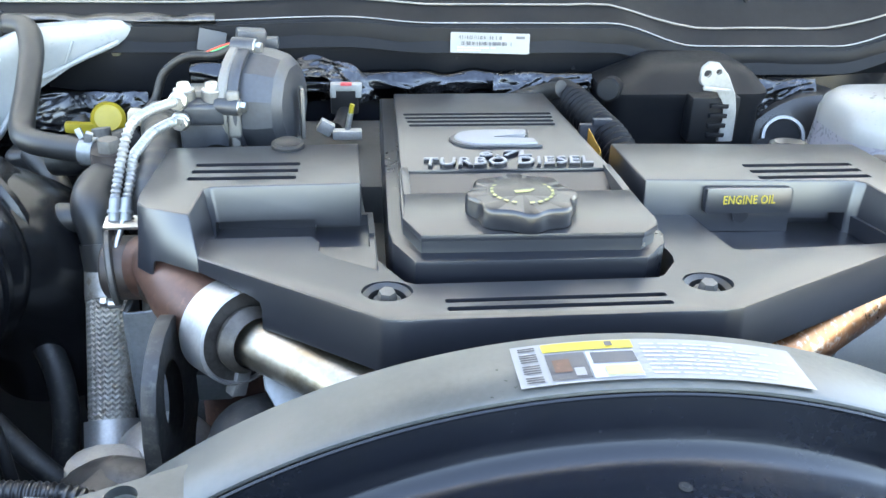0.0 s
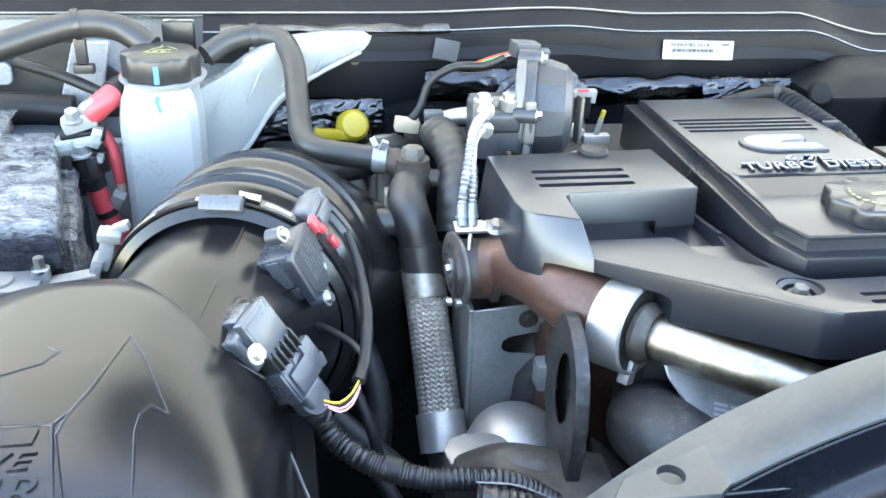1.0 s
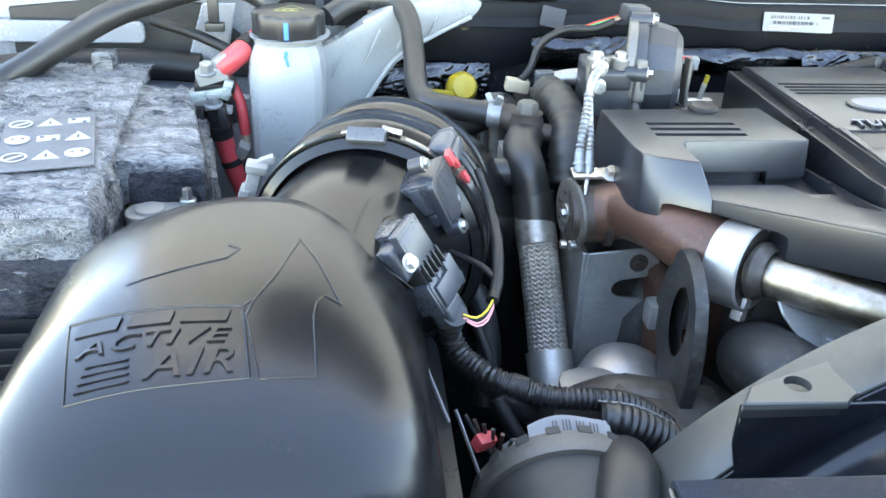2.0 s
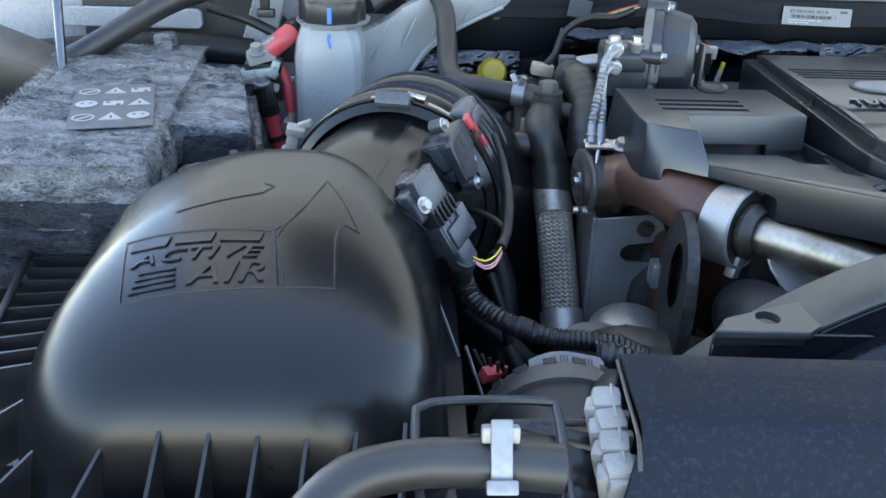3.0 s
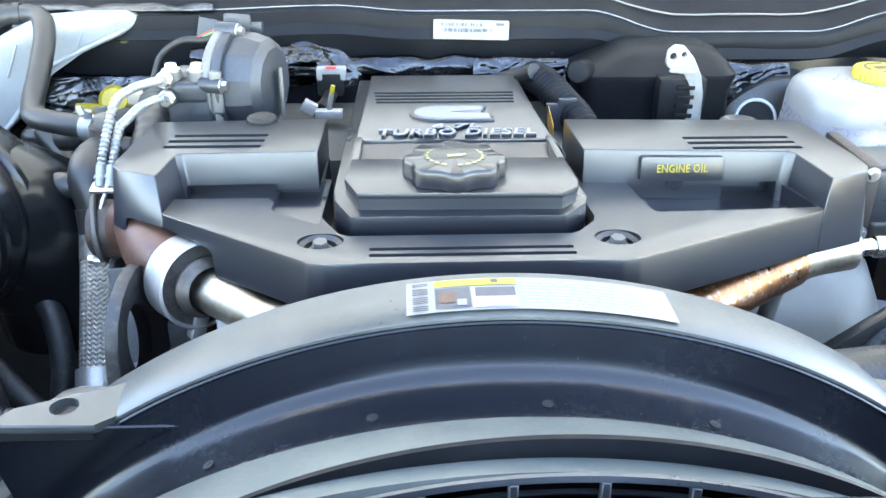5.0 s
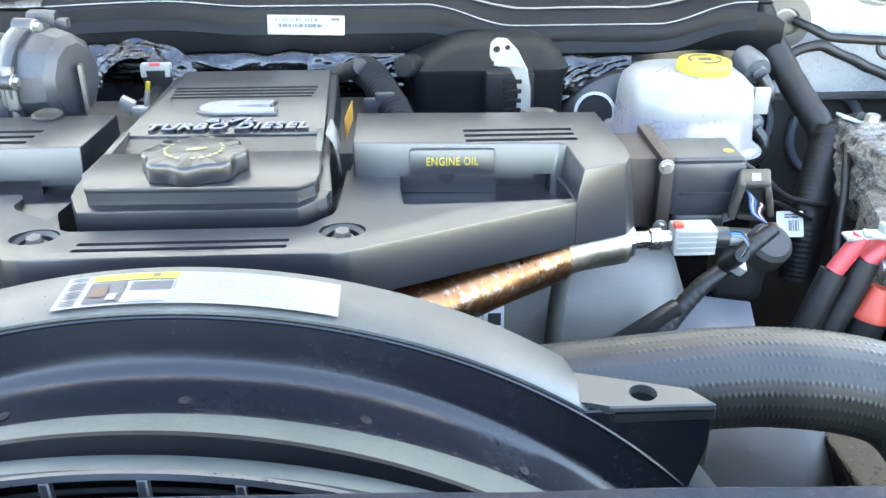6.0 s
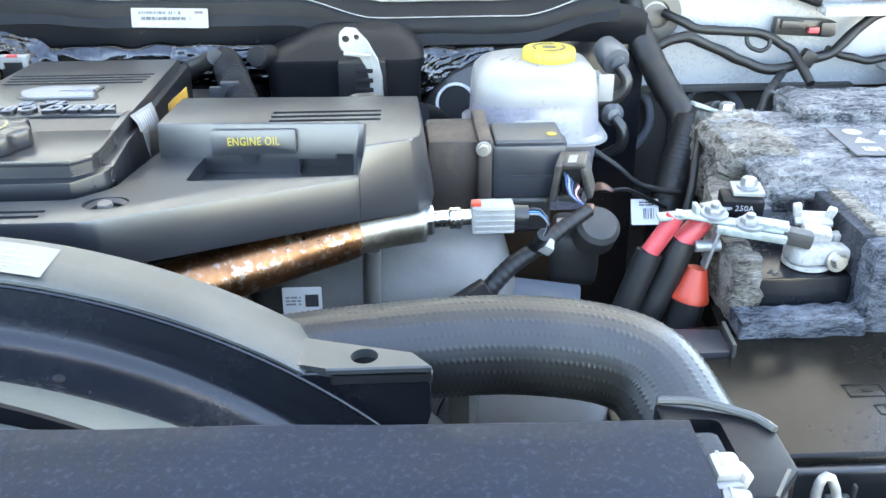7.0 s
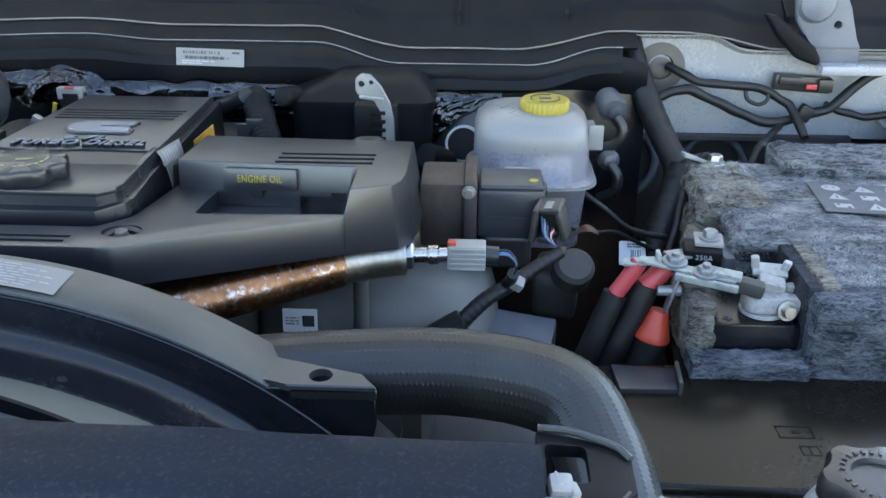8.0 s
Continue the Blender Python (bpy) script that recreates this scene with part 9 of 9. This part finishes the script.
# ---- radiator hose ----
hose = thing("radiator_hose", "thick dusty black upper radiator hose with fabric texture", "hose", (0.5, 0.4, 1.1))
part("hose", tube([(0.30, 0.415, 1.122), (0.42, 0.41, 1.138), (0.52, 0.412, 1.141), (0.596, 0.397, 1.133), (0.623, 0.357, 1.11), (0.635, 0.301, 1.084), (0.652, 0.227, 1.044)], 0.0332, 252, 0.001, weave=(0.0008, 24, 0.0042, 0.0)), M_HOSE, hose)
part("end_clamp", lathe([(0.036, -0.006), (0.036, 0.006), (0.034, 0.006), (0.034, -0.006)], (0.65, 0.235, 1.043), (0.05, 0.75, 0.65), 36, closed=True), M_GALV, hose)
pulley = thing("fan_pulley", "round dusty belt pulley under the radiator hose", "pulley", (0.54, 0.46, 1.0))
part("dome", lathe([(0.075, -0.02), (0.074, 0.0), (0.066, 0.014), (0.045, 0.024), (0.0, 0.028)], (0.54, 0.47, 1.02), (-0.1, -0.55, 0.83), 48), M_DARK, pulley)
part("rim", lathe([(0.075, -0.006), (0.0765, -0.004), (0.0765, 0.0), (0.075, 0.002)], (0.54, 0.47, 1.02), (-0.1, -0.55, 0.83), 56, closed=True), M_CAST, pulley, "worn bright rim")
solid("bracket_tab", prism([(0.475, 0.42), (0.49, 0.42), (0.5, 0.45), (0.485, 0.45)], 1.06, 1.1, 0.001), M_SHROUD, "dark bracket tab behind the shroud ear", "bracket")

# ---- engine block filling below ----
block = thing("engine_block", "sooty dark engine block under the covers", "engine block", (0.14, 0.7, 0.5))
part("block", box(-0.06, 0.3, 0.55, 0.9, 0.5, 1.13, 0.02), M_DARK, block)
part("rear_block", box(-0.1, 0.27, 0.78, 0.98, 0.5, 1.17, 0.02), M_DARK, block)
fan = thing("cooling_fan", "dark cooling fan inside the shroud", "fan", (0.14, 0.44, 0.8))
part("hub", disc(0.12, 0.08, (0.14, 0.40, 0.82), (0, 1, 0)), M_DARK, fan)
for k in range(9):
    a = 40 * k
    part("blade", lbox(0.09, 0.012, 0.24, Matrix.Translation((0.14, 0.44, 0.82)) @ pose(0, 0, 0, 0, a, 0) @ at(0, 0, 0.23, 0, 0, 25), 0.003), M_DARK, fan)
